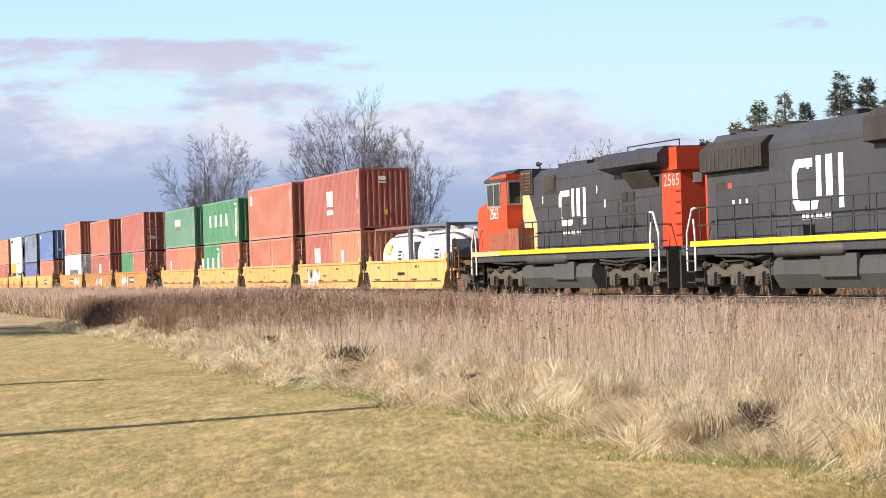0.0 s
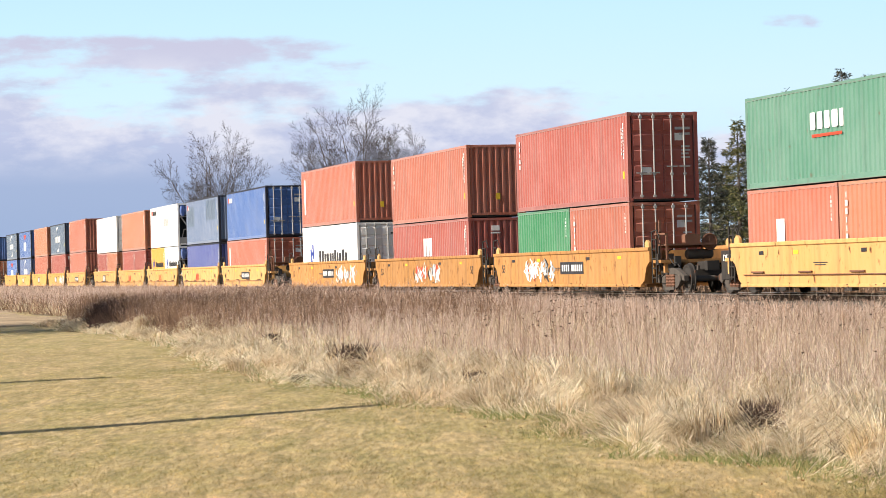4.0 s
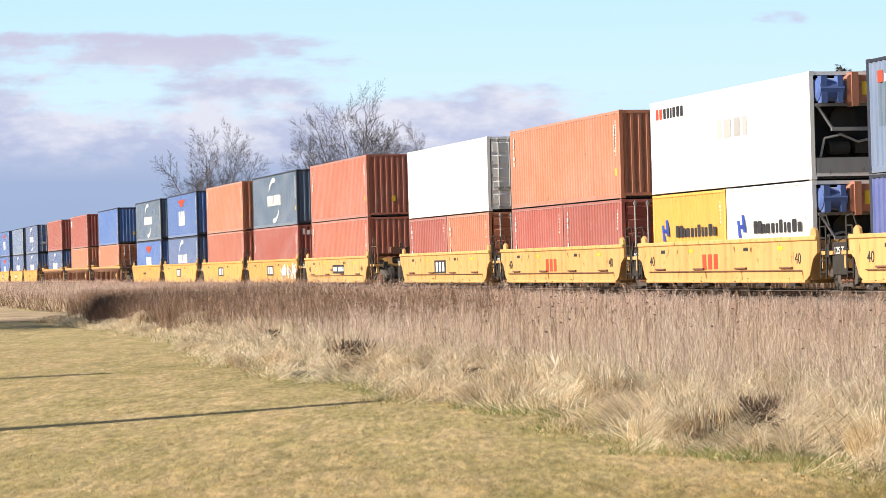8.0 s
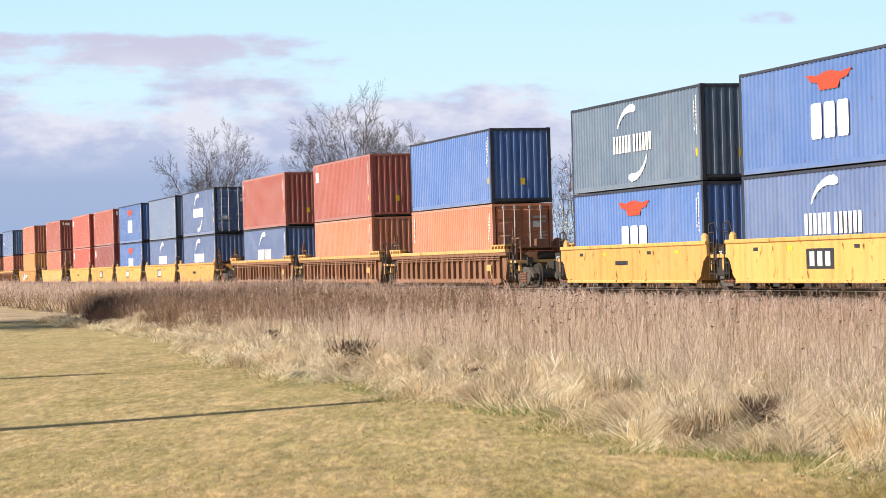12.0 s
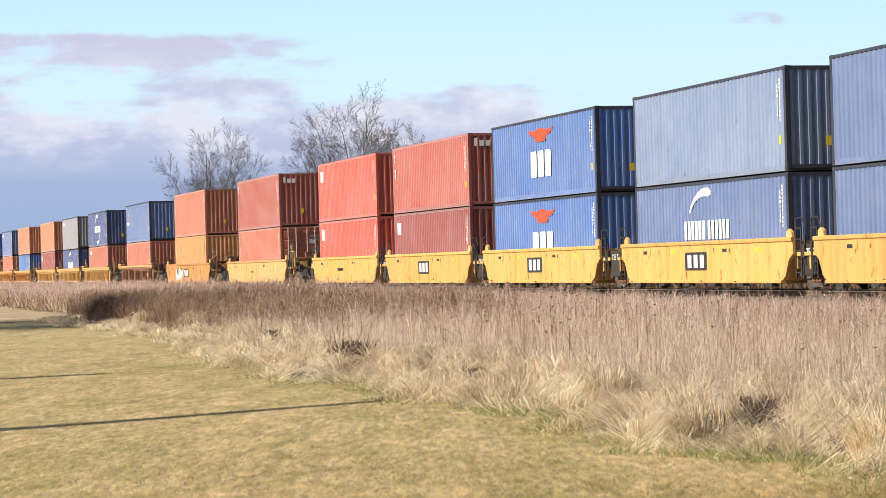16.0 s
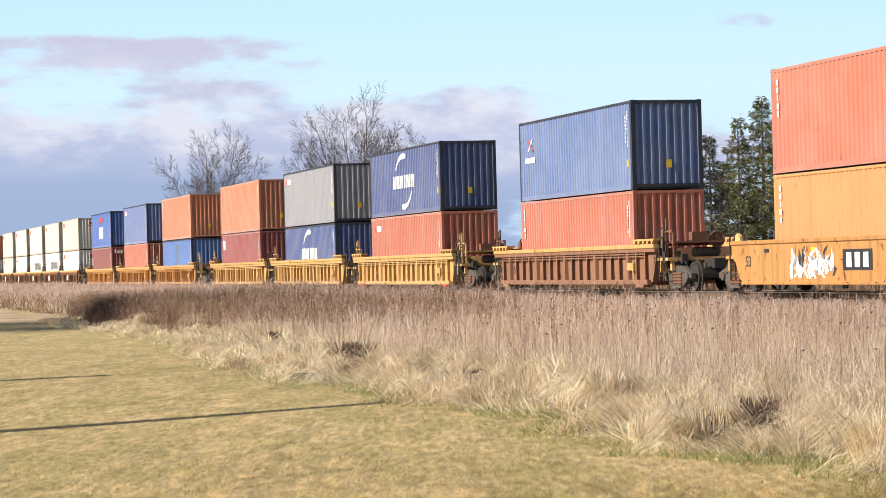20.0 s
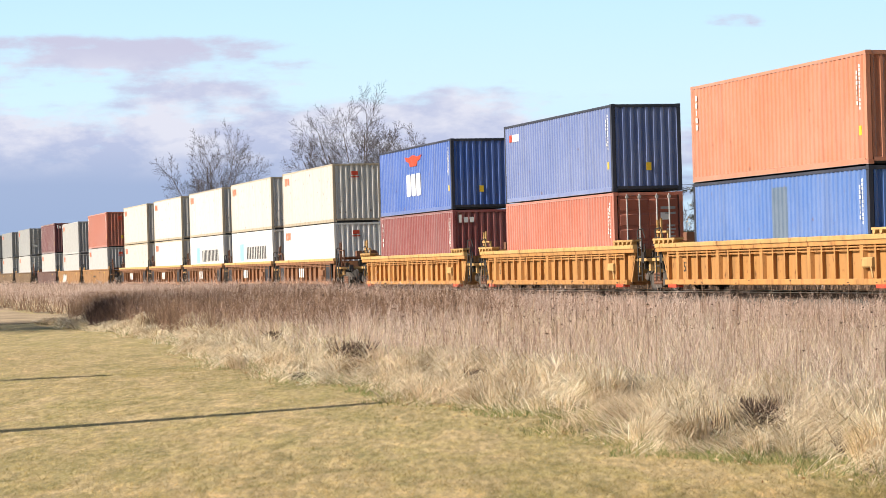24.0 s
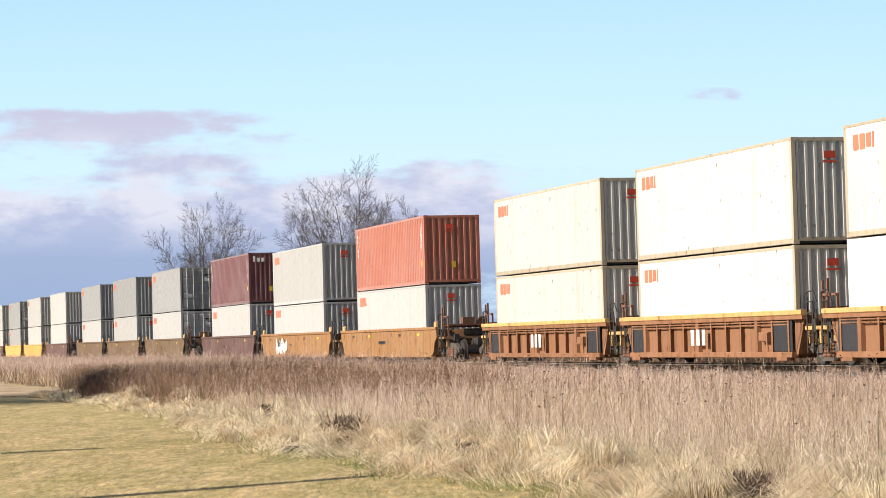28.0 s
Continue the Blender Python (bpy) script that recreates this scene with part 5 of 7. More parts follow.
def ribbons(name, mat, label, path, width, taper, seed):
    """One mesh of bent ribbons: the points of each, its width and how that tapers from point to point."""
    m, k = path.shape[:2]
    a = np.random.default_rng(seed).uniform(0, 2 * np.pi, m)
    sd = np.stack([np.cos(a), np.sin(a), np.zeros(m)], -1) * (width / 2)[:, None]
    v = np.stack([path[:, j] + q * sd * taper[j] for j in range(k) for q in (-1, 1)], 1).reshape(-1, 3)
    f = np.concatenate([np.arange(m)[:, None] * 2 * k + np.array([2 * j, 2 * j + 1, 2 * j + 3, 2 * j + 2]) for j in range(k - 1)], 0)
    return mesh_fast(name, v, f, mat, label)


def sprays(P, h, lean, width, twigs, mats, names, labels, seed, low=.38, reach=.26):
    """Weeds as single plants: a bent stem, and side twigs that rise from its upper part."""
    rr = np.random.default_rng(seed)
    n = len(P)
    a = rr.uniform(0, 2 * np.pi, n)
    T = np.stack([np.cos(a) * lean, np.sin(a) * lean, np.ones(n)], -1)
    T = T / np.linalg.norm(T, axis=1)[:, None] * h[:, None]
    bow = np.stack([rr.normal(0, .05, n) * h, rr.normal(0, .05, n) * h, np.zeros(n)], -1)
    ribbons(names[0], mats[0], labels[0], np.stack([P, P + T * .55 + bow, P + T], 1), width, (1, .8, .35), seed + 1)
    paths, wd = [], []
    for j in range(twigs):
        q = low + (1 - low) * rr.uniform(0, 1, n)
        root = P + T * q[:, None] + bow * (1 - np.abs(q - .55) / .55)[:, None]
        b = rr.uniform(0, 2 * np.pi, n)
        rise = rr.uniform(.2, 1.5, n)
        D = np.stack([np.cos(b), np.sin(b), rise], -1)
        D = D / np.linalg.norm(D, axis=1)[:, None] * (h * reach * rr.uniform(.35, 1.2, n) * (1.25 - .7 * q))[:, None]
        paths.append(np.stack([root, root + D], 1))
        wd.append(width * rr.uniform(.55, .95, n))
    ribbons(names[1], mats[1], labels[1], np.concatenate(paths), np.concatenate(wd), (1, .45), seed + 2)


# tall weeds of the field, in thicker and thinner stands
P, d, u, rng = scatter(88000, lambda u: edge_d(u) + 1.2, 25.2, 8, 230, 11, 1.9)
stand = patchy(P[:, 0] * 1.5, P[:, 1] * .8, 1.9) * .6 + patchy(P[:, 0] * .7 + 5, P[:, 1] * .5, 1.1) * .4
thick = rng.uniform(0, 1, len(P)) < .12 + 1.5 * stand ** 1.5
P, d, u, stand = P[thick], d[thick], u[thick], stand[thick]
far = np.clip(P[:, 1] / 40, .5, 3)
h = rng.uniform(.36, .80, len(P)) * (.62 + .66 * stand) * (.7 + .3 * smooth_step(0, 3, d - edge_d(u)))
h *= (1 - .6 * smooth_step(19.5, 25, d)) * (1 + .4 * smooth_step(48, 85, u))
sprays(P, h, rng.uniform(0, .8, len(P)) + 1.3 * rng.uniform(0, 1, len(P)) ** 3, .0064 * far, 9, (STALK, STALK), ("weed_stalks", "weed_twigs"),
       ("tall dry brown weed stalks in the field", "fine dry side twigs of the weeds"), 3)
# darker, stiffer weeds standing among them
P, d, u, rng = scatter(3400, lambda u: edge_d(u) + 1.9, 22.0, 10, 120, 18, 1.5)
sprays(P, rng.uniform(.45, .86, len(P)) * (1 - .4 * smooth_step(18, 22, d)), rng.uniform(0, .55, len(P)), .0070 * np.clip(P[:, 1] / 38, .6, 3), 6, (BROWNSTALK, BROWNSTALK), ("dark_weed_stalks", "dark_weed_twigs"),
       ("darker brown branching weeds in the field", "dark side twigs of branching weeds"), 13, .5, .22)
# pale grass between them and along the edge
P, d, u, rng = scatter(60000, lambda u: edge_d(u) + .9, 18.0, 8, 150, 12, 1.7)
far = np.clip(P[:, 1] / 40, .5, 3)
h = rng.uniform(.2, .56, len(P)) * (.5 + .8 * patchy(P[:, 0] * 1.8 + 3, P[:, 1], 1.3))
blades("dry_grass", STRAW, "pale straw-coloured long grass", P, h, .0088 * far, rng.uniform(.1, 1.1, len(P)), seed=4)


def tussocks(name, label, x, y, size, per, seed, mat, flop=.8, lead=None):
    """Blades that spring from one root, arch over and droop, most of them one way."""
    rr = np.random.default_rng(seed)
    n = len(x)
    lead = rr.normal(math.pi * 1.15, .9, n) if lead is None else lead
    cx, cy, cs, ld = (np.repeat(v, per) for v in (x, y, size, lead))
    m = n * per
    a, q = rr.uniform(0, 2 * np.pi, m), rr.uniform(0, 1, m)
    spread = np.stack([np.cos(a), np.sin(a)], -1)
    R2 = np.stack([cx, cy], -1) + spread * (cs * .42 * np.sqrt(rr.uniform(0, 1, m)))[:, None]
    root = np.concatenate([R2, lie(R2[:, 0], R2[:, 1])[:, None]], 1)
    out = (spread * .55 + np.stack([np.cos(ld), np.sin(ld)], -1) * flop) * (cs * (.35 + 1.0 * q))[:, None]
    out = np.concatenate([out, np.zeros((m, 1))], 1)
    up = np.stack([np.zeros(m), np.zeros(m), cs * rr.uniform(.55, 1.15, m)], -1)
    fall = (1 - q * rr.uniform(.3, 1.15, m))[:, None].clip(.03, 1)
    path = np.stack([root, root + out * .18 + up * .62, root + out * .55 + up * (.55 + .45 * fall), root + out + up * fall * .85], 1)
    ribbons(name, mat, label, path, .0088 * np.clip(cy / 26, .75, 2.3) * rr.uniform(.6, 1.25, m), (1, 1, .85, .3), seed + 1)


rng = np.random.default_rng(15)
n = 620
u = 13 + 68 * rng.uniform(0, 1, n) ** 1.5
d = edge_d(u) + .3 + 2.3 * rng.uniform(0, 1, n) ** 1.2
x, y = along(d, u)
keep = in_view(x, y) & clear_of_clumps(x, y)
x, y = x[keep], y[keep]
size = rng.uniform(.15, .40, len(x)) * (.75 + .5 * smooth_step(.4, 1.8, d[keep] - edge_d(u[keep])))
tussocks("grass_tussocks", "drooping pale grass tussocks along the lawn's edge", x, y, size, 78, 16, STRAW)
# a few larger ones beside the dead growth
x, y, size = (np.array(v) for v in zip((2.28, 20.7, .34), (.0, 33.5, .42), (-.9, 36.4, .40), (-8.1, 66.8, .5), (-6.25, 61.8, .55), (.95, 28.6, .36), (3.1, 17.7, .40), (3.35, 19.6, .45), (2.0, 19.9, .30), (-2.6, 41.0, .4), (1.6, 24.6, .42), (-1.6, 37.2, .42)))
tussocks("large_tussocks", "large arching pale grass tussocks beside dead growth", x, y, size, 420, 17, STRAW, .5)
# matted fringe beside the lawn: stems lying over one another, combed by wind and snow
rr = np.random.default_rng(77)
n = 62000
u = 10 + 75 * rr.uniform(0, 1, n) ** 1.5
q = rr.uniform(0, 1, n) ** .8
d = edge_d(u) - .12 + 2.3 * q
x, y = along(d, u)
k = in_view(x, y)
for cx, cy, r, hh in DEAD_AND_HOLLOWS:
    k &= np.hypot(x - cx, y - cy) > r
x, y, q, u = x[k], y[k], q[k], u[k]
lump = patchy(x * 3, y * 1.6, 1.3) * (.5 + .5 * patchy(x + 7, y, .9))
low = np.where(clear_of_clumps(x, y), 1.0, .25)
mat_h = (.02 + .30 * smooth_step(0, .5, q)) * (.2 + 1.1 * lump) * low
P = np.stack([x, y, lie(x, y) + mat_h * rr.uniform(.05, .85, len(x)) ** 1.2], -1)
way = 2.6 * np.sin(x * 1.9 + 1.3 * np.sin(y * .8)) + rr.normal(0, .7, len(x))
ln = rr.uniform(.12, .42, len(x))
D = np.stack([np.cos(way) * ln, np.sin(way) * ln, ln * rr.uniform(-.15, .55, len(x))], -1)
tip = P + D
tip[:, 2] = np.maximum(tip[:, 2], lie(x, y) + .01)
bow = np.stack([np.zeros(len(x)), np.zeros(len(x)), ln * rr.uniform(.02, .25, len(x)) * low], -1)
ribbons("matted_grass", STRAW, "flattened pale grass matted along the lawn's edge", np.stack([P, P + D * .5 + bow, tip], 1), .0100 * np.clip(y / 30, .6, 2.5) * rr.uniform(.6, 1.2, len(x)), (.8, 1, .4), 5)
keep = (np.random.default_rng(8).uniform(0, 1, len(P)) < .22) & (q < .4)
G = np.stack([x, y, lie(x, y)], -1)[keep]
blades("green_grass", GREENBLADE, "green grass in the fringe", G, np.random.default_rng(9).uniform(.05, .22, len(G)), np.full(len(G), .008) * np.clip(G[:, 1] / 30, .6, 2.5), np.random.default_rng(10).uniform(.3, 1.5, len(G)), seed=6)
# lawn blades
rng = np.random.default_rng(21)
n = 230000
y = 15 + 62 * rng.uniform(0, 1, n) ** 2.6
x = y * rng.uniform(-.195, .195, n)
dd, uu = math.cos(TH) * x + math.sin(TH) * y, -math.sin(TH) * x + math.cos(TH) * y
k = dd < edge_d(uu) + .2
P = np.stack([x[k], y[k], lie(x[k], y[k])], -1)
blades("lawn_grass", LAWNBLADE, "short mown half-dry lawn grass", P, rng.uniform(.010, .034, len(P)) * (.55 + .8 * patchy(P[:, 0] * 5, P[:, 1] * 2.2, 1.7)), .0075 * np.clip(P[:, 1] / 25, .7, 1.5), rng.uniform(.8, 3.0, len(P)), seed=7, whole=True)

TUFT = dry_plant("lawn_tuft", [(0.0, (0.27, 0.235, 0.10)), (0.4, (0.42, 0.34, 0.17)), (0.8, (0.56, 0.45, 0.25)), (1.0, (0.72, 0.60, 0.40))], trans=.55)
# coarser tufts that stand out of the mown grass
n = 120000
y = 15 + 40 * rng.uniform(0, 1, n) ** 1.9
x = y * rng.uniform(-.195, .195, n)
dd, uu = math.cos(TH) * x + math.sin(TH) * y, -math.sin(TH) * x + math.cos(TH) * y
k = (dd < edge_d(uu) + .1) & (rng.uniform(0, 1, n) < .25 + 1.1 * patchy(x * 3.5, y * 1.5, 1.5))
P = np.stack([x[k], y[k], lie(x[k], y[k])], -1)
blades("lawn_tufts", TUFT, "coarser tufts of half-dry lawn grass", P, rng.uniform(.010, .028, len(P)), rng.uniform(.005, .010, len(P)) * np.clip(P[:, 1] / 24, .8, 1.6), rng.uniform(.8, 2.6, len(P)), seed=37, whole=True)

# seed heads of wild carrot on the tallest stems
P, d, u, rng = scatter(1300, lambda u: edge_d(u) + 2.0, 21.0, 10, 110, 14, 1.3)
h = rng.uniform(.58, .92, len(P))
blades("seed_stems", BROWNSTALK, "dark stems of wild carrot", P, h, np.full(len(P), .009) * np.clip(P[:, 1] / 35, .7, 3), np.full(len(P), .02), seed=8)
ring = np.array([(math.cos(a), math.sin(a)) for a in np.linspace(0, 2 * np.pi, 7)[:-1]])
r = rng.uniform(.010, .026, len(P)) * np.clip(P[:, 1] / 40, .8, 1.6)
top = P + np.stack([np.zeros(len(P)), np.zeros(len(P)), h], -1)
V = np.zeros((len(P), 8, 3))
V[:, 0], V[:, 7] = top, top + np.stack([r * 0, r * 0, r * 1.1], -1)
V[:, 1:7, :2] = top[:, None, :2] + ring[None] * r[:, None, None]
V[:, 1:7, 2] = top[:, None, 2] + r[:, None] * .8
F = [(0, i + 1, (i + 1) % 6 + 1) for i in range(6)] + [(7, (i + 1) % 6 + 1, i + 1) for i in range(6)]
mesh_fast("seed_heads", V.reshape(-1, 3), (np.arange(len(P))[:, None, None] * 8 + np.array(F)[None]).reshape(-1, 3), SEEDHEAD, "dark brown seed heads above the weeds")

# dark shrubby growth at the far end of the lawn, and the browner weeds beside it
rng = np.random.default_rng(31)
n = 9000
u, d = 74.0 + rng.normal(0, 1.2, n), 10.0 + rng.normal(0, .42, n)
x, y = along(d, u)
P = np.stack([x, y, lie(x, y)], -1)
sprays(P, rng.uniform(.35, 1.0, n) * np.exp(-((d - 10.2) / .9) ** 2), rng.uniform(.1, .9, n), np.full(n, .016), 4, (DARKSTALK, DARKSTALK), ("dark_shrubs", "dark_shrub_twigs"),
       ("dark purple-brown leafless shrubs beside the drive", "fine dark twigs of leafless shrubs"), 9, .3, .35)
n = 30000
u = rng.uniform(56, 100, n)
d = edge_d(u) + .9 + 8 * rng.uniform(0, 1, n) ** 1.2
x, y = along(d, u)
P = np.stack([x, y, lie(x, y)], -1)
blades("brown_weeds", BROWNSTALK, "taller red-brown weeds towards the far field", P, rng.uniform(.55, 1.0, n) * (.7 + .4 * patchy(x, y, .4)), np.full(n, .013), rng.uniform(.1, 1.1, n), seed=19, whole=True)
Q = P + np.stack([rng.normal(0, .06, n), rng.normal(0, .06, n), rng.uniform(.25, .9, n)], -1)
blades("brown_twigs", BROWNSTALK, "fine side twigs of the red-brown weeds", Q, rng.uniform(.06, .22, n), np.full(n, .012), rng.uniform(.5, 3, n), seed=29, whole=True)
n = 15000
u = rng.uniform(98, 215, n)
d = edge_d(u) + .2 + 13 * rng.uniform(0, 1, n)
x, y = along(d, u)
blades("far_brown_weeds", BROWNSTALK, "brown weeds at the far end of the field", np.stack([x, y, lie(x, y)], -1), rng.uniform(.45, .85, n), .030 * np.clip(y / 110, .8, 2), rng.uniform(.1, .9, n), seed=39, whole=True)
P, d, u, rng = scatter(40000, lambda u: 31.2 + 0 * u, 60, 30, 260, 23, 1.3)
blades("far_weeds", BROWNSTALK, "brown weeds on the far side of the track", P, rng.uniform(.4, .9, len(P)), .03 * np.clip(P[:, 1] / 80, .6, 3), rng.uniform(.05, .5, len(P)), seed=24, whole=True)
# green tufts where the lawn meets the fringe
rng = np.random.default_rng(35)
n = 5200
u = np.concatenate([rng.normal(16.9, .8, n // 4), rng.normal(22.2, 1.0, n // 4), rng.normal(28.5, 1.2, n // 6), rng.uniform(14, 44, n - n // 4 * 2 - n // 6)])
d = edge_d(u) - .25 + np.abs(rng.normal(0, .38, n))
x, y = along(d, u)
blades("green_tufts", GREENBLADE, "green grass tufts beside the pale fringe", np.stack([x, y, lie(x, y)], -1), rng.uniform(.02, .11, n), np.full(n, .0065), rng.uniform(.3, 1.6, n), seed=20)

# near-black stems: the shade of the hollows is put into this colour
DEADHOLLOWSTALK = dry_plant("dead_and_hollow_stalk", [(0.0, (0.035, 0.022, 0.018)), (0.6, (0.10, 0.065, 0.048)), (1.0, (0.27, 0.18, 0.12))], trans=.1)

# dead brown growth, and dark fill for shaded hollows, in the fringe: stems that lean together, and broken ones across
# them
def dead_hollow_clump(cx, cy, size, hh, seed):
    rr = np.random.default_rng(seed)
    n = 900
    a, q = rr.uniform(0, 2 * np.pi, n), size * np.sqrt(rr.uniform(0, 1, n))
    x, y = cx + np.cos(a) * q, cy + np.sin(a) * q
    b = rr.uniform(0, 2 * np.pi, n)
    ln = hh * rr.uniform(.35, 1.1, n)
    flat = rr.uniform(0, 1, n) ** 1.5 * .9
    root = np.stack([x, y, lie(x, y) + rr.uniform(0, .35, n) * hh * (flat > .4)], -1)
    D = np.stack([np.cos(b) * ln * flat, np.sin(b) * ln * flat, ln * np.sqrt(1 - flat ** 2)], -1)
    bow = np.stack([rr.normal(0, .06, n), rr.normal(0, .06, n), np.zeros(n)], -1) * ln[:, None]
    ob = ribbons("dead_hollow_clump", DEADHOLLOWSTALK, "", np.stack([root, root + D * .5 + bow, root + D], 1), .011 * np.clip(cy / 26, .8, 2.4) * rr.uniform(.5, 1.2, n), (1, .9, .4), seed + 1)
    return tagged(new("dead_hollow_clump", ob), "dark stalks for dead weeds and shaded hollows in pale grass", "dead plant", "dead clumps")


for i, (cx, cy, r, hh) in enumerate(DEAD_AND_HOLLOWS):
    dead_hollow_clump(cx, cy, r, hh, 60 + i)

# fallen leaves on the lawn's edge
LEAF = dry_plant("dead_leaf", [(0, (0.28, 0.13, 0.05)), (.35, (0.46, 0.27, 0.13)), (.6, (0.60, 0.47, 0.30)), (1, (0.76, 0.67, 0.50))], trans=.1)
rng = np.random.default_rng(41)
n = 800
u = rng.uniform(15, 50, n)
d = edge_d(u) + rng.normal(-.05, .28, n)
x, y = along(d, u)
z = lie(x, y) + .03
a = rng.uniform(0, 2 * np.pi, n)
s = rng.uniform(.006, .019, n)
V = np.zeros((n, 4, 3))
for j in range(4):
    V[:, j, 0] = x + s * np.cos(a + j * np.pi / 2) * (1.4 if j % 2 else .8)
    V[:, j, 1] = y + s * np.sin(a + j * np.pi / 2) * (1.4 if j % 2 else .8)
    V[:, j, 2] = z - .015 + rng.uniform(0, .022, n)
mesh_fast("fallen_leaves", V.reshape(-1, 3), np.arange(4 * n).reshape(-1, 4), LEAF, "scattered curled brown leaves along the lawn's edge")


# ---- trees ----
BARK = paint("grey_bark", (0.11, 0.09, 0.078), 0.9, 0.4, 0.1)
TWIG = paint("grey_brown_twigs", (0.055, 0.046, 0.044), 0.9, 0.3, 0.05)


def bare_tree(place, height, seed, stems=1, label="", half=None, leaves=0, full=1.0, lean=.85):
    """A leafless tree: stems and limbs that rise and fork, and its fine twigs."""
    rr = random.Random(seed)
    limbs, fine = Build(), Build()
    steps, share = (4, 7, 5, 3, 1), (0, .34, .46, .52)

    def grow(p, d, length, r, level, turn):
        n = steps[level]
        for k in range(n):
            jit = Vector((rr.uniform(-1, 1), rr.uniform(-1, 1), rr.uniform(-.5, .5))) * (.055 + .012 * level)
            d = (d + jit + Vector((0, 0, .05))).normalized()
            q, r2 = p + d * (length / n), max(r * (1 - .7 / n), .008)
            if level < 2:
                limbs.tube(p, q, r, 6, r2)
            else:
                fine.twig(p, q, r, r2)
            p, r = q, r2
            f = (k + 1) / n
            if 0 < level < 4:
                for _ in range(int((0, 2.5, 2.2, 2.1)[level] * full + rr.random())):
                    turn += 2.4 + rr.uniform(-.5, .5)
                    side = d.orthogonal().normalized()
                    side = side * math.cos(turn) + d.cross(side) * math.sin(turn)
                    fork = radians(rr.uniform(26, 52))
                    grow(p, d * math.cos(fork) + side * math.sin(fork), length * share[level] * (1.25 - .62 * f) * rr.uniform(.6, 1.25), max(r * .46, .0095), level + 1, turn)
        return p, d, r

    # a short trunk, then limbs that fan out from it to a rounded crown
    p, d, r = grow(Vector((0, 0, -.3)), Vector((0, 0, 1)), height * .24, height * .017, 0, 0)
    for k in range(stems):
        a = 2.4 * k + rr.uniform(-.4, .4)
        tilt = lean * ((k + .5) / stems) ** .6
        grow(p + Vector((0, 0, -.06 * height * rr.random())), Vector((math.cos(a) * math.sin(tilt), math.sin(a) * math.sin(tilt), math.cos(tilt))), height * (.74 - .16 * (k / stems) - .06 * rr.random()), r * .62, 1, rr.uniform(0, 6))
    tree = tagged(new("bare_tree"), label, "tree", "bare trees")
    # grown freely, then brought to its height and breadth
    top = max(v[2] for v in fine.v)
    wide = sorted(abs(v[0]) for v in fine.v)[int(len(fine.v) * .985)]
    sx = half / wide if half else height / top
    for b in (limbs, fine):
        b.v = [(x * sx, y * sx, z * height / top) for x, y, z in b.v]
    tree.matrix_basis = Matrix.Translation(place)
    part("trunk", limbs, BARK, tree, smooth=True)
    me = bpy.data.meshes.new("crown")
    me.from_pydata(fine.v, [], fine.f)
    me.materials.append(None)
    part("crown", me, TWIG, tree, "bare grey-brown twigs")
    if leaves:
        hang = Build()
        for i in range(leaves):
            p = Vector(fine.v[rr.randrange(len(fine.v))])
            q = [Vector((rr.uniform(-.11, .11), rr.uniform(-.05, .05), rr.uniform(-.13, .05))) for _ in range(3)]
            hang.add([p] + [p + v for v in q], [(0, 1, 2, 3)])
        tagged(part("dead_leaves", hang, LEAF, tree, "few brown leaves left on the twigs"), kind="stuff")
    return tree


NEEDLE = dry_plant("needles", [(0.0, (0.03, 0.042, 0.02)), (0.5, (0.09, 0.105, 0.042)), (0.8, (0.19, 0.18, 0.065)), (1.0, (0.28, 0.25, 0.10))], 0.7, 0.3)
NEEDLEDARK = dry_plant("dark_needles", [(0.0, (0.022, 0.028, 0.022)), (0.6, (0.055, 0.062, 0.046)), (1.0, (0.13, 0.125, 0.09))], 0.7, 0.25)


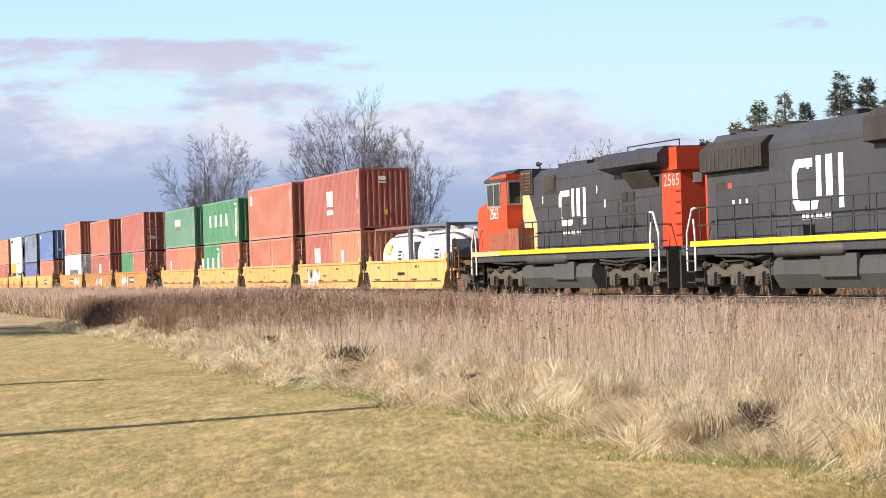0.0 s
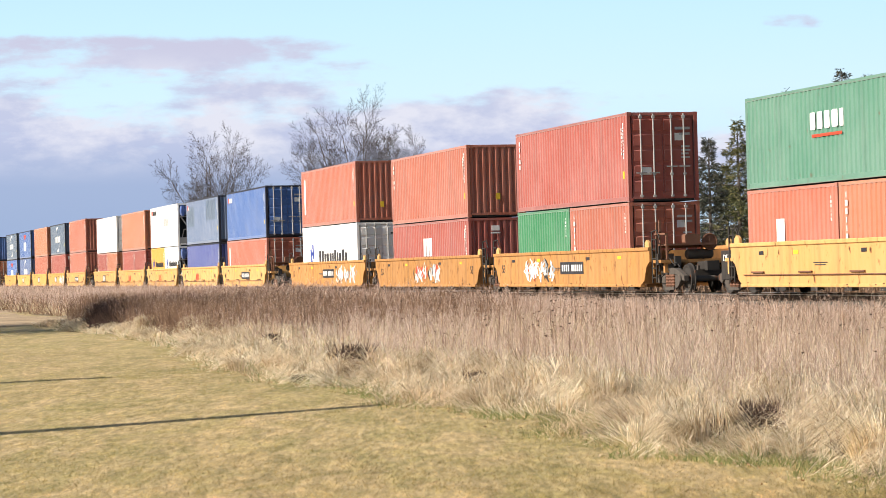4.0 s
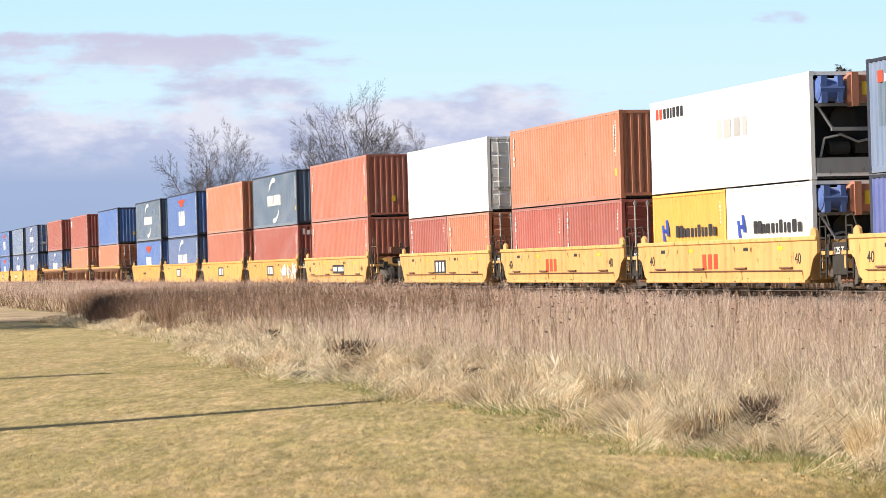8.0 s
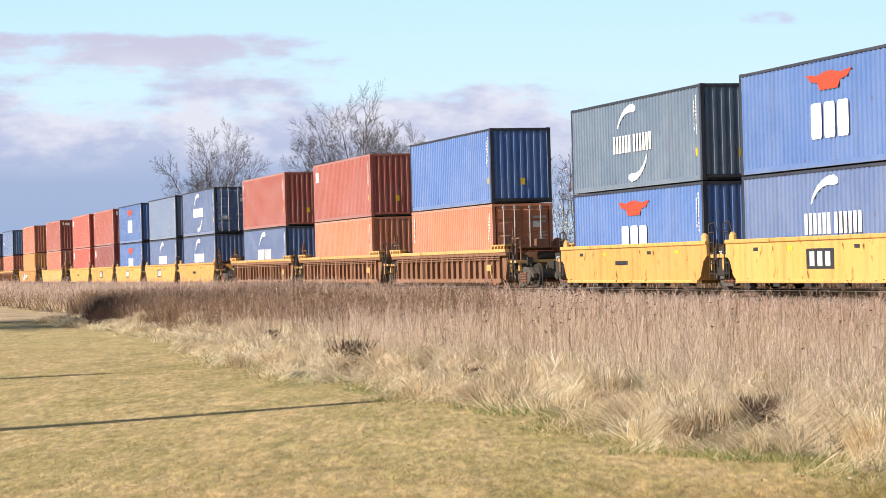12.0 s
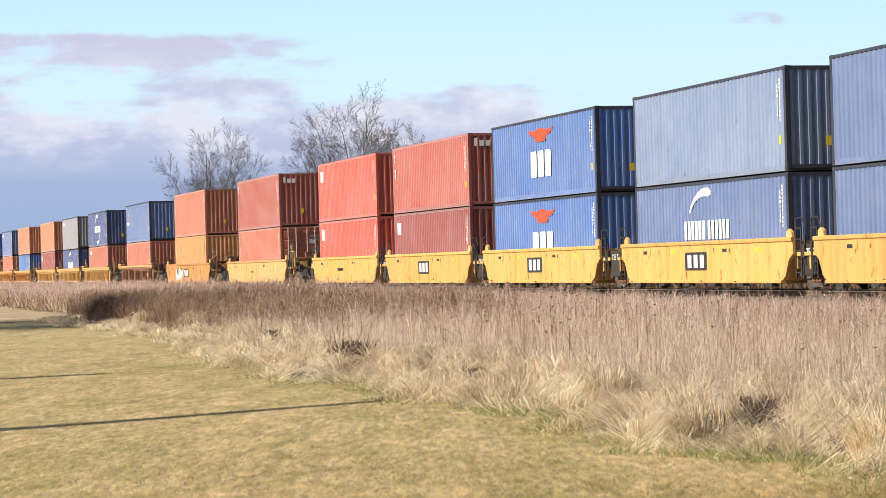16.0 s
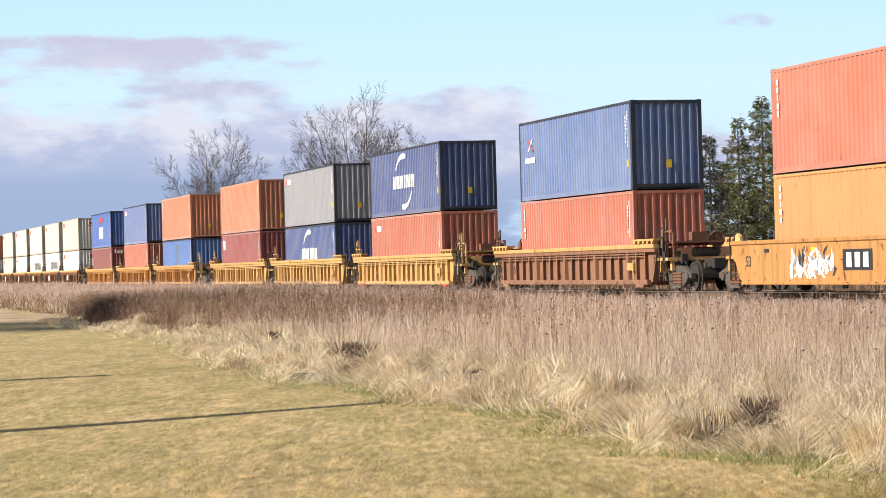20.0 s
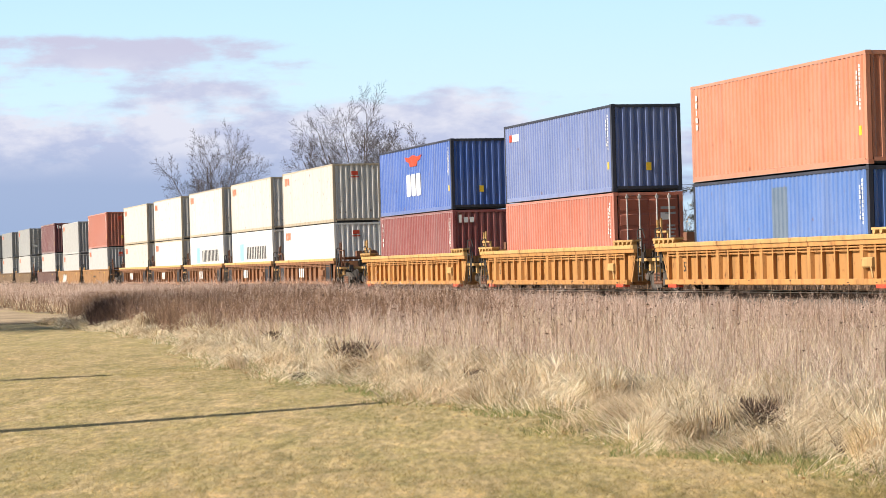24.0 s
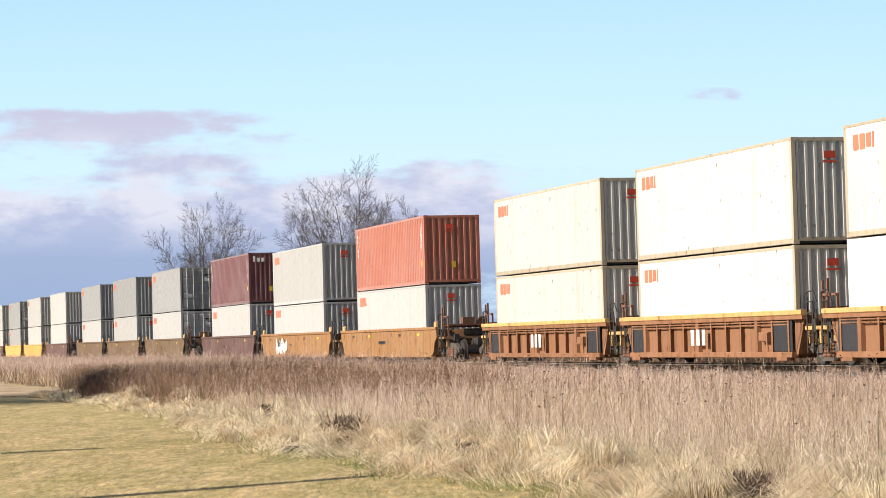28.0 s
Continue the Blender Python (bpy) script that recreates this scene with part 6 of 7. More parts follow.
def conifer(place, height, width, seed, mat, gap=.30, label="", dense=1.0):
    """A spruce: whorls of boughs that sag and lift at the tips, hung with flat sprays of needles."""
    rr = np.random.default_rng(seed)
    tree = tagged(new("conifer"), label, "tree", "conifers")
    tree.matrix_basis = Matrix.Translation(place)
    trunk = Build().tube((0, 0, -.3), (0, 0, height * .55), height * .016, 9, height * .010).tube((0, 0, height * .55), (0, 0, height * .99), height * .010, 7, .015)
    V, z, limbs = [], height * .10, Build()
    while z < height * .985:
        f = 1 - z / height
        whorl = rr.uniform(.6, 1.2)
        for a in rr.uniform(0, 2 * np.pi) + np.arange(rr.integers(3, 6)) * 1.35 + rr.normal(0, .3, 1):
            L = width * (1.3 * f ** .72) * whorl * rr.uniform(.4, 1.2) + .10
            sag = rr.uniform(-.15, .45) * (.5 + f)
            root = np.array([0, 0, z])
            out = np.array([np.cos(a), np.sin(a), 0])
            mid, tip = root + out * L * .6 + np.array([0, 0, -sag * L * .7 + .12 * L]), root + out * L + np.array([0, 0, .12 * L - sag * L * .45])
            if L > .4:
                limbs.twig(root, mid, .02 + .012 * L, .014)
                limbs.twig(mid, tip, .014, .008)
            m = int((12 + 62 * L) * dense)
            s = rr.uniform(.12, 1.0, m) ** .75
            c = np.where(s[:, None] < .6, root + (mid - root) * (s / .6)[:, None], mid + (tip - mid) * ((s - .6) / .4)[:, None])
            lat = np.array([-np.sin(a), np.cos(a), 0])
            e = rr.normal(0, 1, m) * .17 * L * (1.15 - s)
            c = c + lat * e[:, None] + np.array([0, 0, 1]) * (rr.normal(0, .09, m) - np.abs(e) * .3)[:, None]
            dirs = out * rr.uniform(.2, 1, m)[:, None] + lat * (np.sign(e) * rr.uniform(.1, 1.0, m))[:, None] + np.array([0, 0, 1]) * rr.uniform(-.8, .6, m)[:, None]
            dirs /= np.linalg.norm(dirs, axis=1)[:, None]
            sd = np.cross(dirs, rr.normal(0, 1, (m, 3)))
            sd /= np.linalg.norm(sd, axis=1)[:, None] + 1e-6
            k = 1 / math.sqrt(dense)
            ln, wd = rr.uniform(.10, .30, m)[:, None] * k, rr.uniform(.014, .034, m)[:, None] * k
            V.append(np.stack([c - sd * wd * .7, c + sd * wd * .7, c + dirs * ln * .6 + sd * wd, c + dirs * ln - sd * wd * .1], 1))
        z += gap * rr.uniform(.4, 1.5)
    part("trunk", trunk, BARK, tree)
    tagged(part("bough", limbs, BARK, tree), kind="stuff")
    V = np.concatenate(V).reshape(-1, 3)
    part("crown", mesh_fast("crown", V, np.arange(len(V)).reshape(-1, 4), mat, ""), mat, tree, "dark green needle sprays with gaps")
    return tree


def far_point(px, dist):
    """A place at a bearing given by its sine from the view's middle, and its distance."""
    return (px * dist, dist, 0.0)


bare_tree(far_point(-.0930, 215), 15.2, 5, 9, "leafless grey-brown tree beyond the track", 5.0, lean=1.0)
bare_tree(far_point(-.0345, 190), 16.2, 8, 11, "tall leafless grey-brown tree beyond the track", 4.7)
bare_tree(far_point(-.0115, 205), 13.8, 21, 8, "leafless tree beside a taller one beyond the track", 3.0)
for i, (px, dist, hh) in enumerate([(.049, 140, 7.6), (.056, 150, 8.6), (.063, 142, 9.0), (.069, 146, 8.2), (.081, 138, 7.6), (.086, 142, 7.8), (.092, 146, 6.6), (.098, 130, 5.0), (.040, 160, 5.6), (.072, 160, 6.4)]):
    bare_tree(far_point(px, dist), hh, 70 + i, 4, "thin leafless sapling beyond the track", .16 * hh, 70, .5, .4)
for i, (px, dist, hh, w, m) in enumerate([(.110, 118, 7.6, 1.5, NEEDLEDARK), (.122, 122, 8.6, 1.9, NEEDLE), (.132, 126, 9.9, 2.0, NEEDLE), (.1425, 120, 10.0, 1.8, NEEDLE), (.151, 124, 9.6, 1.9, NEEDLEDARK),
                                          (.1655, 122, 11.0, 2.1, NEEDLEDARK), (.1765, 126, 11.0, 2.2, NEEDLEDARK), (.188, 122, 10.4, 2.2, NEEDLEDARK), (.158, 132, 8.6, 2.0, NEEDLE), (.117, 130, 6.5, 1.8, NEEDLEDARK)]):
    conifer(far_point(px, dist), hh, w, 90 + i, m, .20, "ragged dark green conifer beyond the track")

# a pale service pole and its wire behind the track
pole = tagged(new("service_pole"), "slim pale pole carrying one wire before conifers", "pole")
pole.matrix_basis = Matrix.Translation(far_point(.155, 108))
part("shaft", Build().tube((0, 0, -.3), (0, 0, 5.3), .09, 10, .07), PAINT["greywhite"], pole)
part("wire", Build().pipe([(-7.0 + k * 1.4, 0, 4.8 + .0009 * (k - 5) ** 2 * 4 + (.03 * k)) for k in range(16)], .012, 4), IRON, pole)

# what casts the long shadows on the lawn: bare trunks beyond the lawn's open side
for sx, sy, hh, r, taper in [(-4.74, 25.83, 9.75, .44, .36), (-7.04, 37.6, 7.95, .34, .85)]:
    back = 11.0
    px, py = sx - back * math.cos(radians(SUN_TURN)), sy - back * math.sin(radians(SUN_TURN))
    pole = tagged(new("utility_pole"), "weathered wooden pole standing on the lawn", "pole", "poles")
    pole.matrix_basis = Matrix.Translation((px, py, float(lie(px, py))))
    part("shaft", Build().tube((0, 0, -.4), (0, 0, hh), r, 14, r * taper), BARK, pole)

# out of view: a tree placed for the shade band across the far drive
conifer((-12.0 - 13.5 * math.cos(radians(SUN_TURN)), 75.5 - 13.5 * math.sin(radians(SUN_TURN)), 0), 16.0, 6.6, 140, NEEDLEDARK, .36, "broad dark unseen conifer that shades the lawn's far side", .6)

# second unseen tree, added only to thicken that shade band
conifer((-13.2 - 14.0 * math.cos(radians(SUN_TURN)), 82.5 - 14.0 * math.sin(radians(SUN_TURN)), 0), 15.5, 6.4, 141, NEEDLEDARK, .40, "broad dark unseen conifer that shades the lawn's far side", .55)

# ---- sky ----
CLOUD, cnt, cb = material("cloud_layer", 1.0)
cnt.nodes.remove(cb)
coord = cnt.nodes.new("ShaderNodeTexCoord")
sep = cnt.nodes.new("ShaderNodeSeparateXYZ")
cnt.links.new(coord.outputs["Object"], sep.inputs[0])


def cmath(op, a, b=None, c=None):
    n = cnt.nodes.new("ShaderNodeMath")
    n.operation = op
    for s, v in zip(n.inputs, (a, b, c)):
        if v is None:
            continue
        if isinstance(v, (int, float)):
            s.default_value = v
        else:
            cnt.links.new(v, s)
    return n.outputs[0]


def cloud_noise(sx, sz, scale, detail, seed, rough=.55):
    cx = cnt.nodes.new("ShaderNodeCombineXYZ")
    cnt.links.new(cmath("MULTIPLY", sep.outputs[0], sx), cx.inputs[0])
    cnt.links.new(cmath("MULTIPLY", sep.outputs[2], sz), cx.inputs[2])
    cx.inputs[1].default_value = seed
    n = cnt.nodes.new("ShaderNodeTexNoise")
    n.inputs["Scale"].default_value, n.inputs["Detail"].default_value, n.inputs["Roughness"].default_value = scale, detail, rough
    cnt.links.new(cx.outputs[0], n.inputs["Vector"])
    return n.outputs[0]


def hump(axis, mid, half):
    """1 at mid, falling to 0 at half away."""
    v = cmath("ABSOLUTE", cmath("SUBTRACT", axis, mid))
    m = cnt.nodes.new("ShaderNodeMapRange")
    m.interpolation_type = "SMOOTHSTEP"
    cnt.links.new(v, m.inputs[0])
    m.inputs[1].default_value, m.inputs[2].default_value, m.inputs[3].default_value, m.inputs[4].default_value = half * .3, half, 1, 0
    return m.outputs[0]



SX, SZ = sep.outputs[0], sep.outputs[2]       # metres on a sheet far behind everything


sway = cmath("MULTIPLY", cmath("SUBTRACT", cloud_noise(.002, .002, 1, 3, 8.0), .5), 30)
TZ = cmath("ADD", cmath("ADD", SZ, sway), cmath("MULTIPLY", SX, .045))
n_fine = cloud_noise(.0060, .020, 1, 8, 1.5, .58)
n_wide = cloud_noise(.0022, .0085, 1, 4, 9.0, .5)
fbm = cmath("ADD", cmath("MULTIPLY", n_fine, 1.0), cmath("MULTIPLY_ADD", n_wide, 1.0, -.5))
bank = cmath("MULTIPLY", hump(TZ, 110, 318), cmath("ADD", .28, cmath("MULTIPLY", hump(SX, -300, 1200), .40)))
band = cmath("MULTIPLY", hump(TZ, 362, 58), cmath("MULTIPLY", hump(SX, -640, 900), .60))
wisps = cmath("MULTIPLY", hump(TZ, 318, 44), cmath("MULTIPLY", hump(SX, -560, 820), .50))
small = cmath("MULTIPLY", hump(TZ, 441, 26), cmath("MULTIPLY", hump(SX, 625, 110), .49))
amount = cmath("MAXIMUM", cmath("MAXIMUM", bank, band), cmath("MAXIMUM", wisps, small))
mr = cnt.nodes.new("ShaderNodeMapRange")
mr.interpolation_type = "SMOOTHSTEP"
cnt.links.new(cmath("ADD", fbm, amount), mr.inputs[0])
mr.inputs[1].default_value, mr.inputs[2].default_value, mr.inputs[3].default_value, mr.inputs[4].default_value = .84, 1.08, 0, 1
alpha = mr.outputs[0]
puff = cloud_noise(.0075, .017, 1, 7, 6.0, .58)
high = ramp(cnt, cmath("DIVIDE", TZ, 600), [(.02, (0.27, 0.355, 0.53)), (.22, (0.30, 0.375, 0.55)), (.36, (0.42, 0.46, 0.62)), (.5, (0.46, 0.49, 0.63)), (.62, (0.475, 0.48, 0.61))])
bright = cmath("MULTIPLY", hump(TZ, 258, 125), ramp(cnt, puff, [(.42, (0, 0, 0)), (.60, (1, 1, 1))]))
cloud_col = mix(cnt, cmath("MULTIPLY", bright, .85), high, (0.64, 0.645, 0.72))
clear = ramp(cnt, cmath("DIVIDE", SZ, 600), [(.05, (0.50, 0.65, 0.80)), (.5, (0.535, 0.715, 0.825)), (.72, (0.475, 0.69, 0.825)), (1.0, (0.40, 0.62, 0.83))])
em = cnt.nodes.new("ShaderNodeEmission")
em.inputs["Strength"].default_value = 0.73
cnt.links.new(mix(cnt, alpha, clear, cloud_col), em.inputs["Color"])
cnt.links.new(em.outputs[0], cnt.nodes["Material Output"].inputs[0])
me = bpy.data.meshes.new("backdrop")
me.from_pydata([(-1500, 0, -80), (1500, 0, -80), (1500, 0, 700), (-1500, 0, 700)], [], [(0, 1, 2, 3)])
me.materials.append(CLOUD)
clouds = tagged(new("backdrop_clouds", me), "drifting grey-white clouds low in a pale blue sky", kind="structure")

# ---- the train ----
FLOOR = RAIL + 0.36
STD, HC = 2.591, 2.896
GAP = 0.025
NAMES = {"red": "weathered red", "brightred": "bright red", "darkred": "dark brick-red", "maroon": "deep maroon", "redorange": "faded red-orange", "orange": "faded orange", "paleorange": "pale orange", "green": "bright green",
         "teal": "dull sea-green", "blue": "bright blue", "deepblue": "deep blue", "slate": "dark slate-blue", "cmablue": "grey-blue", "indigo": "faded indigo", "hazyblue": "chalky light blue", "navy": "navy blue", "greyblue": "pale grey-blue", "grey": "light grey",
         "white": "white", "palegrey": "pale grey-white", "cream": "cream-white", "offwhite": "off-white", "greywhite": "grayish white", "yellow": "yellow"}
MARKS = {"acl": "white emblem blocks", "square": "a small white emblem", "uasc": "four large white blocks", "teal": "small white lettering", "cma": "white swoosh emblem", "apl": "red wing above white blocks",
         "hapag": "dark lettering and blue bars", "hapag_low": "dark lettering and blue bars", "reefer": "small dark lettering", "oocl": "small red emblem", "maersk": "dark lettering and a blue square",
         "x": "a small crossed emblem", "codes": "white code marks", "bar": "a tall white bar", "corner": "a white corner emblem", "midlogo": "white patches", "patched": "darker repainted patches", "worn": "one worn grey patch", "shortmark": "a white emblem", "": "few marks"}


def stack(u, top, lower, hl, ht):
    """Containers over one well: lower ones from front to rear, then the one on top."""
    z = FLOOR
    if len(lower) == 2:
        for k, (c, mark, end) in enumerate(lower):
            container(6.058, hl, c, u + k * 6.134, z, end, mark, "%s twenty-foot container with %s, in a well" % (NAMES[c], MARKS[mark]))
    else:
        c, mark, end, em = lower[0]
        container(12.192, hl, c, u, z, end, mark, "%s container with %s in a well" % (NAMES[c], MARKS[mark]), c in ("white", "cream", "greywhite", "palegrey", "offwhite"), em)
    c, mark, end, em = top
    container(12.192, ht, c, u, z + hl + GAP, end, mark, "%s container with %s, on top" % (NAMES[c], MARKS[mark]), c in ("white", "cream", "greywhite", "palegrey", "offwhite"), em)


W = "wall"
STACKS = [
    # u, top, lower (front to rear), lower height, top height, well: kind, colour, cap, length, sign, graffiti, first of car
    (109.05, ("red", "acl", W, "markwhite"), [("orange", "shortmark", W), ("red", "acl", W)], STD, HC, ("smooth", "wellyellow", "wellyellow", 13.7, "", 1, 0)),
    (124.3, ("redorange", "square", W, ""), [("redorange", "codes", "door"), ("redorange", "codes", W)], STD, HC, ("smooth", "wellyellow", "wellyellow", 13.7, "", 0, 0)),
    (139.6, ("green", "uasc", W, ""), [("redorange", "codes", "door"), ("green", "uasc", W)], STD, STD, ("smooth", "wellyellow", "wellyellow", 13.7, "", 0, 0)),
    (155.0, ("teal", "teal", W, ""), [("orange", "codes", W), ("redorange", "shortmark", W)], STD, STD, ("smooth", "wellyellow", "wellyellow", 13.7, "", 0, 0)),
    (177.1, ("red", "codes", "door", ""), [("redorange", "codes", "door"), ("green", "", W)], STD, HC, ("smooth", "wellorange", "wellorange", 17.0, "plate", 3, 1)),
    (195.95, ("redorange", "codes", W, ""), [("red", "acl", W, "markwhite")], STD, HC, ("smooth", "wellorange", "wellorange", 17.0, "letters", 5, 0)),
    (215.05, ("redorange", "bar", W, ""), [("white", "hapag", "door", "")], HC, HC, ("smooth", "wellorange", "wellorange", 17.0, "plate", 2, 0)),
    (236.8, ("blue", "corner", "door", ""), [("redorange", "bar", "door", "")], STD, HC, ("smooth", "wellyellow", "wellyellow", 13.7, "plate", 0, 1)),
    (251.7, ("greyblue", "patched", W, ""), [("indigo", "midlogo", W, "")], STD, HC, ("smooth", "wellyellow", "wellyellow", 13.7, "letters", 0, 0)),
    (267.4, ("white", "reefer", "reefer", ""), [("white", "hapag_low", "reefer"), ("yellow", "hapag_low", W)], STD, HC, ("smooth", "wellyellow", "wellyellow", 13.7, "letters", 0, 0)),
    (282.5, ("orange", "codes", W, ""), [("red", "codes", "door"), ("red", "codes", W)], STD, HC, ("smooth", "wellyellow", "wellyellow", 13.7, "letters", 0, 0)),
    (297.75, ("white", "codes", "door", "decal"), [("orange", "codes", "door"), ("red", "codes", W)], STD, HC, ("smooth", "wellyellow", "wellyellow", 13.7, "block", 0, 0)),
    (317.5, ("redorange", "codes", W, ""), [("redorange", "codes", W, "")], HC, HC, ("smooth", "wellyellow", "wellyellow", 13.7, "plate", 0, 1)),
    (333.1, ("slate", "cma", W, ""), [("red", "codes", W, "tex")], HC, HC, ("smooth", "wellgold", "wellgold", 13.7, "block", 2, 0)),
    (348.4, ("orange", "codes", W, ""), [("redorange", "", W, "")], HC, HC, ("smooth", "wellgold", "wellgold", 13.7, "block", 0, 0)),
    (364.3, ("blue", "apl", W, ""), [("cmablue", "cma", W, "")], HC, HC, ("smooth", "wellgold", "wellgold", 13.7, "block", 0, 0)),
    (379.5, ("slate", "cma", W, ""), [("blue", "apl", W, "")], HC, HC, ("smooth", "wellgold", "wellgold", 13.7, "bar", 0, 0)),
    (401.5, ("blue", "", W, ""), [("orange", "codes", "door", "")], HC, HC, ("ribbed", "wellbrown", "wellcap", 17.4, "", 0, 1)),
    (421.0, ("red", "square", W, ""), [("orange", "", W, "")], HC, HC, ("ribbed", "wellbrown", "wellcap", 17.4, "", 0, 0)),
    (440.4, ("red", "codes", W, ""), [("cmablue", "cma", W, "")], HC, HC, ("ribbed", "wellbrown", "wellcap", 17.4, "", 0, 0)),
    (462.0, ("cmablue", "cma", "door", ""), [("cmablue", "cma", W, "")], HC, HC, ("smooth", "wellgold", "wellgold", 13.7, "bar", 0, 1)),
    (477.1, ("greyblue", "", W, ""), [("cmablue", "cma", W, "")], HC, HC, ("smooth", "wellgold", "wellgold", 13.7, "block", 0, 0)),
    (493.0, ("blue", "apl", W, ""), [("blue", "apl", W, "")], HC, HC, ("smooth", "wellgold", "wellgold", 13.7, "block", 0, 0)),
    (508.5, ("red", "codes", W, "tex"), [("darkred", "square", W, "")], HC, HC, ("smooth", "wellgold", "wellgold", 13.7, "block", 0, 0)),
    (523.8, ("brightred", "square", W, ""), [("brightred", "square", W, "")], HC, HC, ("smooth", "wellgold", "wellgold", 13.7, "bar", 0, 0)),
    (545.9, ("red", "codes", W, "tex"), [("redorange", "codes", "door", "")], HC, HC, ("smooth", "wellochre", "wellochre", 17.4, "", 0, 1)),
    (569.4, ("redorange", "codes", W, ""), [("paleorange", "codes", W, "")], HC, HC, ("smooth", "wellorange", "wellorange", 17.4, "block", 1, 1)),
    (593.0, ("cmablue", "x", W, ""), [("redorange", "codes", W, "")], HC, HC, ("ribbed", "wellbrown", "wellcap", 17.4, "", 0, 1)),
    (616.3, ("navy", "cma", W, ""), [("redorange", "corner", W, "")], HC, HC, ("ribbed", "wellochre", "wellochre", 17.4, "", 0, 1)),
    (636.0, ("grey", "corner", W, ""), [("navy", "cma", W, "")], HC, HC, ("ribbed", "wellochre", "wellochre", 17.4, "", 0, 0)),
    (655.1, ("orange", "codes", W, ""), [("darkred", "square", W, "")], HC, HC, ("ribbed", "wellochre", "wellochre", 17.4, "", 0, 0)),
    (678.6, ("orange", "codes", W, ""), [("blue", "worn", W, "")], HC, HC, ("ribbed", "wellorange", "wellochre", 17.4, "", 0, 1)),
    (698.0, ("hazyblue", "corner", W, ""), [("redorange", "", "door", "")], HC, HC, ("ribbed", "wellorange", "wellochre", 17.4, "", 0, 0)),
    (717.7, ("deepblue", "apl", W, ""), [("darkred", "codes", W, "tex")], HC, HC, ("ribbed", "wellorange", "wellochre", 17.4, "", 0, 0)),
    (739.4, ("cream", "oocl", W, "markred"), [("offwhite", "oocl", W, "markred")], HC, HC, ("ribbed", "wellrust", "wellcap", 14.2, "block", 0, 1)),
    (754.8, ("cream", "oocl", W, "markred"), [("offwhite", "maersk", W, "")], HC, HC, ("ribbed", "wellrust", "wellcap", 14.2, "block", 0, 0)),
    (770.0, ("cream", "oocl", W, "markred"), [("offwhite", "maersk", W, "")], HC, HC, ("ribbed", "wellrust", "wellcap", 14.2, "block", 0, 0)),
    (785.5, ("cream", "oocl", W, "markred"), [("cream", "oocl", W, "markred")], HC, HC, ("ribbed", "wellrust", "wellcap", 14.2, "block", 0, 0)),
    (801.1, ("cream", "oocl", W, "markred"), [("cream", "oocl", W, "markred")], HC, HC, ("ribbed", "wellrust", "wellcap", 14.2, "block", 0, 0)),
    (823.5, ("redorange", "codes", W, "markred"), [("palegrey", "oocl", W, "markred")], HC, HC, ("smooth", "wellmud", "wellmud", 17.0, "bar", 0, 1)),
    (842.8, ("palegrey", "oocl", W, "markred"), [("palegrey", "oocl", W, "markred")], STD, HC, ("smooth", "wellmud", "wellmud", 17.0, "", 1, 0)),
    (861.8, ("maroon", "codes", W, "tex"), [("palegrey", "oocl", W, "markred")], HC, HC, ("smooth", "wellmaroon", "wellmaroon", 17.0, "", 0, 0)),
    (885.5, ("greywhite", "oocl", "door", ""), [("palegrey", "oocl", "door", "")], HC, HC, ("smooth", "welldirt", "welldirt", 17.0, "", 0, 1)),
    (905.4, ("greywhite", "oocl", W, "markred"), [("palegrey", "oocl", W, "markred")], HC, HC, ("smooth", "welldirt", "welldirt", 17.0, "", 0, 0)),
    (925.2, ("greywhite", "oocl", W, "markred"), [("palegrey", "oocl", W, "markred")], HC, HC, ("smooth", "welldirt", "welldirt", 17.0, "", 0, 0)),
    (949.0, ("palegrey", "", W, ""), [("palegrey", "corner", W, "")], HC, HC, ("smooth", "wellmaroon", "wellmaroon", 17.0, "", 0, 1)),
    (969.8, ("palegrey", "oocl", W, ""), [("palegrey", "", W, "")], HC, HC, ("smooth", "wellgold", "wellgold", 17.0, "", 0, 0)),
    (990.0, ("greywhite", "oocl", "door", ""), [("greywhite", "oocl", "door", "")], HC, HC, ("smooth", "wellgold", "wellgold", 17.0, "", 0, 0)),
    (1010.0, ("palegrey", "oocl", W, ""), [("palegrey", "oocl", W, "")], HC, HC, ("smooth", "wellmaroon", "wellmaroon", 17.0, "", 0, 1)),
]
WELLNAMES = {"wellyellow": "faded yellow", "wellgold": "golden yellow", "wellochre": "stained ochre-yellow", "wellmud": "muddy orange-brown", "welldirt": "dirt-brown", "wellmaroon": "dull maroon-brown", "wellorange": "rusty orange", "wellbrown": "rusty brown", "wellrust": "rust-orange"}

locomotive(56.1, "2565", 1, "dirty black diesel locomotive with a yellow sill stripe")
locomotive(78.6, "2565", -1, "black diesel locomotive with red cab and nose")
tank_container(94.0, FLOOR, "tank", PAINT["frameblue"])
tank_container(100.13, FLOOR, "tank", PAINT["framered"])
well_car(94.0 + 6.1, 13.7, "smooth", "wellyellow", "wellyellow", True, .75, "bar", "faded yellow smooth-sided well car with two tanks", 0)
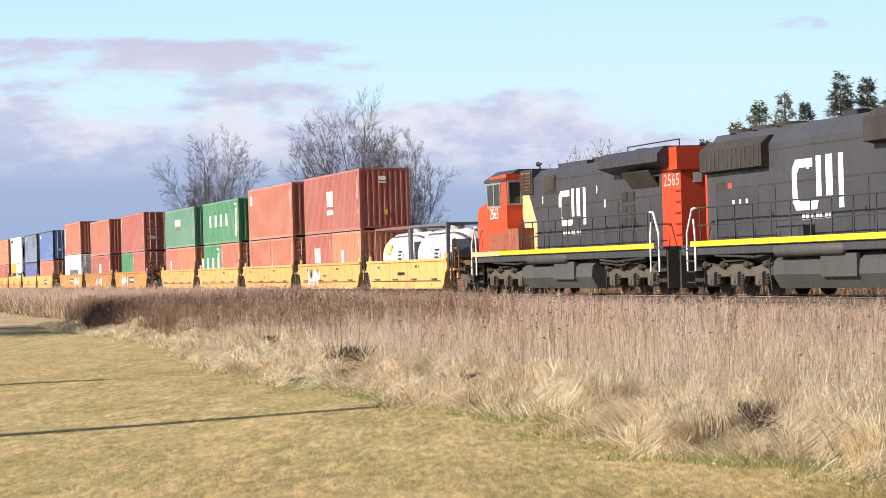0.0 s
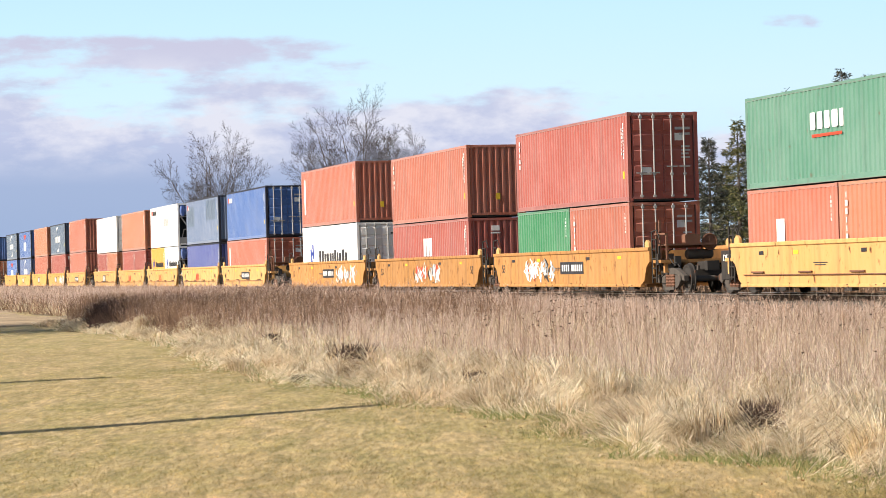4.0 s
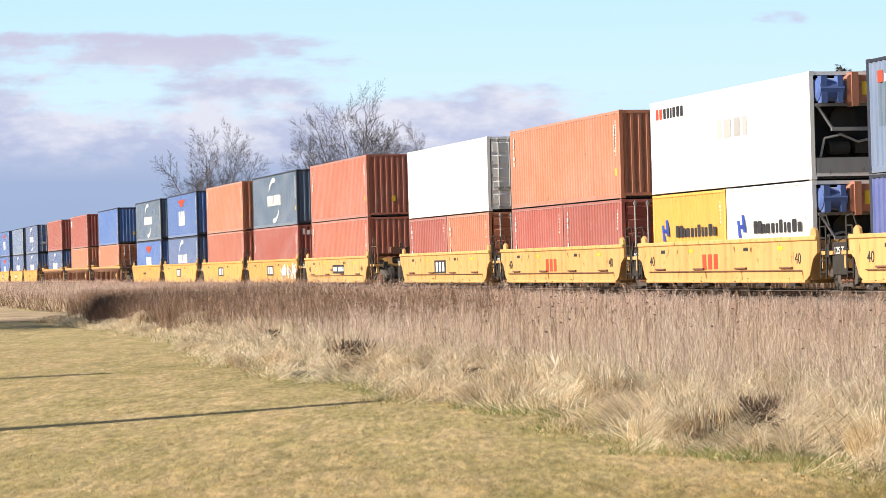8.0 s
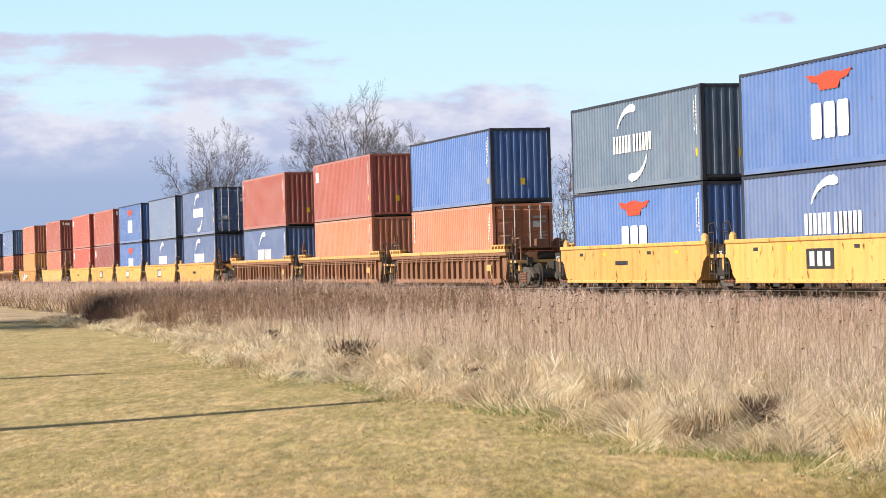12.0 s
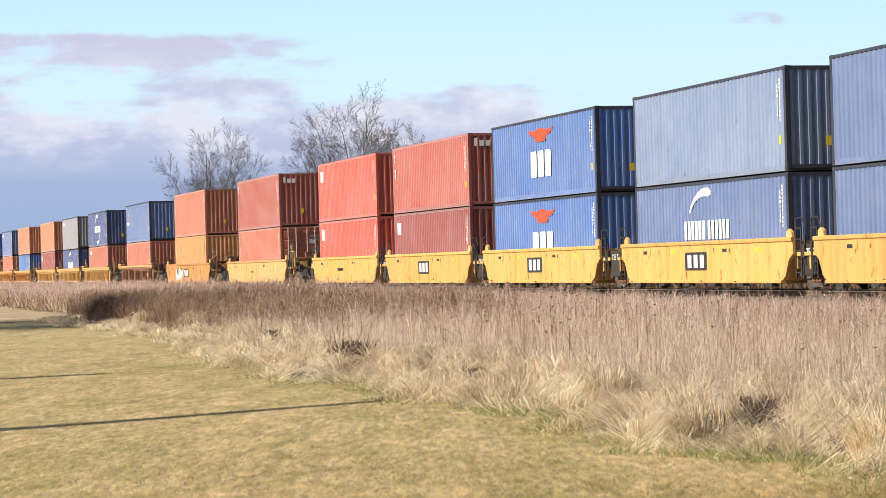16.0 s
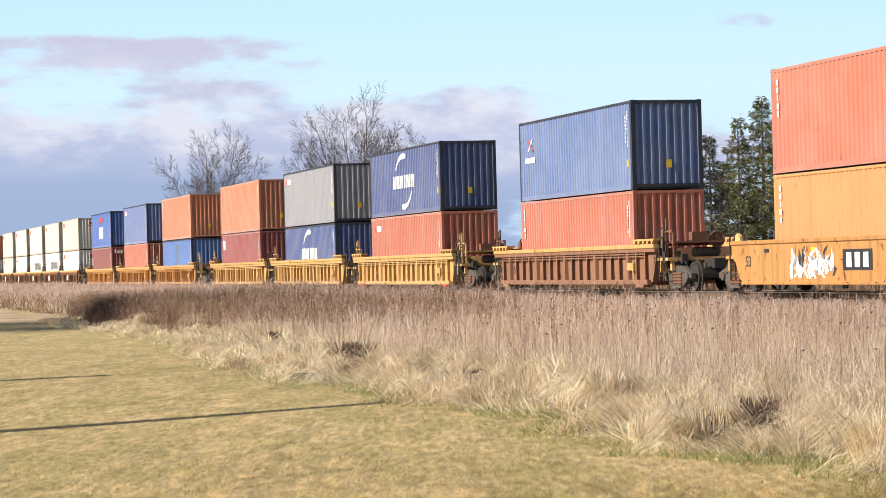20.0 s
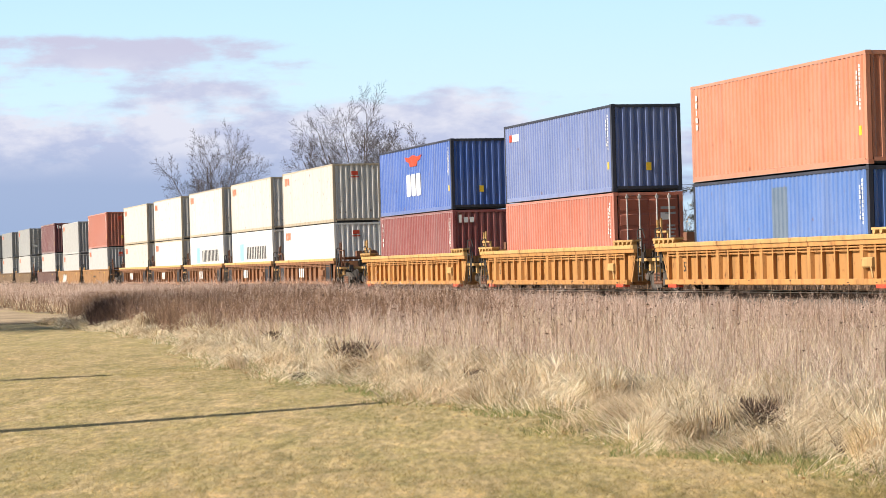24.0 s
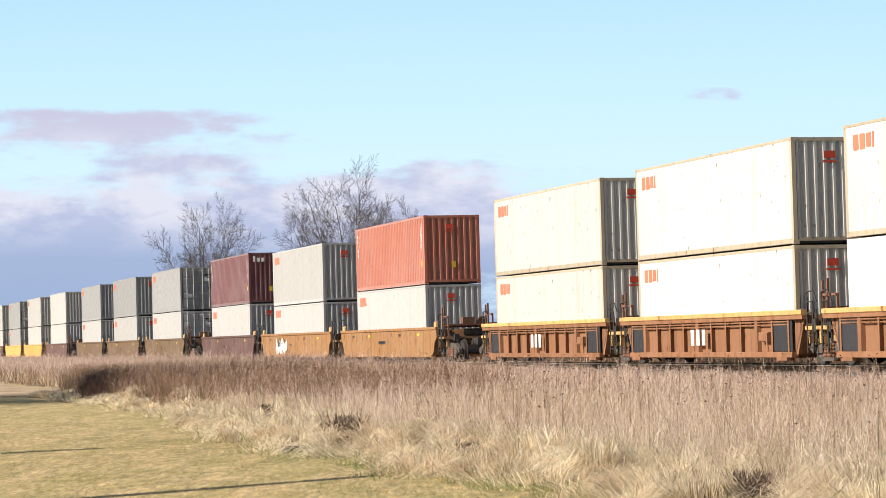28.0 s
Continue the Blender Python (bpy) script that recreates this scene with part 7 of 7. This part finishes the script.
for i, (u, top, lower, hl, ht, (kind, colour, cap, length, sign, paint_over, first)) in enumerate(STACKS):
    stack(u, top, lower, hl, ht)
    nxt = STACKS[i + 1] if i + 1 < len(STACKS) else None
    joint = .75
    if nxt and not nxt[5][6]:
        joint = (nxt[0] - u - length / 2 - nxt[5][3] / 2) / 2
    well_car(u + 6.096, length, kind, colour, cap, bool(first), joint, sign,
             "%s %s well car%s under stacked containers" % (WELLNAMES[colour], "smooth-sided" if kind == "smooth" else "ribbed", " with graffiti" if paint_over else ""), paint_over)


def motions():
    """The train slides past at a steady pace; the clouds drift."""
    for thing, u, z in TRAIN:
        walk(thing, [(t, Matrix.Translation(at(u - travelled(t), MID, z)) @ pose(0, 0, 0, 0, 0, HEADING)) for t in (0, 7, 14, 21, 28)])
    walk(clouds, [(0, pose(0, 4200, 0)), (28, pose(-140, 4200, 0))])


motions()
